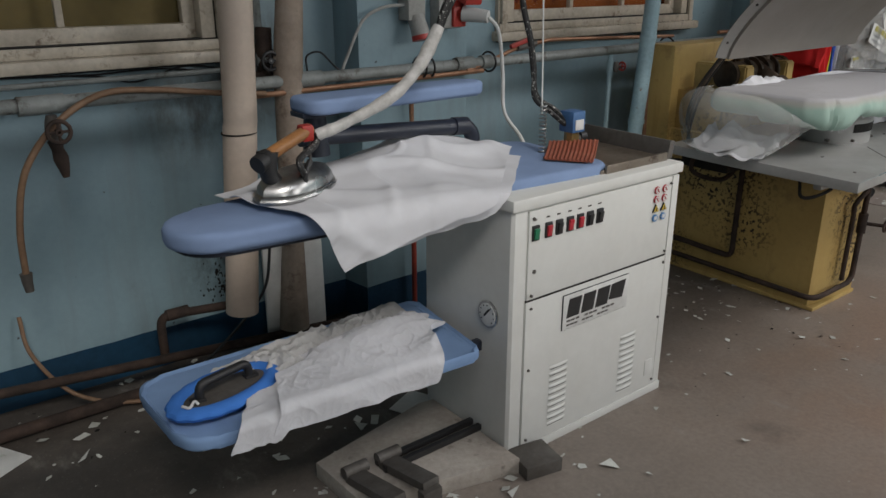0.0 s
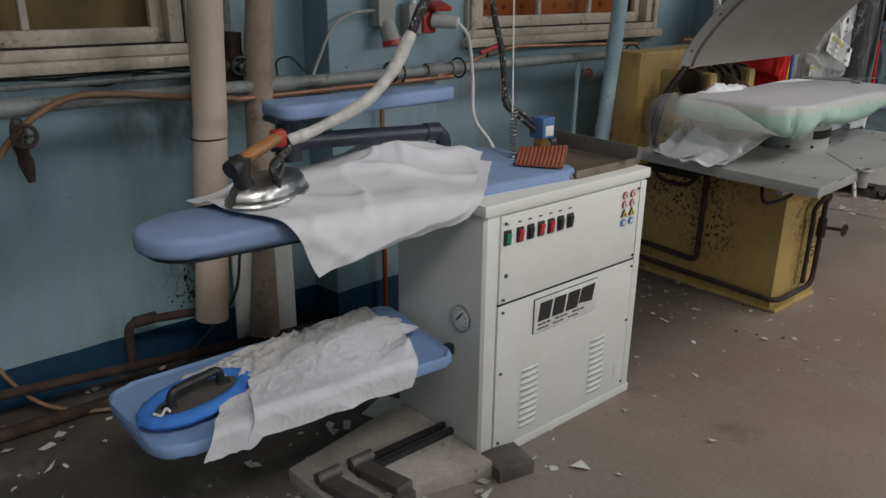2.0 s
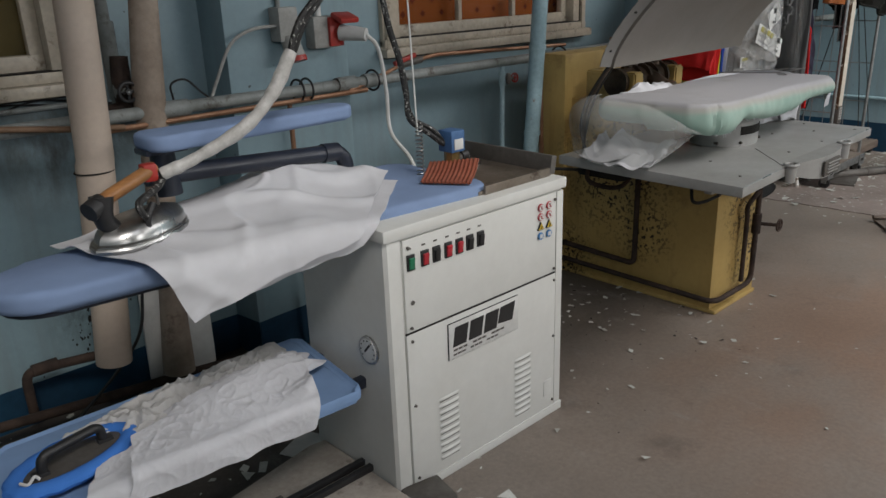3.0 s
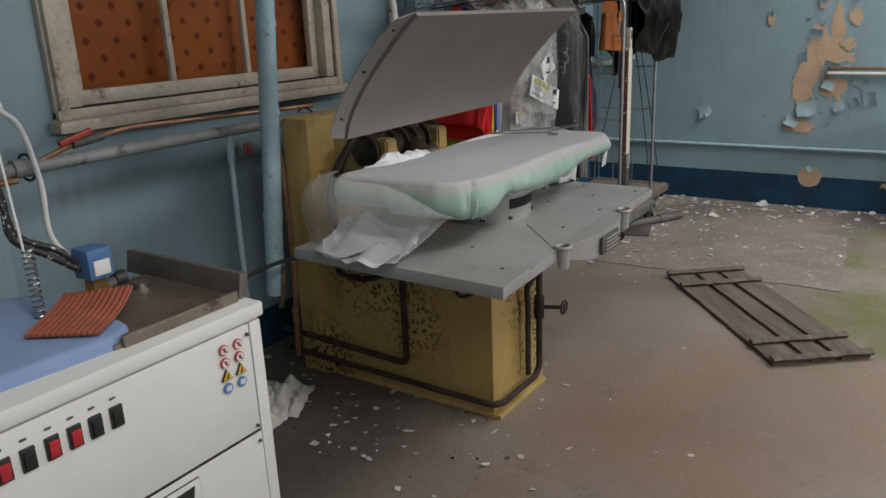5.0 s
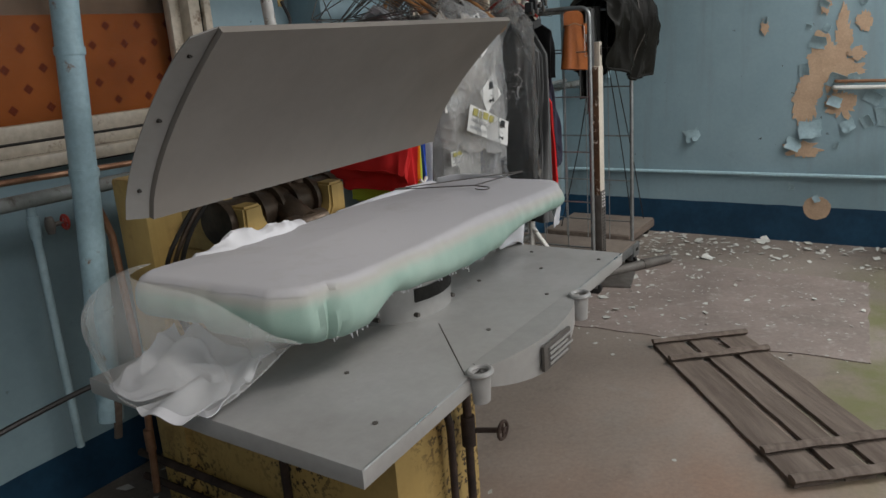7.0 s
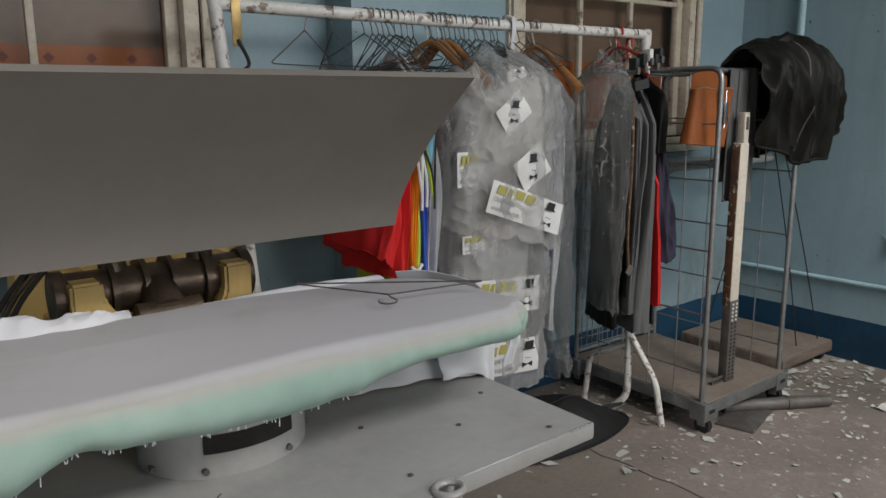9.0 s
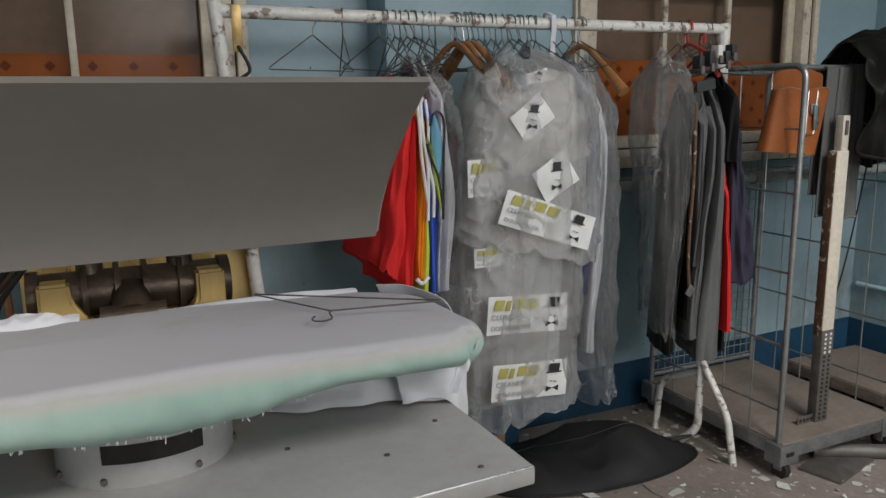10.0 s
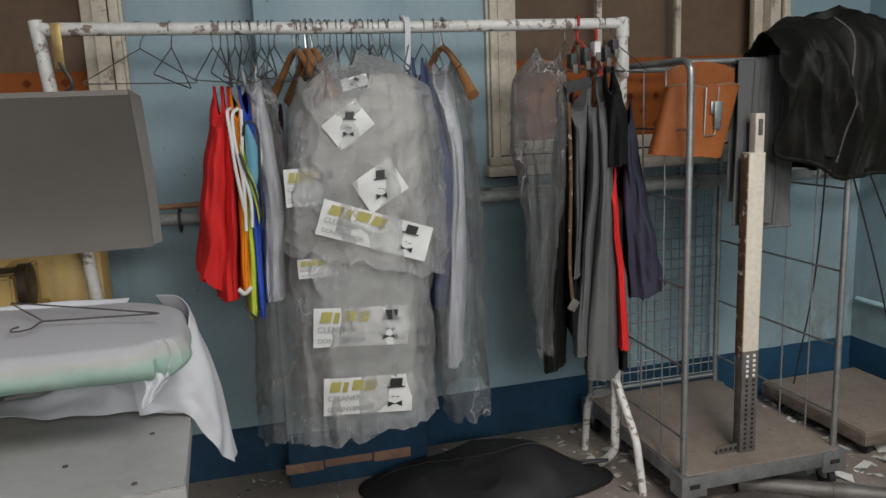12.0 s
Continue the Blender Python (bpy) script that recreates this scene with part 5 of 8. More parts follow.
solid("rubber_hose", tube(spline([(0.62, 3.42, 0.38), (0.63, 3.38, 0.24), (0.72, 3.30, 0.09), (0.85, 3.22, 0.03), (1.0, 3.15, 0.02)], 8), 0.008, 8), M_hose, "thin tan hose hanging to the floor", "hose")
# rusty pipes low on the wall
pipe_thing("rusty_pipe", [(LEFT_X, 3.32, 0.16), (0.5, 3.32, 0.145), (1.95, 3.20, 0.075)], 0.019, M_rust, "rusty steam pipe low on the wall")
pipe_thing("rusty_pipe", [(LEFT_X, 3.22, 0.035), (1.2, 3.22, 0.028), (1.9, 3.22, 0.028)], 0.024, M_rust, "rusty pipe lying along the floor")
pipe_thing("rusty_pipe", rounded([(1.10, 3.34, 0.10), (1.10, 3.34, 0.275), (1.46, 3.30, 0.255)], 0.05), 0.018, M_rust, "rusty elbow pipe by the wall", [((1.17, 3.335, 0.272), X, 0.045)])
pipe_thing("red_pipe", [(2.265, 3.20, 0.02), (2.265, 3.20, 0.60)], 0.012, M_redpipe, "thin red painted pipe", seg=8)
pipe_thing("copper_pipe", [(2.27, 3.21, 0.60), (2.27, 3.21, 1.13)], 0.011, M_copper, "thin copper drop pipe", seg=8)
solid("rubber_hose", tube(spline([(1.50, 3.12, 0.55), (1.46, 3.10, 0.40), (1.38, 3.12, 0.28), (1.22, 3.15, 0.13), (1.05, 3.12, 0.06)], 8), 0.006, 8), M_black, "thin dark cable drooping to the floor", "cable")
solid("leaning_board", box((1.545, 3.30, 0.03), (1.83, 3.318, 0.62), 0.003, turn=pose(0, 0, 0, -8, 4, 0)), M_label, "white board leaning against the wall", "board")
# broken pale blue downpipe and its neighbours
ob = solid("downpipe", tube([(3.60, 3.03, 0.46), (3.625, 3.03, 0.75), (3.66, 3.03, 1.1), (3.685, 3.03, 1.4), (3.72, 3.03, 1.8), (3.80, 3.03, TOP)], 0.040, 18), M_bluepipe, "pale blue downpipe with a broken lower end", "pipe")
for z, x in ((0.82, 3.632), (1.26, 3.674), (1.62, 3.704)):
    part("collar", tube([(x, 3.03, z - 0.012), (x + 0.001, 3.03, z + 0.012)], 0.044, 18), M_bluepipe, ob)
part("broken_edge", box((3.595, 2.985, 0.40), (3.62, 3.0, 0.60), 0.006, turn=pose(0, 0, 0, 4, 8, 0)), M_oldwood, ob, "splintered brown inner edge")
pipe_thing("rusty_pipe", [(3.735, 3.07, 0.10), (3.765, 3.07, 0.54), (3.75, 3.07, 1.04), (3.72, 3.08, 1.16)], 0.013, M_copper, "thin brown pipe beside the blue downpipe", [((3.745, 3.07, 0.30), Z, 0.04), ((3.765, 3.07, 0.55), Z, 0.03)], seg=8)
pipe_thing("drop_pipe", [(3.565, PY, 0.34), (3.57, PY, 1.17)], 0.013, M_flake, "pale blue drop pipe with a red valve", [((3.57, PY, 1.10), Z, 0.035)])
gate_valve((3.62, PY, 1.095), "x", 0.014, M_castgrey, M_red, "small valve with a red wheel")
ob = solid("lever_valve", tube([(2.86, PY - 0.02, 1.24), (2.98, PY - 0.02, 1.255)], 0.018, 10), M_castgrey, "lever valve with a red handle", "valve")
part("lever", box((2.80, PY - 0.05, 1.255), (2.93, PY - 0.03, 1.275), 0.004, turn=pose(0, 0, 0, 0, -14, 0)), M_red, ob, "red lever")
solid("steam_hose", tube(spline([(2.7, 3.05, 0.55), (3.0, 3.0, 0.56), (3.3, 2.95, 0.62), (3.60, 2.92, 0.64), (3.80, 2.80, 0.62)], 8), 0.009, 8), M_black, "thin black hose between wall and press", "hose")
# electrical sockets on the pier
ob = thing("wall_socket", (2.28, 3.22, 1.32), "grey industrial wall socket with a red collar", "socket")
part("box", box((2.235, 3.17, 1.385), (2.325, 3.25, 1.52), 0.008), M_greybox, ob)
part("collar", tube([(2.285, 3.19, 1.40), (2.29, 3.155, 1.32)], lambda f: 0.036 + 0.004 * f, 16), M_greybox, ob)
part("rim", tube([(2.29, 3.157, 1.325), (2.291, 3.152, 1.305)], 0.043, 16), M_red, ob)
ob = thing("wall_socket", (2.48, 3.22, 1.34), "grey wall socket with red lid and white plug", "socket")
part("box", box((2.405, 3.18, 1.345), (2.535, 3.25, 1.475), 0.008), M_greybox, ob)
part("face", box((2.475, 3.165, 1.35), (2.545, 3.185, 1.47), 0.006), M_red, ob)
part("lid", box((2.49, 3.10, 1.455), (2.585, 3.18, 1.478), 0.008, turn=pose(0, 0, 0, 20, 0, 0)), M_red, ob, "red hinged lid")
part("plug", tube([(2.525, 3.16, 1.405), (2.56, 3.10, 1.40), (2.585, 3.06, 1.395)], lambda f: 0.033 - 0.006 * f, 16), M_label, ob, "white plug")
pipe_thing("conduit", [(2.46, 3.225, 1.475), (2.44, 3.225, TOP)], 0.015, M_label, "white vertical conduit above the socket", seg=10)
pipe_thing("conduit", [(2.275, 3.235, 1.52), (2.26, 3.235, TOP)], 0.010, M_greypipe, "thin grey conduit above the socket", seg=8)
solid("socket_cable", tube(spline([(2.585, 3.06, 1.395), (2.63, 3.04, 1.33), (2.66, 3.04, 1.15), (2.64, 3.0, 0.98), (2.68, 2.92, 0.86), (2.66, 2.80, 0.70)], 8), 0.009, 8), M_label, "cream flex hanging from the plug", "cable")
solid("socket_cable", tube(spline([(2.24, 3.20, 1.45), (2.12, 3.20, 1.44), (2.03, 3.21, 1.39), (1.96, 3.22, 1.26), (1.93, 3.22, 1.20)], 8), 0.007, 8), M_greybox, "grey cable looping from the socket", "cable")
solid("socket_cable", tube(spline([(1.80, 3.28, 1.20), (1.79, 3.26, 1.26), (1.84, 3.24, 1.275), (1.90, 3.24, 1.22), (1.93, 3.22, 1.19)], 8), 0.004, 6), M_black, "thin black wire looped over the pipe", "cable")
# far wall pipes
pipe_thing("wall_pipe", rounded([(FAR_X, 1.47, 1.125), (FAR_X - 0.05, 1.47, 1.125), (FAR_X - 0.05, BACK_Y, 1.07)], 0.03), 0.011, M_copper, "thin copper pipe on the far wall", seg=8)
pipe_thing("wall_pipe", rounded([(FAR_X, 1.48, 1.085), (FAR_X - 0.05, 1.48, 1.085), (FAR_X - 0.05, BACK_Y, 1.03)], 0.03), 0.013, M_label, "thin white pipe on the far wall", seg=8)
pipe_thing("wall_pipe", [(FAR_X - 0.02, 3.40, 0.48), (FAR_X - 0.02, BACK_Y, 0.50)], 0.014, M_bluepipe, "pale blue pipe low on the far wall", seg=8)
pipe_thing("wall_pipe", [(FAR_X - 0.03, 3.05, TOP), (FAR_X - 0.03, 3.05, 1.2)], 0.022, M_bluepipe, "pale blue pipe down the corner", seg=10)

# ---- peeling paint on the far wall ----
def blob(cy, cz, ry, rz, seed, x, n=90, rough=0.55, ragged=1.0):
    """An irregular patch on the far wall."""
    bm = bmesh.new()
    ring = []
    for k in range(n):
        a = 2 * math.pi * k / n
        f = 1 + rough * wob(math.cos(a) * 1.6 + seed * 7, math.sin(a) * 1.6, seed) + ragged * 0.45 * wob(math.cos(a) * 4 + seed * 3, math.sin(a) * 4, seed + 9) + ragged * 0.20 * wob(math.cos(a) * 11 + seed * 3, math.sin(a) * 11, seed + 4)
        ring.append((cy + ry * f * math.cos(a), cz + rz * f * math.sin(a)))
    v0 = [bm.verts.new((x, y, z)) for y, z in ring]
    v1 = [bm.verts.new((x + 0.004, y, z)) for y, z in ring]
    bm.faces.new(v0)
    for k in range(n):
        bm.faces.new((v0[k], v0[(k + 1) % n], v1[(k + 1) % n], v1[k]))
    return bm


PATCHES = [(1.45, 1.40, 0.055, 0.16), (1.53, 1.22, 0.15, 0.16), (1.64, 1.03, 0.085, 0.20), (1.43, 1.18, 0.12, 0.07), (1.43, 0.96, 0.085, 0.09), (1.33, 1.50, 0.05, 0.06),
           (1.655, 0.665, 0.10, 0.055), (1.54, 0.255, 0.088, 0.082), (1.56, 1.62, 0.035, 0.05), (1.93, 1.50, 0.025, 0.05), (0.98, 0.225, 0.045, 0.025), (1.36, 1.30, 0.05, 0.035)]
for k, (cy, cz, ry, rz) in enumerate(PATCHES):
    solid("bare_plaster", blob(cy, cz, ry, rz, k * 1.7, FAR_X - 0.003 - 0.0006 * k, rough=0.1 if k == 7 else 0.55, ragged=0.1 if k == 7 else 1.0), M_plaster, "bare beige plaster where paint has peeled", "peeled patch", "peeled patches", smooth=False)


def curl(cy, cz, size, turn, seed, lift=0.03):
    """A curled flake of paint, hinged on the wall."""
    a = radians(turn)

    def f(u, v):
        s, r = (u - 0.5) * size * (1 - 0.4 * v * abs(wob(seed, 2))), v * size * 0.8
        dy, dz = s * math.cos(a) - r * math.sin(a), s * math.sin(a) + r * math.cos(a)
        edge = 0.18 * size * wob(u * 3 + seed, v * 3)
        return (FAR_X - 0.006 - lift * v * v * (1 + 0.5 * wob(u * 2 + seed, 4)), cy + dy + edge, cz + dz + edge * 0.6)
    return sheet(6, 5, f, 0.0015)


CURLS = [(1.62, 0.86, 0.14, 170), (1.70, 0.74, 0.10, 200), (1.40, 0.86, 0.09, 150), (1.30, 0.84, 0.08, 60), (1.27, 0.98, 0.10, 30), (1.22, 0.88, 0.12, 80), (1.60, 1.34, 0.10, 10), (1.70, 1.20, 0.08, 80),
         (1.48, 1.08, 0.12, 20), (1.36, 1.12, 0.07, -20), (1.46, 1.02, 0.08, 200), (1.56, 1.48, 0.05, 120), (1.58, 1.60, 0.06, 30), (1.36, 1.62, 0.05, 70), (1.95, 1.55, 0.05, 100), (2.42, 0.80, 0.11, 160), (1.66, 1.47, 0.04, 20), (1.46, 0.70, 0.04, 100), (1.73, 0.40, 0.05, 90), (1.53, 0.33, 0.05, 240)]
for k, (cy, cz, s, tn) in enumerate(CURLS):
    solid("paint_flake", curl(cy, cz, s, tn, k * 2.3, 0.25 * s), M_flake, "curled flake of blue paint on the wall", "paint flake", "paint flakes")
# mould spots on the wall by the lagged pipe, and slack wires under the first sill
def mould(n, spots, seed):
    bm = bmesh.new()
    rng = random.Random(seed)
    for k in range(n):
        cx, cz, sx, sz = rng.choice(spots)
        x, z, r = rng.gauss(cx, sx), max(0.05, rng.gauss(cz, sz)), rng.uniform(0.002, 0.006) * (2 if rng.random() < 0.1 else 1)
        m = 6
        ring = [bm.verts.new((x + r * rng.uniform(0.5, 1.2) * math.cos(6.283 * i / m), WALL_Y - 0.0015, z + 1.5 * r * rng.uniform(0.5, 1.2) * math.sin(6.283 * i / m))) for i in range(m)]
        bm.faces.new(ring)
    return bm


solid("mould_spots", mould(110, [(1.41, 0.40, 0.03, 0.09), (1.43, 0.30, 0.05, 0.05)], 4), M_dark, "black mould spots on the blue wall paint", "mould", kind="stuff")
for k, line in enumerate(([(0.90, 1.235), (1.036, 1.222), (1.162, 1.193), (1.348, 1.238), (1.52, 1.215)], [(0.62, 1.245), (1.0, 1.232), (1.25, 1.236), (1.50, 1.205), (1.62, 1.20)])):
    solid("slack_wire", tube(spline([(x, WALL_Y - 0.02 - 0.008 * k, z) for x, z in line], 8), 0.0035, 6), M_black, "thin black wire sagging under the window sill", "wire", "slack wires")


# ---- things on the ironing table ----
def drape(plan, edge_y, top, lift, nu=44, nv=30, fold=0.006, seed=0.0, gap=0.012, crush=0.0):
    """A cloth on a board: plan(u, v) in x, y; past the front edge it hangs down."""
    def f(u, v):
        x, y = plan(u, v)
        warp = wob(x * 3 + seed, y * 3, 7)
        ridge = 0.5 + 0.5 * math.sin(26 * (0.5 * x + 0.9 * y) + 5 * warp + seed)
        ridge2 = 0.5 + 0.5 * math.sin(34 * (0.8 * x - 0.5 * y) + 6 * wob(x * 4, y * 4 + seed, 2))
        wr = fold * (1.0 * ridge ** 4 + 0.9 * ridge2 ** 5 * (0.5 + wob(x * 2 + seed, y * 2, 5)) + 0.25 * wob(x * 6 + seed, y * 6))
        wr += crush * ((1 - abs(wob(x * 9 + seed, y * 12, 1))) ** 6 + 0.6 * (1 - abs(wob(x * 22 + seed, y * 19, 3))) ** 6 + 0.35 * (1 - abs(wob(x * 43 + seed, y * 38, 4))) ** 5)
        ey = edge_y(x)
        d, r = ey - y, 0.016 + gap
        base = top + lift(x, max(y, ey)) + fold
        if d <= 0:
            return (x, y, base + wr * (0.45 + 0.55 * min(1.0, -d / 0.05)))
        sway = 0.35 * fold * wob(x * 14 + seed, d * 5, 4) + 0.010 * wob(x * 6 + seed, d * 2) * min(1.0, d / 0.08) + 0.45 * wr
        bend = min(d / r, 0.5 * math.pi)
        rest = max(0.0, d - r * 0.5 * math.pi)
        return (x + 0.15 * rest * wob(x * 3 + seed, 8), ey - r * math.sin(bend) - 0.04 * rest - sway * math.sin(bend), base - r * (1 - math.cos(bend)) - rest + 0.45 * wr * math.cos(bend))
    return sheet(nu, nv, f, 0.0025)


def quad(a, b, c, d, bulge=0.0):
    """Corners back-left, front-left, front-right, back-right."""
    def f(u, v):
        p = Vector(a).lerp(Vector(d), u).lerp(Vector(b).lerp(Vector(c), u), v)
        p = p + Vector((0, bulge * math.sin(math.pi * u) * (1 - v)))
        return (p.x + 0.012 * wob(v * 4, u * 3, 1), p.y + 0.012 * wob(u * 5, v * 3, 6))
    return f


def board_edge(x):
    return 2.175 - 0.115 * min(1.0, max(0.0, (x - 1.1) / 0.65))


hump = lambda x, y: 0.075 * math.exp(-((x - 1.82) / 0.24) ** 2 - ((y - 2.50) / 0.17) ** 2) + 0.03 * math.exp(-((x - 1.55) / 0.2) ** 2 - ((y - 2.4) / 0.2) ** 2)
solid("folded_sheet", drape(quad((1.06, 2.49), (1.235, 1.960), (1.70, 1.995), (2.13, 2.40), 0.10), board_edge, 0.966, hump, 170, 120, 0.014, 1.0, gap=0.045), M_sheet, "rumpled white cotton sheet draped over the blue board", "sheet")
solid("folded_sheet", drape(quad((1.30, 2.44), (1.30, 1.995), (1.74, 1.990), (2.12, 2.34), 0.10), board_edge, 0.960, lambda x, y: 0.6 * hump(x, y), 40, 26, 0.004, 5.0, 0.004), M_sheet, "under layer of the white cotton sheet", "sheet")


def build_iron():
    t = thing("steam_iron", (1.27, 2.37, 0.975), "polished industrial steam iron standing on a white sheet", "iron")
    z = 0.985
    d = Vector((0.90, 0.42, 0)).normalized()
    n = Vector((-d.y, d.x, 0))
    c = Vector((1.262, 2.36, z))

    def plan(scale, lift):
        pts = []
        for k in range(24):
            a = 2 * math.pi * k / 24
            u = math.cos(a)
            w = 0.078 * (1 - max(0, u) ** 2.2) ** 0.9 if u > 0 else 0.078 * min(1.0, (1 - abs(u) ** 5))
            p = c + d * (u * 0.165 * scale) + n * (w * scale * (1 if math.sin(a) >= 0 else -1) * min(1, abs(math.sin(a)) * 2.2 + 0.15))
            pts.append((p.x, p.y, z + lift))
        return pts
    bm = bmesh.new()
    rings = [plan(1.0, 0.0), plan(1.0, 0.018), plan(0.95, 0.022), plan(0.93, 0.035), plan(0.80, 0.055), plan(0.55, 0.068)]
    vs = [[bm.verts.new(p) for p in r] for r in rings]
    for a, b in zip(vs, vs[1:]):
        for k in range(24):
            bm.faces.new((a[k], a[(k + 1) % 24], b[(k + 1) % 24], b[k]))
    bm.faces.new(vs[0][::-1])
    bm.faces.new(vs[-1])
    part("soleplate", bm, M_bright, t, "polished steel soleplate and cover")
    up = Vector((0, 0, 1))
    back, front = c - d * 0.095, c + d * 0.045
    part("rear_bracket", tube([back + up * 0.045, back - d * 0.030 + up * 0.075, back - d * 0.036 + up * 0.10, back - d * 0.030 + up * 0.140], lambda f: 0.022 + 0.008 * f, 12), M_black, t)
    part("front_bracket", tube([front + d * 0.02 + up * 0.045, front + d * 0.015 + up * 0.10, front + d * 0.02 + up * 0.165], 0.0045, 8), M_castgrey, t)
    part("sole_edge", tube([(p[0], p[1], z + 0.009) for p in plan(1.012, 0.0) + plan(1.012, 0.0)[:1]], 0.006, 6, caps=False), M_bright, t)
    part("handle", tube([back - d * 0.035 + up * 0.125, back + up * 0.135, front + d * 0.02 + up * 0.168], 0.0185, 14), M_wood, t, "varnished wooden handle")
    part("handle_cap", tube([back - d * 0.075 + up * 0.112, back - d * 0.03 + up * 0.126], 0.025, 12), M_black, t)
    part("trigger", box(tuple(front + d * 0.0 + up * 0.155 - Vector((0.018,) * 3)), tuple(front + up * 0.165 + Vector((0.020,) * 3)), 0.008), M_red, t, "red trigger")
    part("steam_tube", tube(spline([c + d * 0.02 + up * 0.06, c - d * 0.05 - n * 0.06 + up * 0.07, c - d * 0.06 - n * 0.055 + up * 0.11, c + d * 0.04 - n * 0.035 + up * 0.13, c + d * 0.10 + up * 0.15], 8), 0.010, 8), M_braid, t)
    part("steam_tube", tube(spline([c - d * 0.03 - n * 0.05 + up * 0.015, c - d * 0.05 - n * 0.062 + up * 0.06, c - d * 0.02 - n * 0.06 + up * 0.10], 6), 0.009, 8), M_black, t)
    return t


build_iron()
hose = spline([(1.335, 2.375, 1.135), (1.42, 2.35, 1.165), (1.56, 2.31, 1.235), (1.655, 2.30, 1.32), (1.725, 2.30, 1.425)], 10)
solid("iron_hose", tube(hose, lambda f: 0.0165 + 0.0009 * math.sin(f * 61) + 0.0015 * math.sin(f * 17) + 0.0035 * f, 12), M_hosewhite, "white taped steam hose rising from the iron", "hose")
for dx in (0.0, 0.016):
    solid("braided_hose", tube(spline([(1.715 + dx, 2.30 + dx, 1.40), (1.76 + dx, 2.30, 1.50), (1.85 + dx, 2.29, 1.62), (2.0 + dx, 2.28, 2.0), (2.05 + dx, 2.28, 2.6), (2.05 + dx, 2.28, TOP)], 10), 0.011, 8), M_braid,
          "black braided cable hanging from the ceiling", "cable")
    solid("braided_hose", tube(spline([(2.385 - 2 * dx, 2.36, 1.02 + 2 * dx), (2.33 - 2 * dx, 2.38, 1.10), (2.25 - dx, 2.40, 1.155), (2.222 + dx * 0.4, 2.40, 1.25), (2.20 + dx * 0.4, 2.40, 1.36), (2.155 + dx * 0.3, 2.40, 1.50), (2.11, 2.40, 1.8), (2.06, 2.40, 2.5), (2.05, 2.40, TOP)], 8), 0.009, 8),
          M_braid, "black braided cable looping down to the valve", "cable")
solid("hanging_wire", tube([(2.235, 2.36, 1.10), (2.19, 2.36, 2.2), (2.15, 2.36, TOP)], 0.003, 6), M_label, "thin pale wire hanging above the spring", "wire")
pts = [(2.242 + 0.012 * math.cos(k * 0.7), 2.36 + 0.012 * math.sin(k * 0.7), 0.945 + 0.19 * k / 126) for k in range(127)]
solid("spring_holder", tube(pts, 0.0026, 6), M_bright, "steel coil spring standing on the top plate", "spring")


def build_solenoid():
    t = thing("solenoid_valve", (2.40, 2.36, 0.944), "blue solenoid valve on a brass fitting", "valve")
    part("fitting", tube([(2.395, 2.36, 0.944), (2.395, 2.36, 0.965), (2.395, 2.36, 0.97), (2.395, 2.36, 1.02)], lambda f: 0.02 if f < 0.5 else 0.028, 8), M_brass, t)
    part("coil", box((2.362, 2.325, 1.02), (2.428, 2.395, 1.098), 0.006), M_bluecoil, t, "blue coil housing")
    part("coil_label", box((2.375, 2.3225, 1.03), (2.418, 2.326, 1.068), 0.001), M_label, t)
    part("pipe_stub", tube([(2.40, 2.36, 0.985), (2.46, 2.38, 0.985), (2.50, 2.39, 0.98)], 0.014, 10), M_castgrey, t)
    part("cap", disc((2.47, 2.38, 0.99), 0.020, 0.03, "x", 12), M_black, t)
    part("plug", disc((2.53, 2.38, 0.952), 0.024, 0.018, "z", 16), M_bright, t)


build_solenoid()


def ribbed_mat(u, v):
    a, b, c, d = Vector((2.145, 2.254, 0)), Vector((2.339, 2.419, 0)), Vector((2.428, 2.26, 0)), Vector((2.238, 2.116, 0))
    p = a.lerp(b, u).lerp(d.lerp(c, u), v)
    z = 0.968 + 0.0025 * math.sin(v * 2 * math.pi * 12) + 0.014 * max(0, u - 0.4) ** 2 * 4 * (0.4 + v) + 0.006
    return (p.x, p.y, z)


solid("iron_rest_mat", sheet(10, 96, ribbed_mat, 0.004), M_terracotta, "ribbed terracotta silicone iron rest on the board", "mat")


# ---- things on the lower tray ----
def tray_edge(x):
    return 2.145 - 0.07 * min(1.0, max(0.0, (x - 0.86) / 0.8)) + 0.004


flat = lambda x, y: 0.0
solid("white_cloth", drape(quad((0.99, 2.22), (0.885, 2.055), (1.03, 2.035), (1.25, 2.27)), tray_edge, 0.428, lambda x, y: 0.02 + 0.03 * math.exp(-((x - 1.2) / 0.15) ** 2), 120, 110, 0.009, 2.0, crush=0.003), M_sheet, "white cotton cloth hanging over the tray", "cloth")
solid("white_cloth", drape(quad((1.10, 2.27), (1.01, 2.04), (1.53, 1.99), (1.66, 2.30)), tray_edge, 0.440, lambda x, y: 0.03 + 0.05 * math.exp(-((x - 1.45) / 0.2) ** 2 - ((y - 2.28) / 0.1) ** 2), 190, 150, 0.010, 7.0, crush=0.0045), M_sheet,
      "crumpled white cotton cloth hanging over the tray", "cloth")


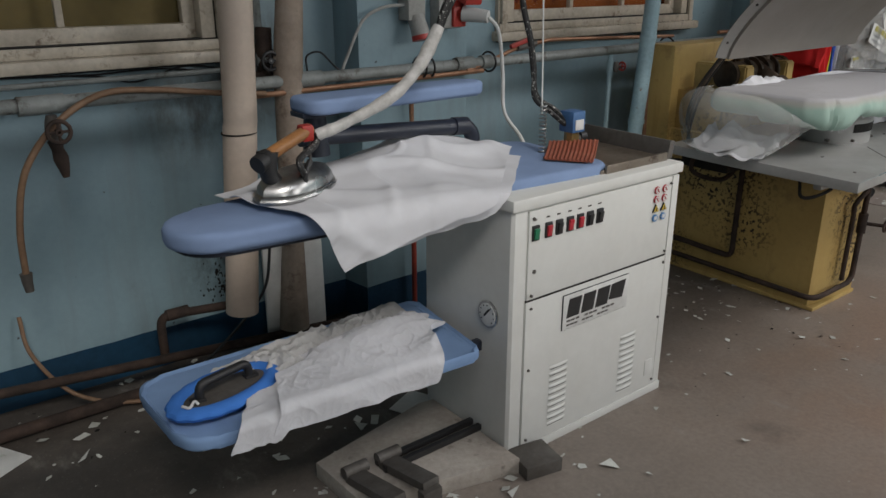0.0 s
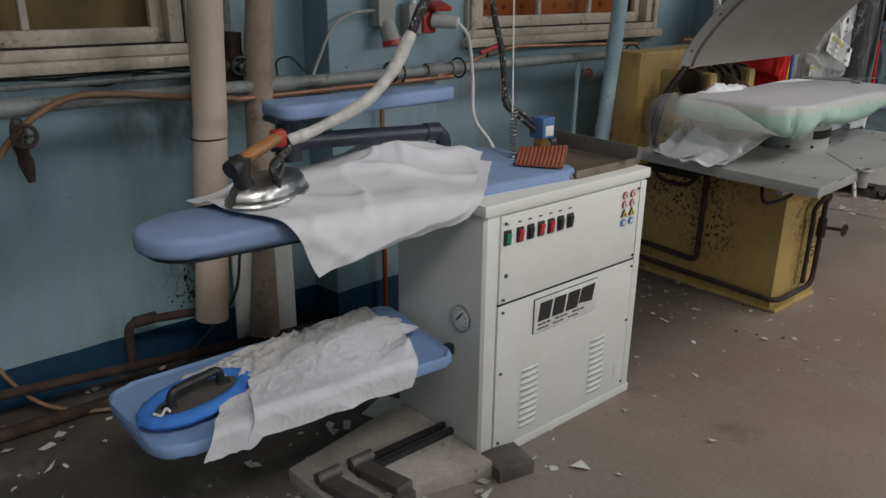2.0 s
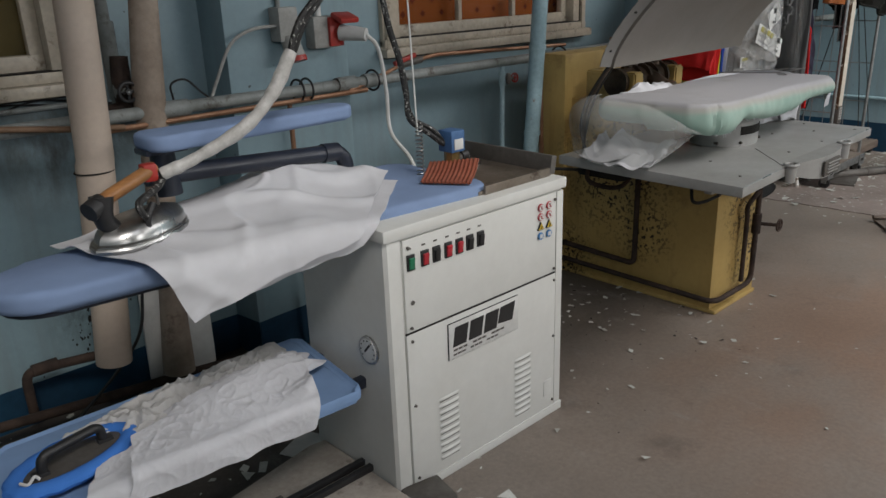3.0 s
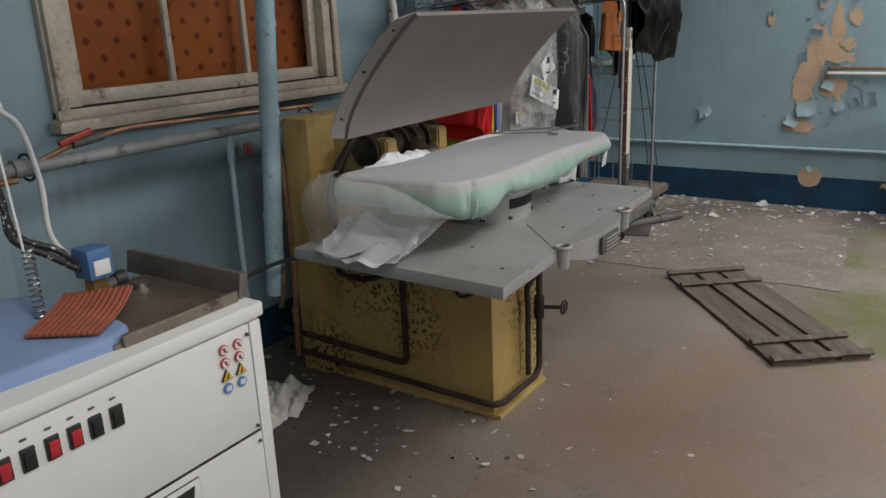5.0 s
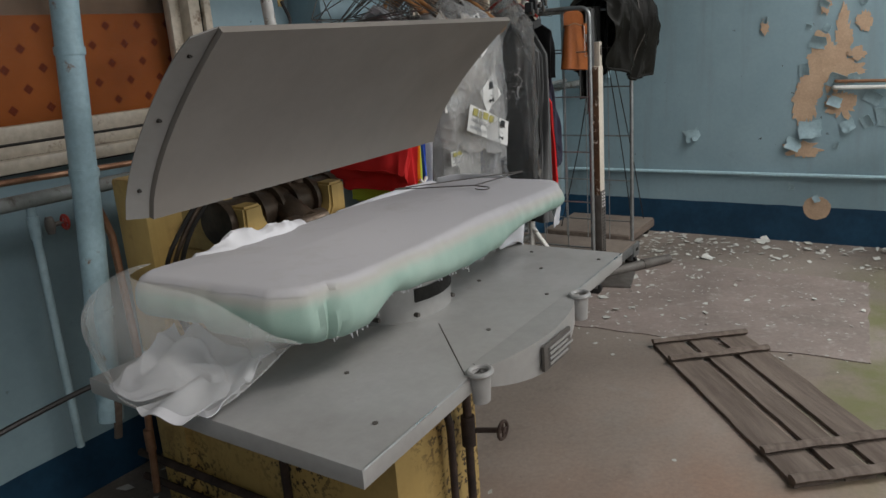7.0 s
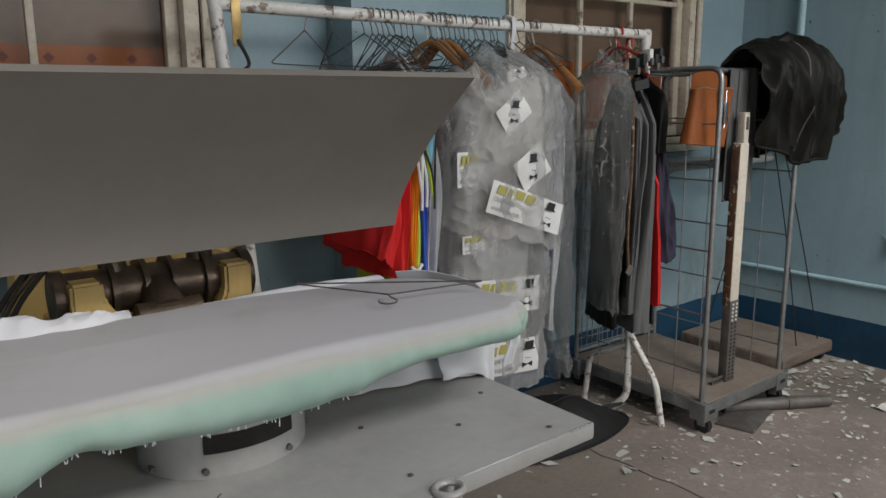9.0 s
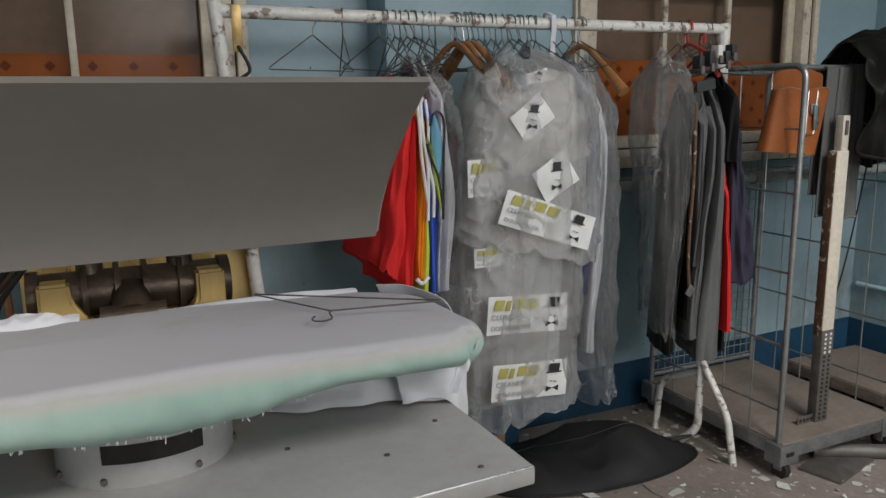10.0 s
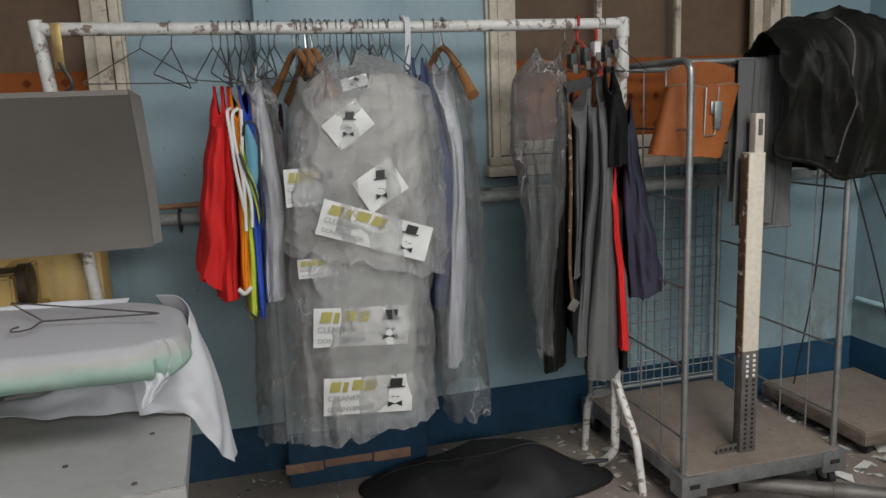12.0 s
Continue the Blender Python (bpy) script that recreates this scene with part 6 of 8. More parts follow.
def pile(cx, cy, rx, ry, z, h, seed, rough=0.4, turn=0.0, nu=48, nv=36):
    """A crumpled heap of cloth lying on a surface, in soft warped folds."""
    ca, sa = math.cos(radians(turn)), math.sin(radians(turn))

    def f(u, v):
        a, b = u * 2 - 1, v * 2 - 1
        edge = 1 + 0.20 * wob(a * 2 + seed, b * 2, 3)
        x, y = a * rx * edge, b * ry * edge
        m = max(0.0, 1 - max(abs(a), abs(b)) ** 4) ** 0.7
        w1 = 2.2 * wob(a * 1.6 + seed, b * 1.6, 1)
        w2 = 2.2 * wob(a * 1.6 + seed, b * 1.6, 9)
        k = 0.5 + 0.5 * math.sin(7 * a + 4 * b + 2.6 * w1)
        q = 0.5 + 0.5 * math.sin(5 * b - 6 * a + 2.6 * w2)
        k = 0.60 * max(k * k, 0.8 * q * q) + 0.24 * (1 - abs(wob(x * 15 + seed, y * 19, 5))) ** 5 + 0.12 * (1 - abs(wob(x * 34 + seed, y * 40, 5))) ** 5 + 0.04 * (1 - abs(wob(x * 70 + seed, y * 75, 8))) ** 4
        zz = z + 0.004 + h * m * (1 - rough + rough * k)
        return (cx + x * ca - y * sa, cy + x * sa + y * ca, zz)
    return sheet(nu, nv, f, 0.0022)


solid("lace_cloth", pile(1.36, 2.40, 0.35, 0.11, 0.43, 0.072, 3.0, 0.75, 4, 200, 90), M_lace, "heap of grey lace cloth on the tray", "cloth")
solid("lace_cloth", pile(1.10, 2.40, 0.13, 0.06, 0.43, 0.045, 12.0, 0.8, -10), M_lace, "small crumpled pale lace cloth on the tray", "cloth")
solid("white_cloth", pile(1.46, 2.31, 0.24, 0.075, 0.46, 0.05, 9.0, 0.75, 6, 180, 80), M_sheet, "crumpled white cloth on top of the pile", "cloth")


def build_hand_pad():
    t = thing("hand_pad", (0.97, 2.32, 0.437), "bright blue padded ironing hand pad with black handle", "ironing pad")
    c, turn = Vector((0.965, 2.315, 0.455)), radians(14)

    def ring(u, v):
        a, b = 2 * math.pi * u, 2 * math.pi * v
        puck = 1 + 0.10 * math.sin(a * 17) * (0.5 + 0.5 * math.cos(b))
        rx, ry = 0.155 + 0.027 * math.cos(b) * puck, 0.080 + 0.027 * math.cos(b) * puck
        x, y = rx * math.cos(a), ry * math.sin(a)
        return (c.x + x * math.cos(turn) - y * math.sin(turn), c.y + x * math.sin(turn) + y * math.cos(turn), c.z + 0.018 * math.sin(b) + 0.004)
    part("cushion", sheet(90, 10, ring), M_padblue, t)
    bm = bmesh.new()
    outline([(c.x + 0.135 * math.cos(a) * math.cos(turn) - 0.06 * math.sin(a) * math.sin(turn), c.y + 0.135 * math.cos(a) * math.sin(turn) + 0.06 * math.sin(a) * math.cos(turn)) for a in (2 * math.pi * k / 32 for k in range(32))], 0.440, 0.466, 0.003, bm)
    part("base", bm, M_castgrey, t, "grey base board")
    d = Vector((math.cos(turn), math.sin(turn), 0))
    part("handle", tube(rounded([c - d * 0.085 + Vector((0, 0, 0.005)), c - d * 0.082 + Vector((0, 0, 0.058)), c + d * 0.082 + Vector((0, 0, 0.058)), c + d * 0.085 + Vector((0, 0, 0.005))], 0.025), 0.013, 10), M_black, t, "black bow handle")
    for s in (-1, 1):
        part("handle_foot", box(tuple(c + d * 0.09 * s - Vector((0.02, 0.015, 0))), tuple(c + d * 0.09 * s + Vector((0.02, 0.015, 0.02))), 0.004), M_black, t)
    part("drawstring", tube(spline([c - d * 0.10 + Vector((0, -0.03, 0.02)), c - d * 0.12 + Vector((0.01, -0.02, 0.03)), c - d * 0.13 + Vector((0, -0.035, 0.026)), c - d * 0.145 + Vector((0, -0.015, 0.028))], 6), 0.004, 6), M_label, t)


build_hand_pad()

# ---- things on the press ----
def along(points, u):
    """A point on the smooth line through points."""
    f = u * (len(points) - 1)
    i = min(len(points) - 2, int(f))
    f -= i
    p0, p1, p2, p3 = (Vector(points[min(len(points) - 1, max(0, i + d))]) for d in (-1, 0, 1, 2))
    return 0.5 * (2 * p1 + (p2 - p0) * f + (2 * p0 - 5 * p1 + 4 * p2 - p3) * f * f + (3 * p1 - p0 - 3 * p2 + p3) * f ** 3)


def net_cover(u, v):
    """Sheer cover slipped off the end of the buck, swelling out and falling to the shelf."""
    hi = along([(3.44, 1.955, 0.966), (3.385, 2.04, 1.02), (3.365, 2.16, 1.070), (3.355, 2.30, 1.082), (3.37, 2.42, 1.088), (3.47, 2.475, 1.085)], u)
    lo = along([(3.455, 2.00, 0.955), (3.40, 2.06, 0.885), (3.33, 2.12, 0.830), (3.265, 2.19, 0.822), (3.265, 2.38, 0.822), (3.33, 2.52, 0.84)], u)
    out = along([(-0.5, -0.3, 0), (-0.8, -0.25, 0), (-1, -0.1, 0), (-1, 0.0, 0.05), (-0.85, 0.4, 0.1), (-0.5, 0.8, 0.1)], u)
    swell = (0.015 + 0.085 * min(1.0, u * 1.5)) * math.sin(math.pi * v ** 0.75)
    ripple = 0.005 * v * wob(u * 8, v * 1.5) + 0.0015 * math.sin(u * 40 + 3 * wob(u * 3, v * 3)) * v
    p = hi.lerp(lo, v ** 1.1) + out * (swell + ripple)
    return (p.x, p.y, max(0.817, p.z + 0.02 * math.sin(math.pi * v) * u))


cover = solid("net_cover", sheet(80, 44, net_cover), M_net, "sheer white net cover slipped off the press end", "cover")
part("hem", tube([net_cover(k / 60, 1.0) for k in range(61)], 0.0022, 6), M_net, cover)


def shelf_cloth(u, v):
    """Soft white cloth pulled from under the buck onto the shelf's end."""
    y = 2.10 + 0.37 * u + 0.02 * wob(v * 3, u * 3)
    x = 3.50 - (0.20 + 0.035 * math.sin(2 + u * 7)) * v
    fold = math.sin(u * 13 + 3.0 * wob(u * 2, v * 2) + 1.6 * v)
    cross = (1 - abs(wob(u * 4 + 3, v * 4, 2))) ** 5
    z = 0.816 + 0.075 * (1 - v) ** 1.2 * (0.7 + 0.5 * wob(u * 3, 4)) + (0.018 * (1 - v) + 0.006) * (1 + fold) + 0.014 * cross * (1 - 0.6 * v)
    return (x + 0.010 * fold * v, y, max(0.8155, z))


solid("white_cloth", sheet(80, 44, shelf_cloth, 0.002), M_sheet, "soft white cloth spilling over the shelf end", "cloth")


def flap(u, v):
    """Loose corner of cloth folded over at the shelf's end."""
    y = 2.12 + 0.15 * u + 0.03 * v
    x = 3.40 - 0.15 * v - 0.02 * math.sin(u * 3)
    return (x, y, 0.826 + 0.022 * math.sin(math.pi * u) * (1 - v * 0.7) + 0.008 * math.sin(u * 9 + v * 4) + 0.012 * (1 - v))


solid("white_cloth", sheet(30, 24, flap, 0.002), M_sheet, "white cloth flap lying at the shelf end", "cloth")


def rear_strip(u, v):
    x = 4.14 + 0.51 * u
    return (x, 2.40 + 0.045 * v - 0.006 * u, 1.068 + 0.014 * math.sin(math.pi * v) * (0.3 + 0.7 * math.sin(math.pi * u)) + 0.003 * wob(x * 9, v * 3))


solid("white_cloth", sheet(30, 8, rear_strip, 0.003), M_sheet, "folded white cloth along the press padding's rear edge", "cloth")


def tatter(u, v):
    """Scrap of cover hanging from the padding's tip."""
    return (4.725 + 0.055 * u + 0.008 * math.sin(v * 5), 1.945 + 0.03 * u + 0.012 * math.sin(u * 7 + v * 2), 0.995 - (0.085 - 0.05 * u) * v + 0.006 * wob(u * 6, v * 4))


solid("cloth_scrap", sheet(14, 12, tatter, 0.002), M_sheet, "torn white scrap hanging from the padding's tip", "cloth scrap")


def rear_cloth(u, v):
    x = 3.55 + 0.41 * u
    lump = math.sin(math.pi * min(1.0, v * 1.15)) ** 0.8
    crest = 0.055 * math.sin(math.pi * (0.12 + 0.70 * u)) + 0.018 * wob(u * 4, 2.0)
    fold = (1 - abs(wob(u * 6, v * 3, 3))) ** 5
    z = 1.055 + crest * lump + 0.012 * fold * lump - 0.05 * v * v
    return (x, 2.37 + 0.15 * v + 0.02 * wob(u * 6, v * 2), z)


solid("white_cloth", sheet(56, 30, rear_cloth, 0.003), M_sheet, "crumpled white cloth tucked behind the press padding", "cloth")


def side_cloth(u, v):
    """White sheet that lies under the buck's end on the shelf."""
    x = 4.30 + 0.50 * u
    y = 2.285 - 0.135 * u + 0.28 * v
    z = 0.819 + 0.11 * math.sin(0.5 * math.pi * min(1.0, v * 2.0)) ** 0.9 * min(1.0, u * 1.6) ** 1.2 + 0.009 * min(1.0, u * 3) * math.sin(20 * v + 9 * u + 4 * wob(u * 3, v * 3)) * min(1.0, v * 5)
    return (x + 0.02 * wob(v * 5, u * 2), y + 0.03 * wob(u * 5, v * 4), max(0.816, z))


solid("white_sheet", sheet(40, 40, side_cloth, 0.0025), M_sheet, "white cotton sheet bunched under the press end", "sheet")


def end_cloth(u, v):
    """Loose white cover that wraps the buck's tip and falls past the shelf."""
    hi = along([(4.66, 2.20, 0.975), (4.78, 2.12, 0.99), (4.825, 2.18, 1.06), (4.79, 2.36, 1.075), (4.72, 2.44, 1.07)], u)
    lo = along([(4.68, 2.16, 0.822), (4.79, 2.135, 0.822), (4.865, 2.19, 0.68), (4.895, 2.36, 0.57), (4.88, 2.55, 0.56)], u)
    p = hi.lerp(lo, v)
    swell = 0.028 * math.sin(math.pi * v) * min(1.0, u * 2)
    wave = 0.010 * v * math.sin(u * 30 + 2.5 * wob(u * 2, v * 2)) + 0.006 * wob(u * 9, v * 6)
    keep = 0.022 if p.z < 0.84 else 0.0
    return (p.x + (swell + wave) * (0.2 + 0.8 * u), p.y - 0.5 * (swell + wave), p.z + keep * 0 + 0.035 * math.sin(math.pi * v) * u)


solid("white_sheet", sheet(80, 50, end_cloth, 0.0025), M_sheet, "white cotton cover hanging off the press end", "sheet")


def wire_hanger(name_label, m, r=0.0022, wide=0.20, drop=0.11, group="wire hangers", material=None):
    """A wire hanger; its hook's crown is the origin, it hangs along -z, wide along x."""
    t = thing("wire_hanger", (0, 0, 0), name_label, "hanger", group)
    hook = [(0.022 * math.cos(a), 0, -0.026 + 0.026 * math.sin(a)) for a in (radians(200 - 14 * k) for k in range(17))]
    hook += [(0.004, 0, -0.065), (0.0, 0, -0.085)]
    part("hook", tube(hook, r, 6), material or M_wire, t)
    frame_pts = rounded([(0, 0, -0.085), (wide, 0, -0.085 - drop), (-wide, 0, -0.087 - drop), (0, 0, -0.085)], 0.02)
    part("frame", tube(frame_pts, r, 6), material or M_wire, t)
    t.matrix_basis = m
    return t


wire_hanger("wire clothes hanger lying on the press padding", pose(4.447, 2.067, 1.097, 90.6, 0, -35), 0.0022, 0.25, 0.12)


# ---- garment rail ----
RY, RZ = 2.91, 1.85


def build_rail():
    t = thing("garment_rail", (5.42, RY, 0), "white chipped tubular garment rail", "clothes rail")
    part("top_rail", tube([(4.40, RY, RZ + 0.003), (5.4, RY, RZ - 0.004), (6.445, RY, RZ)], 0.021, 16), M_tapered, t)
    part("upright", tube([(4.40, RY, RZ + 0.03), (4.43, RY, 1.55), (4.52, RY, 0.45)], 0.021, 14), M_tapered, t)
    part("upright", tube([(6.435, RY, RZ + 0.022), (6.437, RY, RZ - 0.10), (6.41, RY, 0.42)], 0.021, 14), M_tapered, t)
    part("elbow", tube([(6.425, RY, RZ), (6.437, RY, RZ + 0.012), (6.437, RY, RZ - 0.05)], 0.026, 14), M_tapered, t)
    part("sleeve", tube([(6.437, RY, RZ - 0.11), (6.436, RY, RZ - 0.20)], 0.026, 14), M_tapered, t)
    for x, top in ((4.52, 0.47), (6.41, 0.45)):
        part("foot", tube(rounded([(x, RY - 0.01, top - 0.03), (x + 0.01, RY - 0.16, 0.22), (x + 0.02, RY - 0.20, 0.0)], 0.05), 0.016, 12), M_tapered, t)
        part("foot", tube(rounded([(x, RY + 0.01, top - 0.08), (x - 0.01, RY + 0.24, 0.26), (x - 0.01, RY + 0.27, 0.0)], 0.06), 0.016, 12), M_tapered, t)
        part("leg", tube(rounded([(x, RY, top), (x, RY, 0.10), (x - 0.04, RY + 0.06, 0.03)], 0.05), 0.018, 12), M_tapered, t)
    part("strap", box((4.445, RY - 0.024, RZ - 0.12), (4.475, RY - 0.02, RZ + 0.02), 0.002), M_brass, t, "yellow tie strap")
    part("strap_cord", tube(spline([(4.46, RY - 0.025, RZ - 0.10), (4.49, RY - 0.03, RZ - 0.17), (4.46, RY - 0.03, RZ - 0.20), (4.42, RY - 0.03, RZ - 0.26)], 8), 0.006, 6), M_black, t)


build_rail()
# wire hangers along the rail; some are empty
hang = wire_hanger("empty wire clothes hanger on the rail", pose(4.70, RY, RZ + 0.024, 0, 0, 30))
rng = random.Random(5)
spots = [4.80] + [4.93 + 0.022 * k + rng.uniform(-0.006, 0.006) for k in range(10)] + [5.20 + 0.021 * k + rng.uniform(-0.006, 0.006) for k in range(17)] + [5.60, 5.65, 5.69, 5.72, 6.20, 6.24, 6.33, 6.36, 6.40]
for x in spots:
    copy_thing(hang, pose(x, RY, RZ + 0.024, 0, rng.uniform(-7, 7), 90 + rng.uniform(-22, 22)))


def wooden_hanger(m, label="varnished wooden clothes hanger"):
    t = thing("wooden_hanger", (0, 0, 0), label, "hanger", "wooden hangers")
    hook = [(0.022 * math.cos(a), 0, -0.026 + 0.026 * math.sin(a)) for a in (radians(200 - 14 * k) for k in range(17))] + [(0.002, 0, -0.11)]
    part("hook", tube(hook, 0.0028, 6), M_bright, t)
    arm = spline([(-0.205, 0.02, -0.275), (-0.11, 0.006, -0.185), (0, 0, -0.105), (0.11, 0.006, -0.185), (0.205, 0.02, -0.275)], 8)
    part("arm", tube(arm, lambda f: 0.011 + 0.011 * abs(2 * f - 1) ** 2, 12), M_wood, t)
    t.matrix_basis = m
    return t


wh = wooden_hanger(pose(5.198, RY, RZ + 0.024, 0, 2, 113))
for x, ry, rz in ((5.236, -2, 100), (5.255, 3, 104), (5.717, 0, 108)):
    copy_thing(wh, pose(x, RY - 0.02, RZ + 0.024, 0, ry, rz))


def plastic_hanger(m):
    t = thing("plastic_hanger", (0, 0, 0), "bright red plastic hanger", "hanger", "plastic hangers")
    hook = [(0.024 * math.cos(a), 0, -0.028 + 0.028 * math.sin(a)) for a in (radians(200 - 14 * k) for k in range(17))] + [(0.002, 0, -0.09)]
    part("hook", tube(hook, 0.006, 8), M_red, t)
    part("arm", tube(spline([(-0.18, 0, -0.16), (-0.09, 0, -0.12), (0, 0, -0.09), (0.09, 0, -0.12), (0.18, 0, -0.16)], 6), 0.008, 8), M_red, t)
    t.matrix_basis = m
    return t


ph = plastic_hanger(pose(6.25, RY, RZ + 0.026, 0, 3, 78))
copy_thing(ph, pose(6.325, RY, RZ - 0.02, 0, -4, 70))


def hung(name, rows, y0, y1, material, label, category, seed, fold=0.012, hem=0.015, skew=0.0, slant=0.0, group="", film=False, nu=72, nv=60, slope=0.10):
    """Cloth or film that hangs: rows of (height, left, right) from the top down, y0 its room side, y1 its wall side."""
    top, low = rows[0][0], rows[-1][0]

    def f(u, v):
        z = top + (low - top) * v
        for (za, la, ra), (zb, lb, rb) in zip(rows, rows[1:]):
            if z >= zb - 1e-6:
                k = max(0.0, (za - z) / (za - zb))
                k = k * k * (3 - 2 * k)
                xl, xr = la + (lb - la) * k, ra + (rb - ra) * k
                break
        a = 2 * math.pi * u
        q, p = math.cos(a), math.sin(a)
        q = abs(q) ** 0.7 * (1 if q > 0 else -1)
        p = abs(p) ** 0.7 * (1 if p > 0 else -1)
        shoulder = 0.30 + 0.70 * min(1.0, (v + 0.02) / 0.14) ** 0.7
        mid, d = (y0 + y1) / 2, 0.5 * (y1 - y0) * shoulder
        x, y = (xl + xr) / 2 + 0.5 * (xr - xl) * q, mid + d * p
        deep = fold * (0.35 + min(1.0, v * 1.6))
        gather = wob(q * 2.6 + seed, v * 1.1, seed) + 0.7 * wob(x * 34 + seed, v * 1.7, 5)
        x += deep * (0.8 * wob(y * 11 + seed, v * 1.8, 2) + 0.5 * wob(y * 26 + seed, v * 2.6, 8)) * (0.25 + abs(p))
        y += deep * gather * (1.3 if p < 0 else 0.5)
        if film:
            ridge = (1 - abs(wob(x * 9 + seed, z * 5 + y * 5, 3))) ** 6 + 0.6 * (1 - abs(wob(x * 21 + seed, z * 15 + y * 9, 6))) ** 5
            x += 0.010 * ridge * q + 0.008 * wob(x * 7, z * 9 + seed, y * 7)
            y -= 0.011 * ridge * (1 if p < 0 else -1) + 0.008 * wob(x * 8 + seed, z * 8, y * 8)
        z += hem * v * (wob(q * 3 + seed, p * 2, 7) + 0.5 * wob(q * 9 + seed, p * 5, 2)) - slope * abs(p) ** 1.4 * (1 - v) * (v < 0.5) * max(0.0, 1 - 2 * v)
        z -= slant * (x - 0.5 * (rows[-1][1] + rows[-1][2])) * v ** 3
        return (x + skew * (y - y0), y, z)
    bm = sheet(nu, nv, f)
    bmesh.ops.remove_doubles(bm, verts=bm.verts, dist=1e-5)
    if not film:
        bmesh.ops.holes_fill(bm, edges=[e for e in bm.edges if e.is_boundary], sides=0)
    whole = solid(name, bm, material, label, category, group)
    ring = {"trousers": "waistband", "shirt": "collar", "garment bag": "gathered_neck"}.get(category, "neckline")
    part(ring, tube([f(k / 28, 0.012) for k in range(29)], 0.0025 if film else 0.005, 6, caps=False), material, whole)
    part("hem", tube([f(k / 72, 1.0) for k in range(73)], 0.0010 if film else 0.0025, 5, caps=False), material, whole)
    return whole


def piping(parent, pts, r, material, name):
    return part(name, tube(spline(pts, 8), r, 8), material, parent)


# sports shirts, edge on to the room
hung("sports_shirt", [(1.665, 4.922, 4.948), (1.573, 4.901, 4.955), (1.399, 4.869, 4.950), (1.222, 4.841, 4.932), (1.03, 4.815, 4.905)], 2.68, 3.08, C_red, "bright red sports shirt on a wire hanger", "shirt", 1.0, 0.016, 0.02, slant=0.8)
r2 = hung("sports_shirt", [(1.665, 4.945, 4.965), (1.572, 4.942, 4.970), (1.397, 4.930, 4.966), (1.216, 4.915, 4.964), (0.975, 4.880, 4.953)], 2.685, 3.08, C_red, "bright red sports shirt with white neck trim", "shirt", 3.0, 0.013)
piping(r2, [(4.968, 2.715, 1.585), (4.958, 2.678, 1.57), (4.962, 2.672, 1.50), (4.968, 2.672, 1.40), (4.985, 2.670, 1.26)], 0.0055, M_label, "white_trim")
o1 = hung("sports_shirt", [(1.655, 4.972, 5.000), (1.483, 4.967, 5.001), (1.341, 4.966, 5.003), (1.176, 4.966, 5.000), (1.0, 4.956, 4.998)], 2.69, 3.09, C_orange, "orange sports shirt with white trim", "shirt", 8.0, 0.012)
piping(o1, [(4.990, 2.71, 1.585), (4.972, 2.682, 1.56), (4.974, 2.672, 1.47), (4.988, 2.670, 1.36), (4.984, 2.668, 1.20)], 0.0055, M_label, "white_trim")
piping(o1, [(5.000, 2.71, 1.58), (4.996, 2.68, 1.50), (4.990, 2.672, 1.40), (5.006, 2.670, 1.30), (5.004, 2.668, 1.21)], 0.0055, M_label, "white_trim")
piping(o1, [(4.944, 2.678, 1.01), (4.962, 2.672, 0.995), (4.985, 2.672, 1.015)], 0.007, M_label, "white_cuff")
l1 = hung("sports_shirt", [(1.60, 4.988, 5.012), (1.393, 4.982, 5.016), (1.173, 4.978, 5.012), (0.905, 4.966, 5.008)], 2.70, 3.09, C_lime, "lime green sports shirt with black piping", "shirt", 11.0, 0.010)
bm = sheet(10, 16, lambda u, v: (4.985 + 0.026 * u * math.sin(math.pi * (0.12 + 0.8 * v)) + 0.036 * v, 2.668 - 0.008 * math.sin(math.pi * u), 1.47 - 0.20 * v - 0.05 * u), 0.002)
part("turned_side", bm, C_lime, l1, "lime side panel turned outwards")
piping(l1, [(4.984, 2.664, 1.445), (4.995, 2.660, 1.40), (5.018, 2.660, 1.34), (5.036, 2.662, 1.24)], 0.004, M_black, "black_piping")
piping(l1, [(4.960, 2.694, 0.945), (4.975, 2.688, 0.925), (4.994, 2.688, 0.905), (5.005, 2.69, 0.93)], 0.004, M_black, "black_piping")
b1 = hung("sports_shirt", [(1.665, 5.003, 5.032), (1.57, 4.999, 5.040), (1.393, 4.999, 5.038), (1.173, 5.000, 5.030), (0.905, 4.994, 5.020)], 2.69, 3.09, C_blue, "royal blue sports shirt with black piping", "shirt", 13.0, 0.012)
bm = sheet(10, 16, lambda u, v: (5.004 + 0.040 * u * math.sin(math.pi * min(1.0, 0.10 + 0.9 * v)), 2.676 - 0.010 * math.sin(math.pi * u), 1.535 - 0.25 * v), 0.002)
part("inner_lining", bm, C_sky, b1, "sky blue lining turned outwards")
piping(b1, [(5.000, 2.674, 1.50), (5.008, 2.668, 1.535), (5.030, 2.666, 1.540), (5.046, 2.668, 1.50), (5.042, 2.668, 1.38), (5.040, 2.672, 1.20)], 0.004, M_black, "black_piping")
hung("white_shirt", [(1.735, 5.018, 5.060), (1.655, 5.034, 5.078), (1.479, 5.028, 5.102), (1.297, 5.030, 5.108), (0.955, 5.028, 5.096)], 2.70, 3.10, M_sheet, "white shirt hanging on the rail", "shirt", 15.0, 0.016)
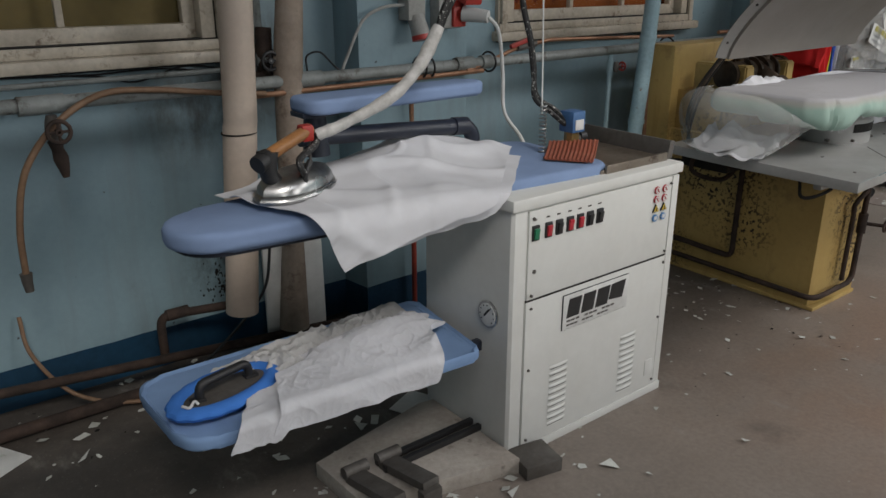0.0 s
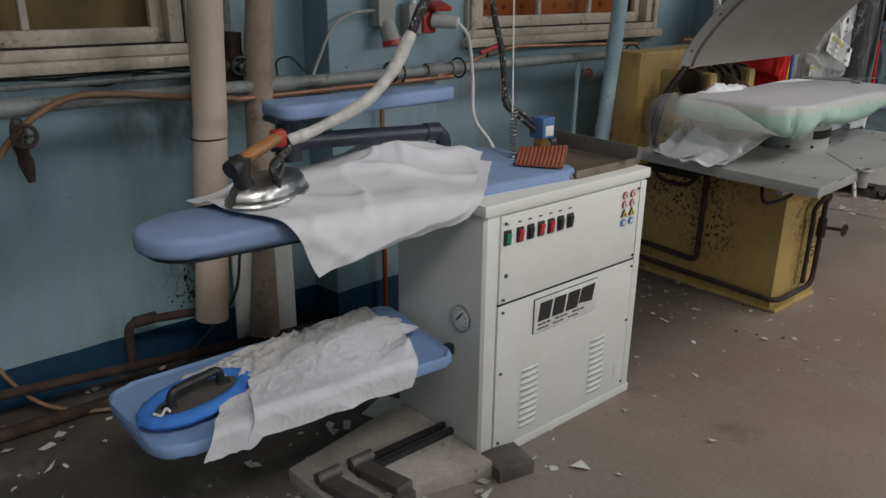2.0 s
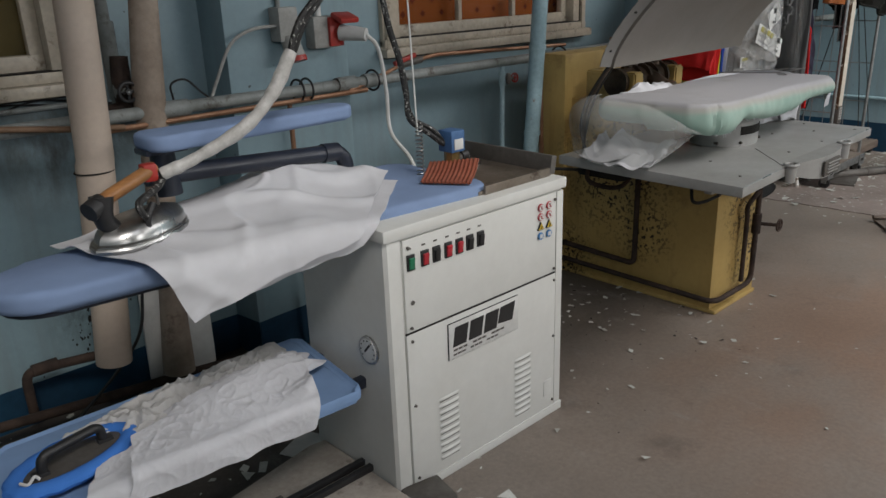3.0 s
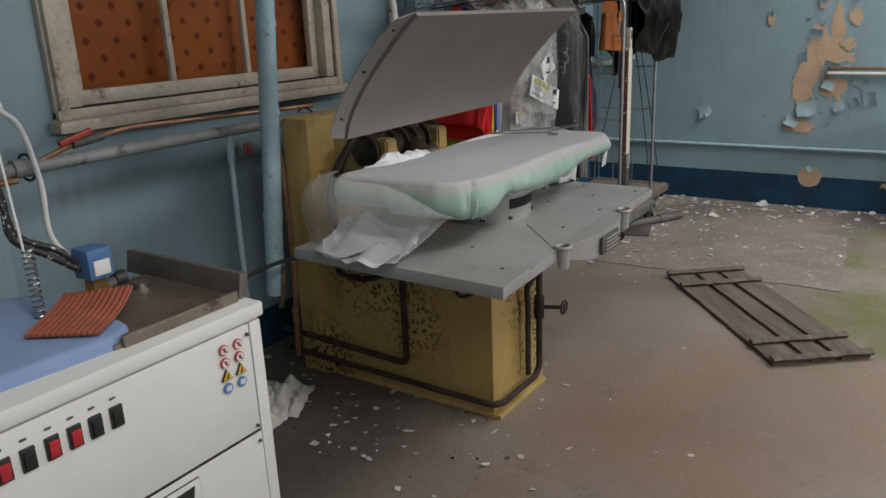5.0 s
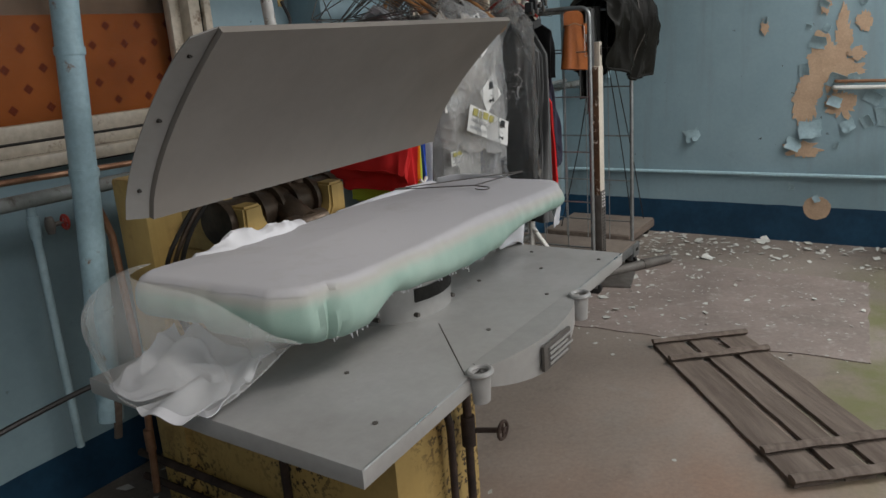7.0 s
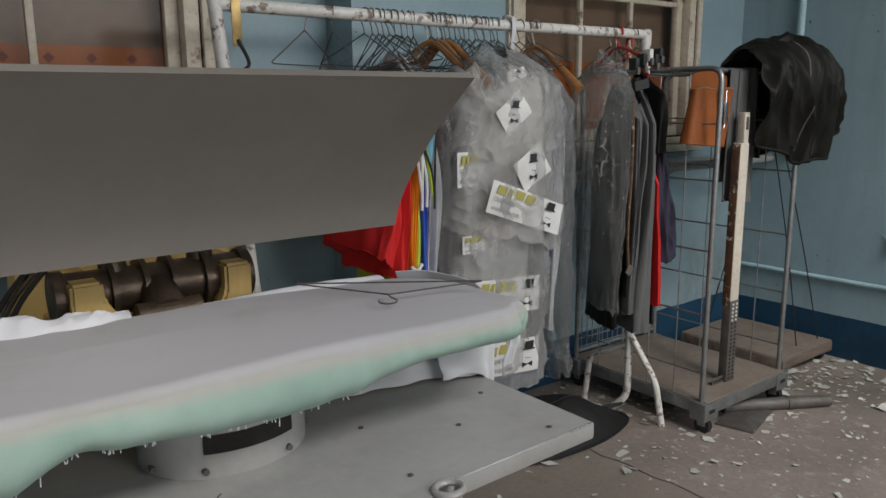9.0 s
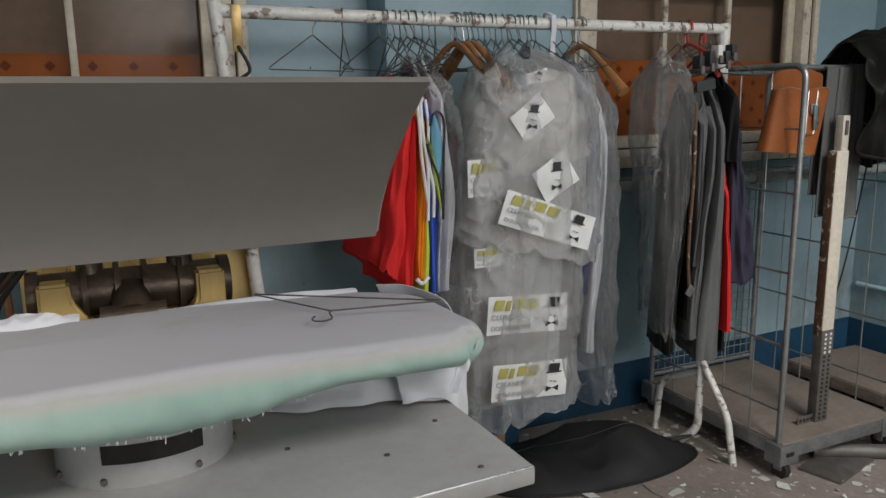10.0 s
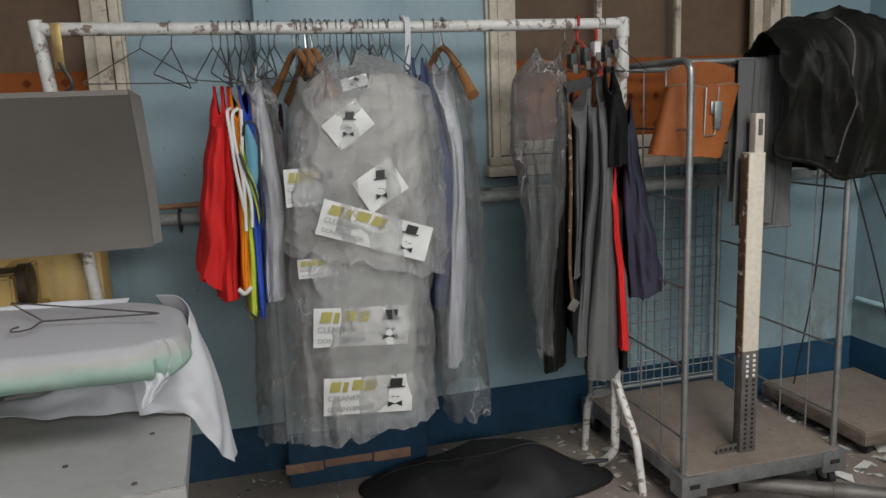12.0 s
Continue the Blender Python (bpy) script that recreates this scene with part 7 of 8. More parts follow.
hung("maroon_jacket", [(1.60, 5.10, 5.135), (1.30, 5.105, 5.14), (0.95, 5.11, 5.145)], 2.74, 3.08, C_maroon, "dark maroon jacket edge behind white shirt", "jacket", 17.0, 0.012)

# bagged cleaning, turned to face the room
hung("bagged_shirt", [(1.70, 5.27, 5.42), (1.655, 5.22, 5.57), (1.50, 5.20, 5.58), (1.25, 5.19, 5.58), (1.06, 5.18, 5.58)], 2.66, 2.80, C_beige, "pale beige shirt inside a plastic bag", "shirt", 31.0, 0.016)
hung("bagged_trousers", [(1.30, 5.19, 5.56), (0.95, 5.19, 5.55), (0.52, 5.19, 5.54)], 2.70, 2.84, C_lightgrey, "pale grey trousers inside a plastic bag", "trousers", 33.0, 0.014)
hung("bagged_shirt", [(1.745, 5.558, 5.590), (1.639, 5.572, 5.634), (1.507, 5.593, 5.664), (1.355, 5.610, 5.694), (1.159, 5.612, 5.686), (0.87, 5.585, 5.655)], 2.71, 3.05, C_shirtblue, "navy blue shirt with hanging sleeve in plastic", "shirt", 35.0, 0.016, skew=0.27)
hung("white_shirt", [(1.72, 5.630, 5.676), (1.599, 5.652, 5.706), (1.448, 5.668, 5.730), (1.254, 5.674, 5.731), (1.055, 5.660, 5.728), (0.64, 5.635, 5.701)], 2.71, 3.08, M_sheet, "long white shirt inside clear plastic", "shirt", 37.0, 0.016, skew=0.27)


def film_bag(rows, y0, y1, seed, label, material=M_film, fold=0.016, slant=0.0, slope=0.06, skew=0.0):
    return hung("garment_bag", rows, y0, y1, material, label, "garment bag", seed, fold, 0.03, skew, slant, group="plastic garment bags", film=True, nu=150, nv=110, slope=slope)


film_bag([(1.765, 5.31, 5.37), (1.70, 5.25, 5.52), (1.62, 5.20, 5.605), (1.50, 5.165, 5.625), (1.378, 5.141, 5.639), (1.197, 5.120, 5.647), (1.06, 5.105, 5.634)], 2.585, 2.86, 41.0, "clear plastic garment bag printed with cleaners' labels", slant=0.22)
film_bag([(1.69, 5.20, 5.50), (1.55, 5.15, 5.59), (1.377, 5.135, 5.599), (1.007, 5.120, 5.592), (0.714, 5.130, 5.600), (0.47, 5.124, 5.605)], 2.615, 2.90, 43.0, "long clear plastic garment bag nearly to the floor", slant=-0.10)
film_bag([(1.74, 5.030, 5.080), (1.637, 5.034, 5.108), (1.389, 5.032, 5.132), (1.113, 5.034, 5.150), (0.825, 4.995, 5.181), (0.46, 4.975, 5.212)], 2.675, 3.10, 45.0, "crumpled clear plastic garment bag", M_filmclear)
film_bag([(1.745, 5.60, 5.68), (1.543, 5.585, 5.755), (1.257, 5.595, 5.765), (0.96, 5.592, 5.766), (0.671, 5.592, 5.770), (0.445, 5.62, 5.795)], 2.675, 3.10, 47.0, "clear plastic garment bag over white shirts", M_filmclear, skew=0.27)
film_bag([(1.77, 5.995, 6.075), (1.64, 5.90, 6.100), (1.433, 5.890, 6.099), (1.276, 5.916, 6.088), (1.031, 5.949, 6.070), (0.66, 5.985, 6.055)], 2.67, 3.02, 49.0, "loose clear plastic garment bag", M_filmclear, 0.028, skew=0.40)


# printed labels on the bags
def bag_label(cx, y, cz, wide, high, turn, words, whole=True, upright=0.0):
    """A white printed panel: gold shapes for the name, grey print, and a top hat with a bow tie."""
    t = thing("printed_label", (cx, y, cz - high / 2), "white printed cleaners' panel with gold shapes and black top hat", "label", "bag labels")
    m = Matrix.Translation((cx, y, cz)) @ pose(0, 0, 0, 0, turn, 0)
    if not whole:
        hat = Matrix.Translation((cx, y, cz)) @ pose(0, 0, 0, 0, upright, 0)
    else:
        hat = m

    def flat_box(u0, v0, u1, v1, lift, mat, name, skew=0.0):
        bm = box((u0 * wide, -0.0015 - lift, v0 * high), (u1 * wide, -lift, v1 * high))
        if skew:
            for v in bm.verts:
                v.co.x += skew * v.co.z
        bm.transform(hat)
        part(name, bm, mat, t, smooth=False)

    def panel(u, v):
        return (wide * (u - 0.5), -0.004 * math.sin(u * 5) * math.sin(v * 4 + cx * 9) - 0.003, high * (v - 0.5))
    bm = sheet(10, 6, panel, 0.001)
    bm.transform(m)
    part("panel", bm, M_label, t)
    hx = 0.30 if whole else 0.0
    k = min(1.0, 0.34 / wide) if whole else 0.9
    s = high * 0.16 / wide if whole else 0.10
    flat_box(hx - s * 1.5, 0.16, hx + s * 1.5, 0.20, 0.008, M_black, "hat_brim", 0.1)
    flat_box(hx - s, 0.20, hx + s, 0.42, 0.008, M_black, "hat_crown", 0.1)
    for sg in (-1, 1):
        bm = bmesh.new()
        pts = [(hx, -0.27), (hx + sg * s * 1.2, -0.20), (hx + sg * s * 1.2, -0.36)]
        f = bm.faces.new([bm.verts.new((u * wide, -0.009, v * high)) for u, v in pts])
        ext = bmesh.ops.extrude_face_region(bm, geom=[f])
        bmesh.ops.translate(bm, verts=[v for v in ext["geom"] if isinstance(v, bmesh.types.BMVert)], vec=(0, 0.002, 0))
        bm.transform(hat)
        part("bow_tie", bm, M_black, t, smooth=False)
    flat_box(hx - s * 0.5, -0.08, hx - s * 0.1, -0.06, 0.008, M_black, "mark")
    flat_box(hx + s * 0.2, -0.10, hx + s * 0.7, -0.08, 0.008, M_black, "mark")
    if whole:
        for u, w, lift in ((-0.45, 0.11, 0.0), (-0.31, 0.055, -0.02), (-0.21, 0.115, 0.02), (-0.065, 0.12, 0.0)):
            flat_box(u, 0.14 + lift, u + w, 0.41 + lift, 0.008, M_gold, "name_shape", 0.2)
        for body, size, v in zip(words, (0.20, 0.17), (-0.10, -0.38)):
            cu = bpy.data.curves.new("words", "FONT")
            cu.body, cu.size, cu.extrude, cu.align_x = body, size * high, 0.0006, "LEFT"
            tmp = new("words", cu)
            me = bpy.data.meshes.new_from_object(tmp.evaluated_get(bpy.context.evaluated_depsgraph_get()))
            bpy.data.objects.remove(tmp)
            bpy.data.curves.remove(cu)
            bm = bmesh.new()
            bm.from_mesh(me)
            bpy.data.meshes.remove(me)
            bm.transform(m @ Matrix.Translation((-0.46 * wide, -0.0085, v * high)) @ pose(0, 0, 0, 90, 0, 0))
            part("print", bm, M_print, t, smooth=False)
    return t


bag_label(5.325, 2.612, 0.860, 0.315, 0.132, 4, ("CLEANERS", "DONNYBROOK"))
bag_label(5.335, 2.612, 0.620, 0.300, 0.130, 4, ("CLEANERS", "DONNYBROOK"))
bag_label(5.385, 2.584, 1.180, 0.370, 0.115, 19, ("CLEANERS", "DONNYBROOK"))
bag_label(5.408, 2.582, 1.325, 0.145, 0.118, -31, (), False, -4)
bag_label(5.318, 2.584, 1.520, 0.135, 0.100, -36, (), False, 4)
bag_label(5.350, 2.606, 1.650, 0.085, 0.035, -14, (), False, 20)
bag_label(5.195, 2.640, 1.330, 0.165, 0.120, -1, ("CLEAN", "DONNYB"))
bag_label(5.212, 2.640, 1.066, 0.155, 0.064, -1, ("CLEAN", "DONNYBROOK"))

# dark suits at the rail's end
hung("leather_trousers", [(1.61, 6.072, 6.108), (1.329, 6.048, 6.108), (1.127, 6.034, 6.100), (0.918, 6.020, 6.096), (0.704, 6.008, 6.103), (0.575, 6.008, 6.094)], 2.70, 2.98, M_blackleather, "black leather trousers on a hanger", "trousers", 61.0, 0.022, skew=0.45)
hung("dark_trousers", [(1.63, 6.112, 6.147), (1.324, 6.116, 6.149), (1.014, 6.112, 6.146), (0.70, 6.118, 6.178)], 2.73, 3.0, C_black, "black trousers on a hanger", "trousers", 63.0, 0.012, skew=0.45)
strap = solid("leather_belt", tube(spline([(6.124, 2.715, 1.56), (6.128, 2.712, 1.30), (6.122, 2.715, 1.0), (6.130, 2.712, 0.84)], 8), 0.007, 8), M_bark, "dark brown belt hanging among the trousers", "belt")
part("buckle", box((6.115, 2.702, 0.80), (6.148, 2.710, 0.845), 0.003, turn=pose(0, 0, 0, 0, 35, 0)), M_castgrey, strap, "dull square buckle")
gs = hung("grey_suit", [(1.625, 6.110, 6.194), (1.485, 6.132, 6.190), (1.223, 6.137, 6.174), (0.925, 6.127, 6.154)], 2.70, 3.0, C_grey, "mid grey suit trousers on a hanger", "suit", 65.0, 0.010, skew=0.45)
part("waistband", box((6.106, 2.694, 1.60), (6.198, 2.702, 1.64), 0.003, turn=pose(0, 0, 0, 0, -10, 0)), C_darkgrey, gs)
hung("grey_suit", [(1.64, 6.195, 6.243), (1.32, 6.193, 6.247), (1.01, 6.166, 6.223), (0.615, 6.136, 6.204)], 2.71, 3.02, C_grey, "grey suit trousers with pressed crease", "suit", 66.0, 0.010, skew=0.45)
hung("grey_suit", [(1.66, 6.224, 6.263), (1.319, 6.228, 6.286), (1.113, 6.212, 6.302), (0.901, 6.193, 6.315), (0.682, 6.180, 6.323), (0.52, 6.174, 6.321)], 2.69, 3.02, C_grey, "grey suit with long skirt on a hanger", "suit", 67.0, 0.014, skew=0.45)
hung("black_shirt", [(1.69, 6.258, 6.290), (1.60, 6.251, 6.322), (1.50, 6.249, 6.345), (1.330, 6.246, 6.354)], 2.68, 3.05, C_black, "black short-sleeved shirt on a red hanger", "shirt", 69.0, 0.012, skew=0.45)
hung("red_lining", [(1.34, 6.277, 6.297), (1.109, 6.286, 6.316), (0.895, 6.301, 6.336), (0.63, 6.313, 6.354)], 2.69, 2.88, C_red, "narrow red cloth hanging among suits", "cloth", 71.0, 0.006, skew=0.45)
hung("navy_jacket", [(1.57, 6.344, 6.392), (1.391, 6.350, 6.414), (1.202, 6.352, 6.455), (0.984, 6.360, 6.502), (0.82, 6.385, 6.540)], 2.73, 3.05, C_navy, "dull navy jacket with hanging sleeve", "jacket", 73.0, 0.022, 0.02, slant=-0.25, skew=0.45)
hung("dark_trousers", [(1.30, 6.325, 6.365), (0.925, 6.332, 6.365), (0.525, 6.340, 6.380)], 2.75, 3.0, C_black, "black trouser leg behind the grey suit", "trousers", 75.0, 0.008, skew=0.45)
for x, z, long in ((6.15, 1.68, 0.05), (6.20, 1.69, 0.06), (6.24, 1.72, 0.05), (6.28, 1.70, 0.05), (6.31, 1.73, 0.045)):
    clip = solid("trouser_clip", box((x - 0.012, 2.72, z), (x + 0.012, 2.76, z + long), 0.004), M_black if x != 6.24 else M_label, "small plastic trouser clip on a hanger", "clip", "trouser clips")
    part("clip_jaw", box((x - 0.009, 2.712, z - 0.018), (x + 0.009, 2.724, z + 0.012), 0.003), M_castgrey, clip)
strip = solid("cloth_tie", sheet(6, 24, lambda u, v: (5.588 + 0.020 * (u - 0.5) + 0.010 * v - 0.016 * v * v, 2.884 - 0.004 * math.sin(9 * v), 1.876 - 0.20 * v), 0.003), M_sheet, "white cloth tie looped over the rail", "tie")
part("knot", tube([(5.588 + 0.014 * math.cos(a), 2.91 + 0.026 * math.sin(a), 1.872 - 0.010 * math.cos(a)) for a in (2 * math.pi * k / 14 for k in range(15))], 0.006, 6, caps=False), M_sheet, strip)


# ---- roll cage ----
def build_cage():
    t = thing("roll_cage", (6.83, 2.93, 0), "galvanised roll cage trolley with open front", "roll cage")
    x0, x1, y0, y1 = 6.50, 7.19, 2.52, 3.37
    part("deck", box((x0, y0, 0.145), (x1, y1, 0.168), 0.004), M_ply, t, "grimy plywood deck")
    part("skirt", box((x0, y0 - 0.004, 0.10), (x1, y0 + 0.02, 0.160), 0.004), M_galv, t)
    part("skirt", box((x0 - 0.004, y0, 0.10), (x0 + 0.02, y1, 0.160), 0.004), M_galv, t)
    part("skirt", box((x1 - 0.02, y0, 0.10), (x1 + 0.004, y1, 0.160), 0.004), M_galv, t)
    for x, y in ((x0 + 0.03, y0 + 0.03), (x1 - 0.03, y0 + 0.03), (x0 + 0.03, y1 - 0.03), (x1 - 0.03, y1 - 0.03)):
        c = part("corner_block", box((x - 0.055, y - 0.042, 0.075), (x + 0.055, y + 0.042, 0.162), 0.006), M_galv, t)
        part("slot", box((x - 0.022, y - 0.045, 0.112), (x + 0.022, y - 0.040, 0.130), 0.002), M_dark, c)
        w = part("castor", disc((x, y, 0.040), 0.040, 0.028, "x", 18), M_black, t, "black rubber castor")
        part("fork", box((x - 0.025, y - 0.02, 0.04), (x + 0.025, y + 0.02, 0.09), 0.006), M_galv, w)
    for x in (x0 + 0.005, x1 - 0.005):
        part("side_frame", tube(rounded([(x, y0 + 0.03, 0.16), (x, y0 + 0.03, 1.69), (x, y1 - 0.03, 1.69), (x, y1 - 0.03, 0.16)], 0.06, 8), 0.0125, 12), M_galv, t)
        for z in (0.30, 0.58, 0.88, 1.20, 1.45):
            part("side_wire", rod((x, y0 + 0.03, z), (x, y1 - 0.03, z), 0.0045, 6), M_galv, t)
        for k in range(1, 5):
            y = y0 + 0.03 + (y1 - y0 - 0.06) * k / 5
            part("side_wire", rod((x, y, 0.165), (x, y, 1.69), 0.0035, 6), M_galv, t)
    part("back_rail", tube([(x0, y1 - 0.03, 1.69), (x1, y1 - 0.03, 1.69)], 0.0125, 12), M_galv, t)
    part("cross_bar", tube([(x0, y0 + 0.20, 1.69), (x1, y0 + 0.20, 1.69)], 0.0115, 12), M_galv, t)
    part("back_frame", tube([(x0 + 0.02, y1 - 0.03, 0.20), (x1 - 0.02, y1 - 0.03, 0.20)], 0.010, 10), M_galv, t)
    for k in range(1, 16):
        part("mesh_wire", rod((x0 + (x1 - x0) * k / 16, y1 - 0.03, 0.20), (x0 + (x1 - x0) * k / 16, y1 - 0.03, 1.25), 0.0032, 5), M_galv, t)
    for k in range(22):
        part("mesh_wire", rod((x0, y1 - 0.032, 0.22 + 1.03 * k / 21), (x1, y1 - 0.032, 0.22 + 1.03 * k / 21), 0.0032, 5), M_galv, t)


build_cage()


def build_post():
    t = thing("timber_post", (6.84, 2.615, 0.168), "white painted timber post on a slotted steel angle", "post")
    x, y = 6.83, 2.615
    a = part("slotted_angle", box((x - 0.030, y - 0.004, 0.168), (x + 0.038, y, 0.585), 0.001), M_castgrey, t, "grey slotted steel angle")
    part("angle_flange", box((x - 0.034, y - 0.004, 0.168), (x - 0.030, y + 0.04, 0.585), 0.001), M_castgrey, a)
    for k in range(20):
        for dx in (-0.012, 0.018):
            part("slot", box((x + dx - 0.005, y - 0.0065, 0.182 + k * 0.02), (x + dx + 0.005, y - 0.003, 0.192 + k * 0.02)), M_label if k > 14 else M_dark, a)
    part("foot_bracket", box((x - 0.125, y + 0.01, 0.168), (x - 0.028, y + 0.014, 0.205), 0.001), M_castgrey, t)
    for k in range(4):
        part("slot", box((x - 0.115 + k * 0.022, y + 0.007, 0.18), (x - 0.103 + k * 0.022, y + 0.011, 0.192)), M_dark, t)
    tp = part("timber", box((x - 0.030, y + 0.001, 0.56), (x + 0.040, y + 0.045, 1.352), 0.004), M_cream, t, "chipped cream painted timber")
    part("timber_edge", box((x - 0.0345, y + 0.003, 0.56), (x - 0.0305, y + 0.044, 1.35), 0.001), M_bark, tp, "bare dark timber edge")
    part("tongue", box((x - 0.006, y + 0.004, 1.35), (x + 0.034, y + 0.040, 1.495), 0.004), M_cream, t)
    part("hook_plate", box((x + 0.006, y - 0.001, 1.415), (x + 0.022, y + 0.006, 1.475), 0.002), M_castgrey, t)


def build_satchel():
    t = thing("leather_satchel", (6.58, 2.66, 1.35), "tan leather satchel with an open buckle", "bag")

    def shell(u, v):
        a = 2 * math.pi * u
        q, p = math.cos(a), math.sin(a)
        q = abs(q) ** 0.45 * (1 if q > 0 else -1)
        p = abs(p) ** 0.6 * (1 if p > 0 else -1)
        xl, xr = 6.414 + 0.076 * v, 6.700 + 0.087 * v
        ya, yb = 2.622 + 0.030 * v, 2.705
        sag = -0.006 * math.cos(q * 5) * v + 0.004 * wob(q * 2, v * 3)
        return ((xl + xr) / 2 + 0.5 * (xr - xl) * q, (ya + yb) / 2 + 0.5 * (yb - ya) * p + 0.006 * (1 - q * q) * math.sin(math.pi * v) * p, 1.352 + 0.250 * v - 0.012 * q * (1 - v) + sag)
    bm = sheet(64, 14, shell)
    bmesh.ops.remove_doubles(bm, verts=bm.verts, dist=1e-5)
    rims = [e for e in bm.edges if e.is_boundary and e.verts[0].co.z < 1.45]
    bmesh.ops.holes_fill(bm, edges=rims, sides=0)
    bmesh.ops.solidify(bm, geom=bm.faces[:], thickness=0.004)
    part("body", bm, M_leather, t)
    part("back_panel", sheet(20, 8, lambda u, v: (6.505 + 0.285 * u, 2.708 + 0.004 * v, 1.585 + (0.075 + 0.030 * math.sin(math.pi * u)) * v), 0.005), M_leather, t)
    part("rim", tube([shell(0.5 + 0.5 * k / 30, 1.0) for k in range(31)], 0.0035, 6), M_hose, t, "paler cut leather edge")
    part("strap", box((6.628, 2.634, 1.52), (6.668, 2.640, 1.605), 0.002), M_leather, t)
    b = part("buckle", box((6.640, 2.626, 1.500), (6.688, 2.634, 1.545), 0.004), M_bright, t, "bright steel buckle")
    part("buckle_wire", tube(rounded([(6.622, 2.630, 1.595), (6.610, 2.622, 1.42), (6.655, 2.620, 1.425), (6.672, 2.628, 1.595)], 0.012), 0.0025, 6), M_bright, b)
    part("buckle_plate", box((6.650, 2.618, 1.445), (6.678, 2.624, 1.54), 0.003), M_bright, b)


build_post()
build_satchel()


def over_bar(name, x0, x1, y, front, back, top, material, label, category, seed, nu=30, fold=0.012):
    """Cloth folded over the cross bar, both sides hanging."""
    def f(u, v):
        s = v * (front + back)
        x = x0 + (x1 - x0) * u + 0.012 * wob(v * 5 + seed, u * 3) + 0.02 * (u - 0.5) * abs(s - back) / 0.6
        k = fold * (wob(u * 6 + seed, 1.3) + 0.6 * wob(u * 13 + seed, v * 2))
        if s < back:
            return (x, y + 0.018 + abs(k), top - (back - s))
        return (x, y - 0.018 - abs(k) - 0.01, top - (s - back) + 0.006 * wob(u * 4 + seed, 9) * (s - back))
    cloth = solid(name, sheet(nu, 44, f, 0.004), material, label, category)
    part("crease", tube([Vector(f(0.45, 0.48 + 0.5 * k / 30)) + Vector((0, -0.004, 0)) for k in range(31)], 0.0028, 6), material, cloth)
    part("turn_up", tube([Vector(f(k / 20, 0.995)) + Vector((0, -0.002, 0)) for k in range(21)], 0.0045, 6), material, cloth)
    return cloth


over_bar("hung_trousers", 6.80, 6.945, 2.72, 0.64, 0.55, 1.708, C_grey, "grey pinstripe trousers folded over the cage bar", "trousers", 2.0)
over_bar("hung_trousers", 6.93, 7.05, 2.73, 0.66, 0.50, 1.706, C_grey, "grey trousers folded over the cage bar", "trousers", 6.0)


def jacket(u, v):
    """A leather jacket thrown over the corner of the cage: an arch of hide, front and rear skirts."""
    s = v * 2 - 1
    side = 1 if s > 0 else -1
    q = abs(s)
    x = 6.90 + 0.58 * u
    round_off = (1 - max(0.0, (u - 0.45) / 0.55) ** 3 * 0.75) * (0.55 + 0.45 * min(1.0, u * 5))
    crest = 1.725 + 0.135 * math.sin(math.pi * min(1.0, 0.10 + 0.72 * u)) ** 0.8 - 0.15 * u ** 5 + 0.015 * wob(u * 5, 1.0)
    bottom = 1.345 - 0.09 * math.sin(math.pi * u) + 0.11 * u ** 5 + 0.03 * wob(u * 4, side * 3.0)
    warp = wob(u * 3, s * 1.5, 2)
    ridge = (0.5 + 0.5 * math.sin(u * 22 + 4.5 * warp + side)) ** 3 + 0.7 * (0.5 + 0.5 * math.sin(u * 12 - s * 7 + 4 * wob(u * 2, s * 2, 6))) ** 4
    ridge += 1.1 * (1 - abs(wob(u * 7, s * 1.6, 11))) ** 6 + 0.5 * (1 - abs(wob(u * 13, s * 3, 15))) ** 5
    deep = 0.030 * ridge * q ** 0.5
    belly = 0.19 * round_off * (math.sin(0.5 * math.pi * min(1.0, q * 1.7)) - 0.35 * max(0.0, q - 0.7) / 0.3 * q)
    y = 2.70 - 0.10 * u - side * (belly + deep)
    z = crest - (crest - bottom) * q ** 1.8 + 0.012 * wob(u * 9, s * 6, 4) + 0.014 * (1 - abs(wob(u * 6, s * 5, 21))) ** 5 * (1 - q)
    return (x + 0.03 * wob(s * 3, u * 2, 8), y, z)


bm = sheet(110, 80, jacket, 0.006)
leather = solid("leather_jacket", bm, M_blackleather, "black leather jacket slung over the cage", "jacket")
part("collar", sheet(24, 8, lambda u, v: (7.00 + 0.20 * u, 2.63 - 0.05 * math.sin(math.pi * u) - 0.02 * v, 1.80 + 0.055 * math.sin(math.pi * u) - 0.06 * v), 0.006), M_blackleather, leather)
part("zip", tube([jacket(0.35 + 0.03 * math.sin(k * 0.3), 0.55 + 0.45 * k / 20) for k in range(20)], 0.004, 6), M_castgrey, leather, "dull metal zip")
part("hem_band", tube([jacket(k / 40, 1.0) for k in range(41)], 0.009, 8), M_blackleather, leather)


def sleeve(u, v):
    a = 2 * math.pi * u
    r = (0.075 - 0.01 * v) * (1 + 0.14 * wob(math.cos(a) * 2, math.sin(a) * 2, v * 6))
    return (7.04 + 0.02 * v + r * 0.8 * math.cos(a), 2.53 + r * 0.6 * math.sin(a), 1.70 - 0.36 * v + 0.012 * math.cos(a * 2))


bm = sheet(28, 26, sleeve)
bmesh.ops.holes_fill(bm, edges=[e for e in bm.edges if e.is_boundary], sides=0)
part("sleeve", bm, M_blackleather, leather)

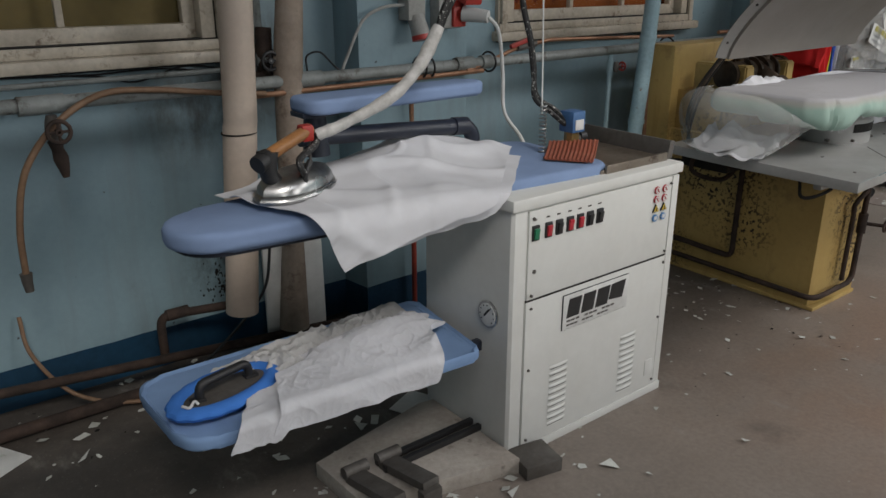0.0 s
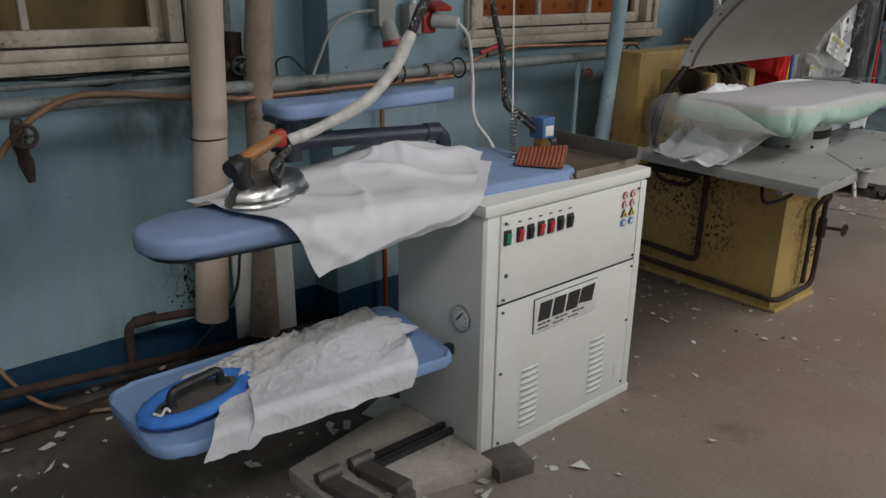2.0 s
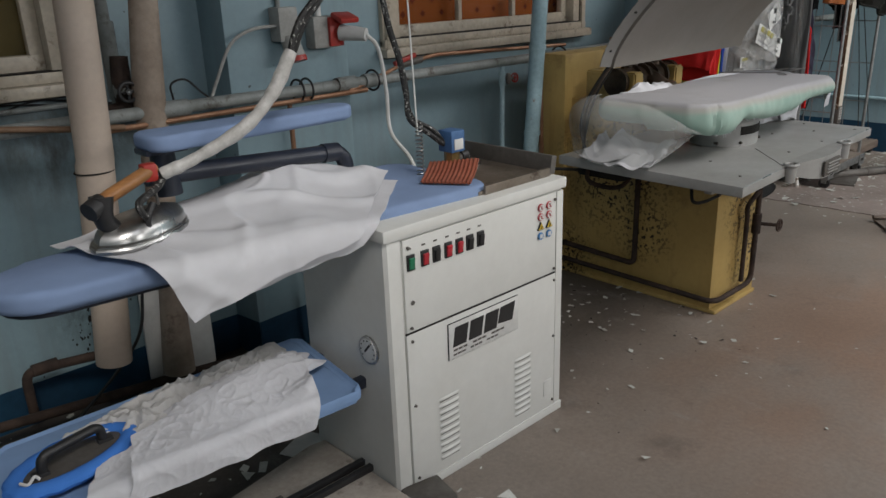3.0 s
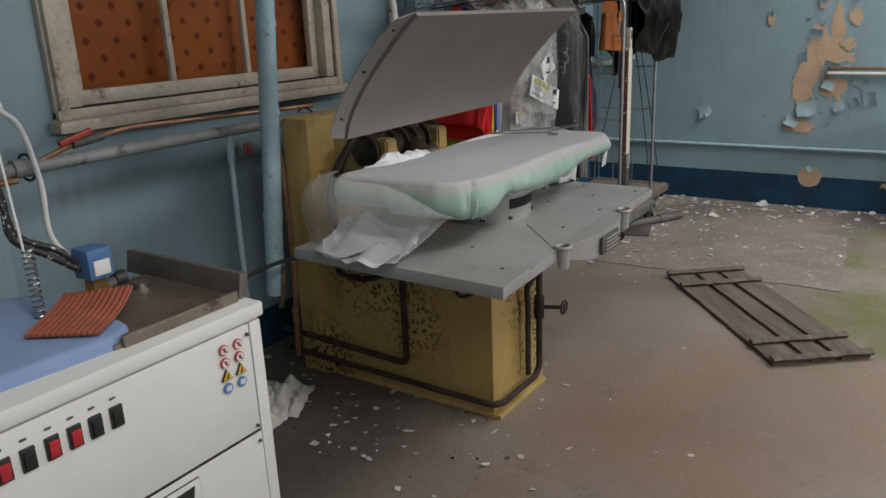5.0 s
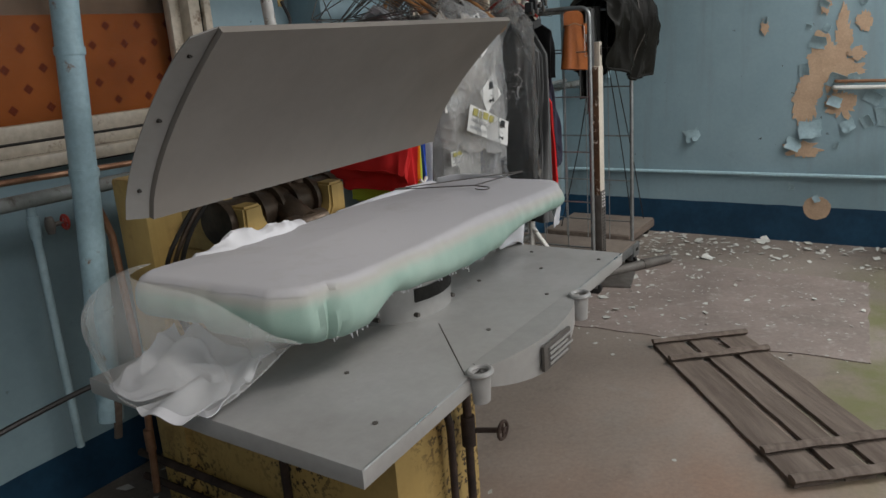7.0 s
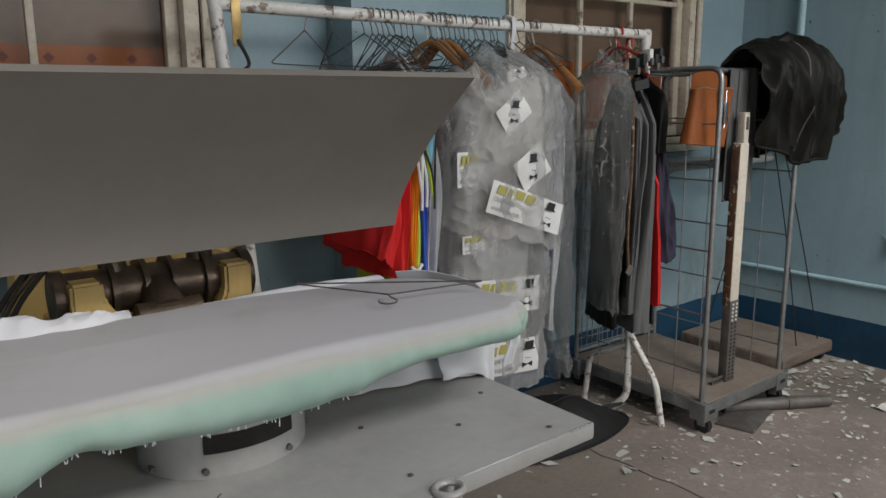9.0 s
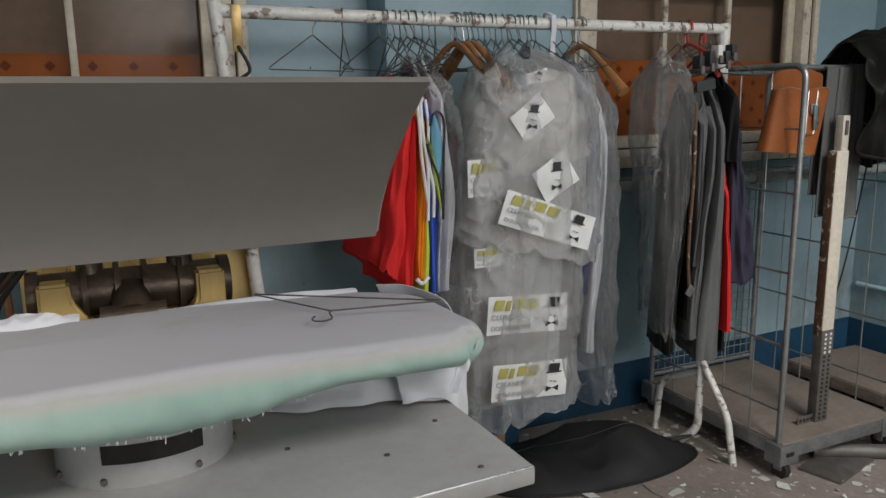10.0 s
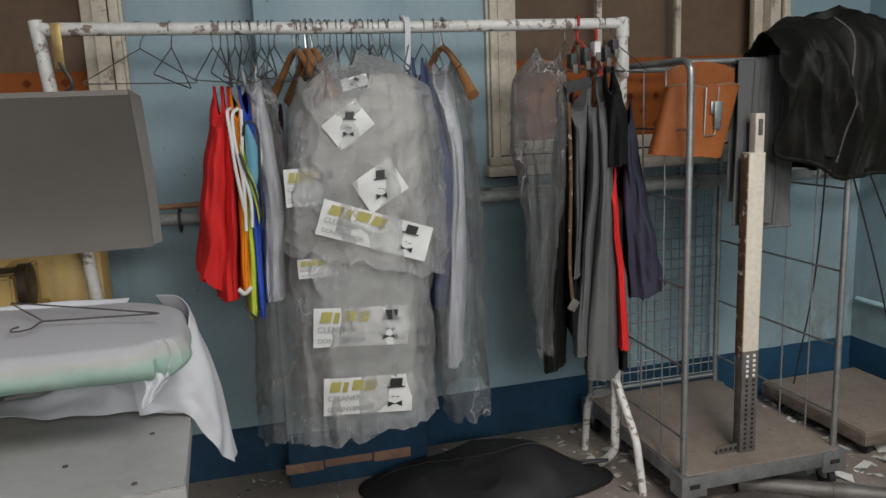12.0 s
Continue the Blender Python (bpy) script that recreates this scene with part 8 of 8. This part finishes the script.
# second trolley deck in the corner
t = thing("trolley_deck", (7.76, 3.0, 0), "low wooden trolley deck in the corner", "trolley", rz=-6)
part("deck", box((7.47, 2.68, 0.095), (8.03, 3.34, 0.125), 0.004), M_ply, t)
part("rim", box((7.465, 2.672, 0.06), (8.03, 2.69, 0.118), 0.003), M_oldwood, t)
part("rim", box((7.462, 2.68, 0.06), (7.478, 3.34, 0.118), 0.003), M_oldwood, t)
for x, y in ((7.52, 2.73), (7.98, 2.73), (7.52, 3.28), (7.98, 3.28)):
    part("castor", disc((x, y, 0.034), 0.034, 0.025, "x", 14), M_black, t)
for x, y, xa, ya in ((7.98, 2.74, 7.42, 2.76), (7.58, 3.25, 7.40, 2.90), (7.75, 2.75, 7.37, 2.78)):
    solid("slack_cable", tube(spline([(x, y, 0.125), ((x + xa) / 2 + 0.03, (y + ya) / 2, 0.72), (xa, ya, 1.36)], 10), 0.004, 6), M_black, "thin dark cable hanging from the jacket", "cable", "slack cables")
t = thing("fallen_tube", (6.95, 2.35, 0), "dark grey plastic tube on the floor under the cage", "tube")
part("barrel", tube([(6.80, 2.62, 0.035), (7.10, 2.45, 0.035)], 0.032, 14), M_castgrey, t)
part("barrel_end", tube([(7.10, 2.45, 0.035), (7.30, 2.33, 0.035)], lambda f: 0.036 - 0.008 * f, 14), M_castgrey, t)
solid("scrap_sheet", box((6.66, 2.42, 0.004), (6.98, 2.60, 0.018), 0.004, turn=pose(0, 0, 0, 0, 0, 14)), M_castgrey, "bent grey metal scrap on the floor", "scrap")


# ---- things on the floor ----
def suit_bag(u, v):
    """A black garment bag lying in a heap."""
    a = 2 * math.pi * u
    r = v
    ca, sa = math.cos(a), math.sin(a)
    rx = 0.535 * (1 + 0.05 * wob(ca * 2, sa * 2, 1))
    ry = 0.235 * (1 + 0.07 * wob(ca * 2 + 4, sa * 2, 1)) * (1 - 0.18 * ca)
    x, y = rx * r * ca, ry * r * sa
    ridge = (0.5 + 0.5 * math.sin(9 * x + 14 * y + 3 * wob(x * 3, y * 3, 8))) ** 2
    z = 0.165 * (1 - r ** 3.0) * (0.66 + 0.35 * wob(x * 3, y * 4, 3) + 0.18 * ridge + 0.10 * (1 - abs(wob(x * 4 + 3, y * 6, 12))) ** 4)
    tn = radians(-11)
    return (5.87 + x * math.cos(tn) - y * math.sin(tn), 3.00 + x * math.sin(tn) + y * math.cos(tn), 0.006 + z)


bm = sheet(150, 60, suit_bag)
bmesh.ops.remove_doubles(bm, verts=bm.verts, dist=1e-4)
bmesh.ops.holes_fill(bm, edges=[e for e in bm.edges if e.is_boundary], sides=0)
ob = solid("suit_bag", bm, C_bag, "black zipped suit bag lying on the floor", "suit bag")
part("zip", tube([Vector(suit_bag(0.5 if k < 14 else 0.0, abs(1 - k / 14) * 0.9)) + Vector((0, 0, 0.002)) for k in range(27)], 0.003, 6), C_bag, ob)
part("piping", tube([Vector(suit_bag(k / 80, 0.985)) + Vector((0, 0, 0.002)) for k in range(81)], 0.004, 6), C_bag, ob)
part("carry_handle", tube(spline([suit_bag(0.02, 0.75), Vector(suit_bag(0.0, 0.9)) + Vector((0.03, 0, 0.035)), suit_bag(0.98, 0.75)], 8), 0.007, 8), M_black, ob)


def build_slats():
    """A duckboard of old planks: long boards on cross battens."""
    t = thing("duckboard", (5.55, 1.42, 0), "weathered dark wooden slatted duckboard on the floor", "duckboard", rz=39.4)
    o = Vector((4.868, 1.150, 0))
    d = Vector((1.03, 0.845, 0)).normalized()
    n = Vector((d.y, -d.x, 0))
    m = Matrix(((d.x, n.x, 0, o.x), (d.y, n.y, 0, o.y), (0, 0, 1, 0), (0, 0, 0, 1)))
    for a, b in ((0.0, 0.150), (0.186, 0.300), (0.336, 0.478)):
        bm = sheet(40, 4, lambda u, v: (0.02 + 1.29 * u, a + (b - a) * v + 0.005 * wob(u * 9 + a * 30, v * 0.4, 2), 0.018 + 0.004 * wob(u * 5, v + a * 20) + 0.0015 * wob(u * 3, v * 30 + a * 40)), 0.016)
        bm.transform(m)
        part("plank", bm, M_oldwood, t)
    for x, w in ((0.0, 0.055), (0.205, 0.048), (1.06, 0.048), (1.275, 0.045)):
        bm = sheet(24, 6, lambda u, v: (x + w * v + 0.006 * wob(u * 5 + x * 7, v * 0.6), -0.006 + 0.494 * u, 0.020 + (0.026 + 0.004 * wob(u * 7 + x, 6)) * math.sin(math.pi * (0.06 + 0.88 * v)) ** 0.35), 0.020)
        bm.transform(m)
        part("batten", bm, M_oldwood, t)


build_slats()
# worn sheet flooring with a ragged edge
bm = bmesh.new()
corners = [Vector((6.07, 1.03, 0)), Vector((7.285, 1.135, 0)), Vector((7.36, 2.58, 0)), Vector((5.97, 2.82, 0))]
ring = []
for a, b in zip(corners, corners[1:] + corners[:1]):
    for k in range(26):
        p = a.lerp(b, k / 26)
        ring.append((p.x + 0.016 * wob(p.x * 8, p.y * 8), p.y + 0.016 * wob(p.y * 8, p.x * 8, 4)))
outline(ring, 0.0, 0.006, 0.0, bm)
solid("floor_sheet", bm, M_lino, "worn ragged piece of sheet flooring", "floor covering", smooth=False)


def crumpled(cx, cy, rx, ry, h, seed, turn):
    """A stiff crumpled rag: broad creased facets that stand up in peaks."""
    ca, sa = math.cos(radians(turn)), math.sin(radians(turn))

    def f(u, v):
        a, b = u * 2 - 1, v * 2 - 1
        ragged = 1 + 0.25 * wob(a * 2 + seed, b * 2, 3)
        x, y = a * rx * ragged, b * ry * ragged
        m = max(0.0, 1 - max(abs(a), abs(b)) ** 2)
        k = abs(wob(a * 1.7 + seed, b * 1.7, 1)) * 1.6 + 0.5 * abs(wob(a * 3.5 + seed, b * 3.5, 5))
        return (cx + x * ca - y * sa + 0.03 * m * wob(a * 3, b * 3, seed), cy + x * sa + y * ca, 0.004 + h * (0.12 + m * (0.15 + k)) * (0.5 + 0.5 * min(1.0, 1.15 - max(abs(a), abs(b)) ** 3)))
    return sheet(26, 24, f, 0.002)


solid("crumpled_cloth", crumpled(3.47, 2.95, 0.15, 0.13, 0.105, 51.0, 30), M_sheetdirty, "crumpled dirty white cloth on the floor", "cloth")
solid("crumpled_cloth", crumpled(3.34, 2.86, 0.075, 0.06, 0.05, 55.0, 10), M_sheetdirty, "small dirty white rag on the floor", "cloth")
solid("paper_scrap", box((1.70, 2.47, 0.001), (1.86, 2.60, 0.004), turn=pose(0, 0, 0, 0, 0, 24)), M_label, "white card scrap on the floor", "paper")
solid("paper_scrap", box((0.34, 3.02, 0.001), (0.50, 3.20, 0.003), turn=pose(0, 0, 0, 0, 0, 30)), M_label, "white paper scrap on the floor", "paper")


def build_table():
    t = thing("work_table", (7.78, 0.25, 0), "white-legged work table with a dark top", "table")
    x0, x1, y0, y1 = 7.52, 8.04, -0.35, 0.80
    part("tabletop", box((x0, y0, 0.795), (x1, y1, 0.825), 0.004), M_black, t, "dark tabletop")
    part("apron", box((x0 + 0.03, y0 + 0.03, 0.70), (x1 - 0.03, y1 - 0.03, 0.795), 0.004), M_tapered, t)
    for x in (x0 + 0.06, x1 - 0.06):
        for y in (y0 + 0.06, y1 - 0.06):
            part("leg", tube([(x, y, 0.70), (x, y, 0.0)], lambda f: 0.032 - 0.008 * f, 4), M_tapered, t)


build_table()

# exposed brick at the foot of the pier
bm = bmesh.new()
for k, (xa, xb) in enumerate(((5.06, 5.22), (5.225, 5.43), (5.435, 5.60))):
    box((xa, PIER_Y - 0.006, 0.062 + 0.010 * (k % 2)), (xb, PIER_Y + 0.01, 0.108 + 0.010 * wob(k * 3.1, 2)), 0.010, bm)
solid("bare_brick", bm, M_brick, "bare orange brick where paint has fallen", "brick")


# ---- fallen paint flakes and litter ----
def flake_field(n, where, seed, material, label, size=(0.008, 0.035)):
    rng = random.Random(seed)
    verts, faces = [], []
    while len(faces) < n:
        x, y = where(rng)
        z = 0.0075 if (6.07 < x < 7.28 and 1.1 < y < 2.6) else 0.0015
        r = rng.uniform(*size) * (0.5 + rng.random() ** 2)
        k = rng.choice((3, 4, 4, 5))
        a0 = rng.uniform(0, 6.28)
        tilt, tx = rng.uniform(0, 0.35), rng.uniform(0, 6.28)
        base = len(verts)
        stretch = rng.uniform(0.35, 1.0)
        sw = rng.uniform(0, 6.28)
        for q in range(k):
            a = a0 + 6.283 * q / k + rng.uniform(-0.4, 0.4)
            u, v = r * math.cos(a), r * stretch * math.sin(a)
            dx, dy = u * math.cos(sw) - v * math.sin(sw), u * math.sin(sw) + v * math.cos(sw)
            verts.append((x + dx, y + dy, z + max(0, tilt * (dx * math.cos(tx) + dy * math.sin(tx)) + tilt * r) + 0.0005))
        faces.append(tuple(range(base, base + k)))
    me = bpy.data.meshes.new("paint_flakes")
    me.from_pydata(verts, [], faces)
    me.materials.append(material)
    return tagged(new("paint_flakes", me), label, "debris", kind="stuff")


def near_far_wall(rng):
    return FAR_X - 0.03 - abs(rng.gauss(0, 0.30)), rng.uniform(-1.5, 3.3)


def on_sheet(rng):
    return rng.uniform(5.9, 7.7), rng.uniform(1.1, 3.2)


def by_cage(rng):
    return rng.gauss(6.9, 0.55), rng.gauss(2.75, 0.45)


def by_wall(rng):
    return rng.uniform(-0.6, 8.0), WALL_Y - 0.05 - abs(rng.gauss(0, 0.28))


def by_iron(rng):
    return rng.gauss(1.5, 0.55), rng.gauss(2.25, 0.42)


def by_press(rng):
    return rng.gauss(3.6, 0.4), rng.gauss(2.4, 0.45)


def anywhere(rng):
    return rng.uniform(-0.5, 8.0), rng.uniform(-0.8, 3.3)


flake_field(640, near_far_wall, 1, M_chip, "fallen pale paint flakes along the far wall")
flake_field(520, on_sheet, 2, M_chip, "pale paint flakes scattered on the sheet flooring", (0.004, 0.016))
flake_field(460, by_cage, 3, M_chip, "pale paint flakes round the roll cage", (0.008, 0.036))
flake_field(380, by_wall, 4, M_chip, "fallen paint flakes along the window wall", (0.006, 0.026))
flake_field(230, by_iron, 5, M_chip, "pale paint flakes round the ironing table", (0.006, 0.030))
flake_field(110, by_press, 6, M_chip, "pale paint flakes round the press", (0.006, 0.022))
flake_field(80, anywhere, 7, M_chip, "stray paint flakes on the floor", (0.004, 0.015))
flake_field(300, by_wall, 8, M_dark, "dark grit along the window wall", (0.004, 0.016))
flake_field(90, by_press, 9, M_dark, "dark grit round the press", (0.003, 0.010))
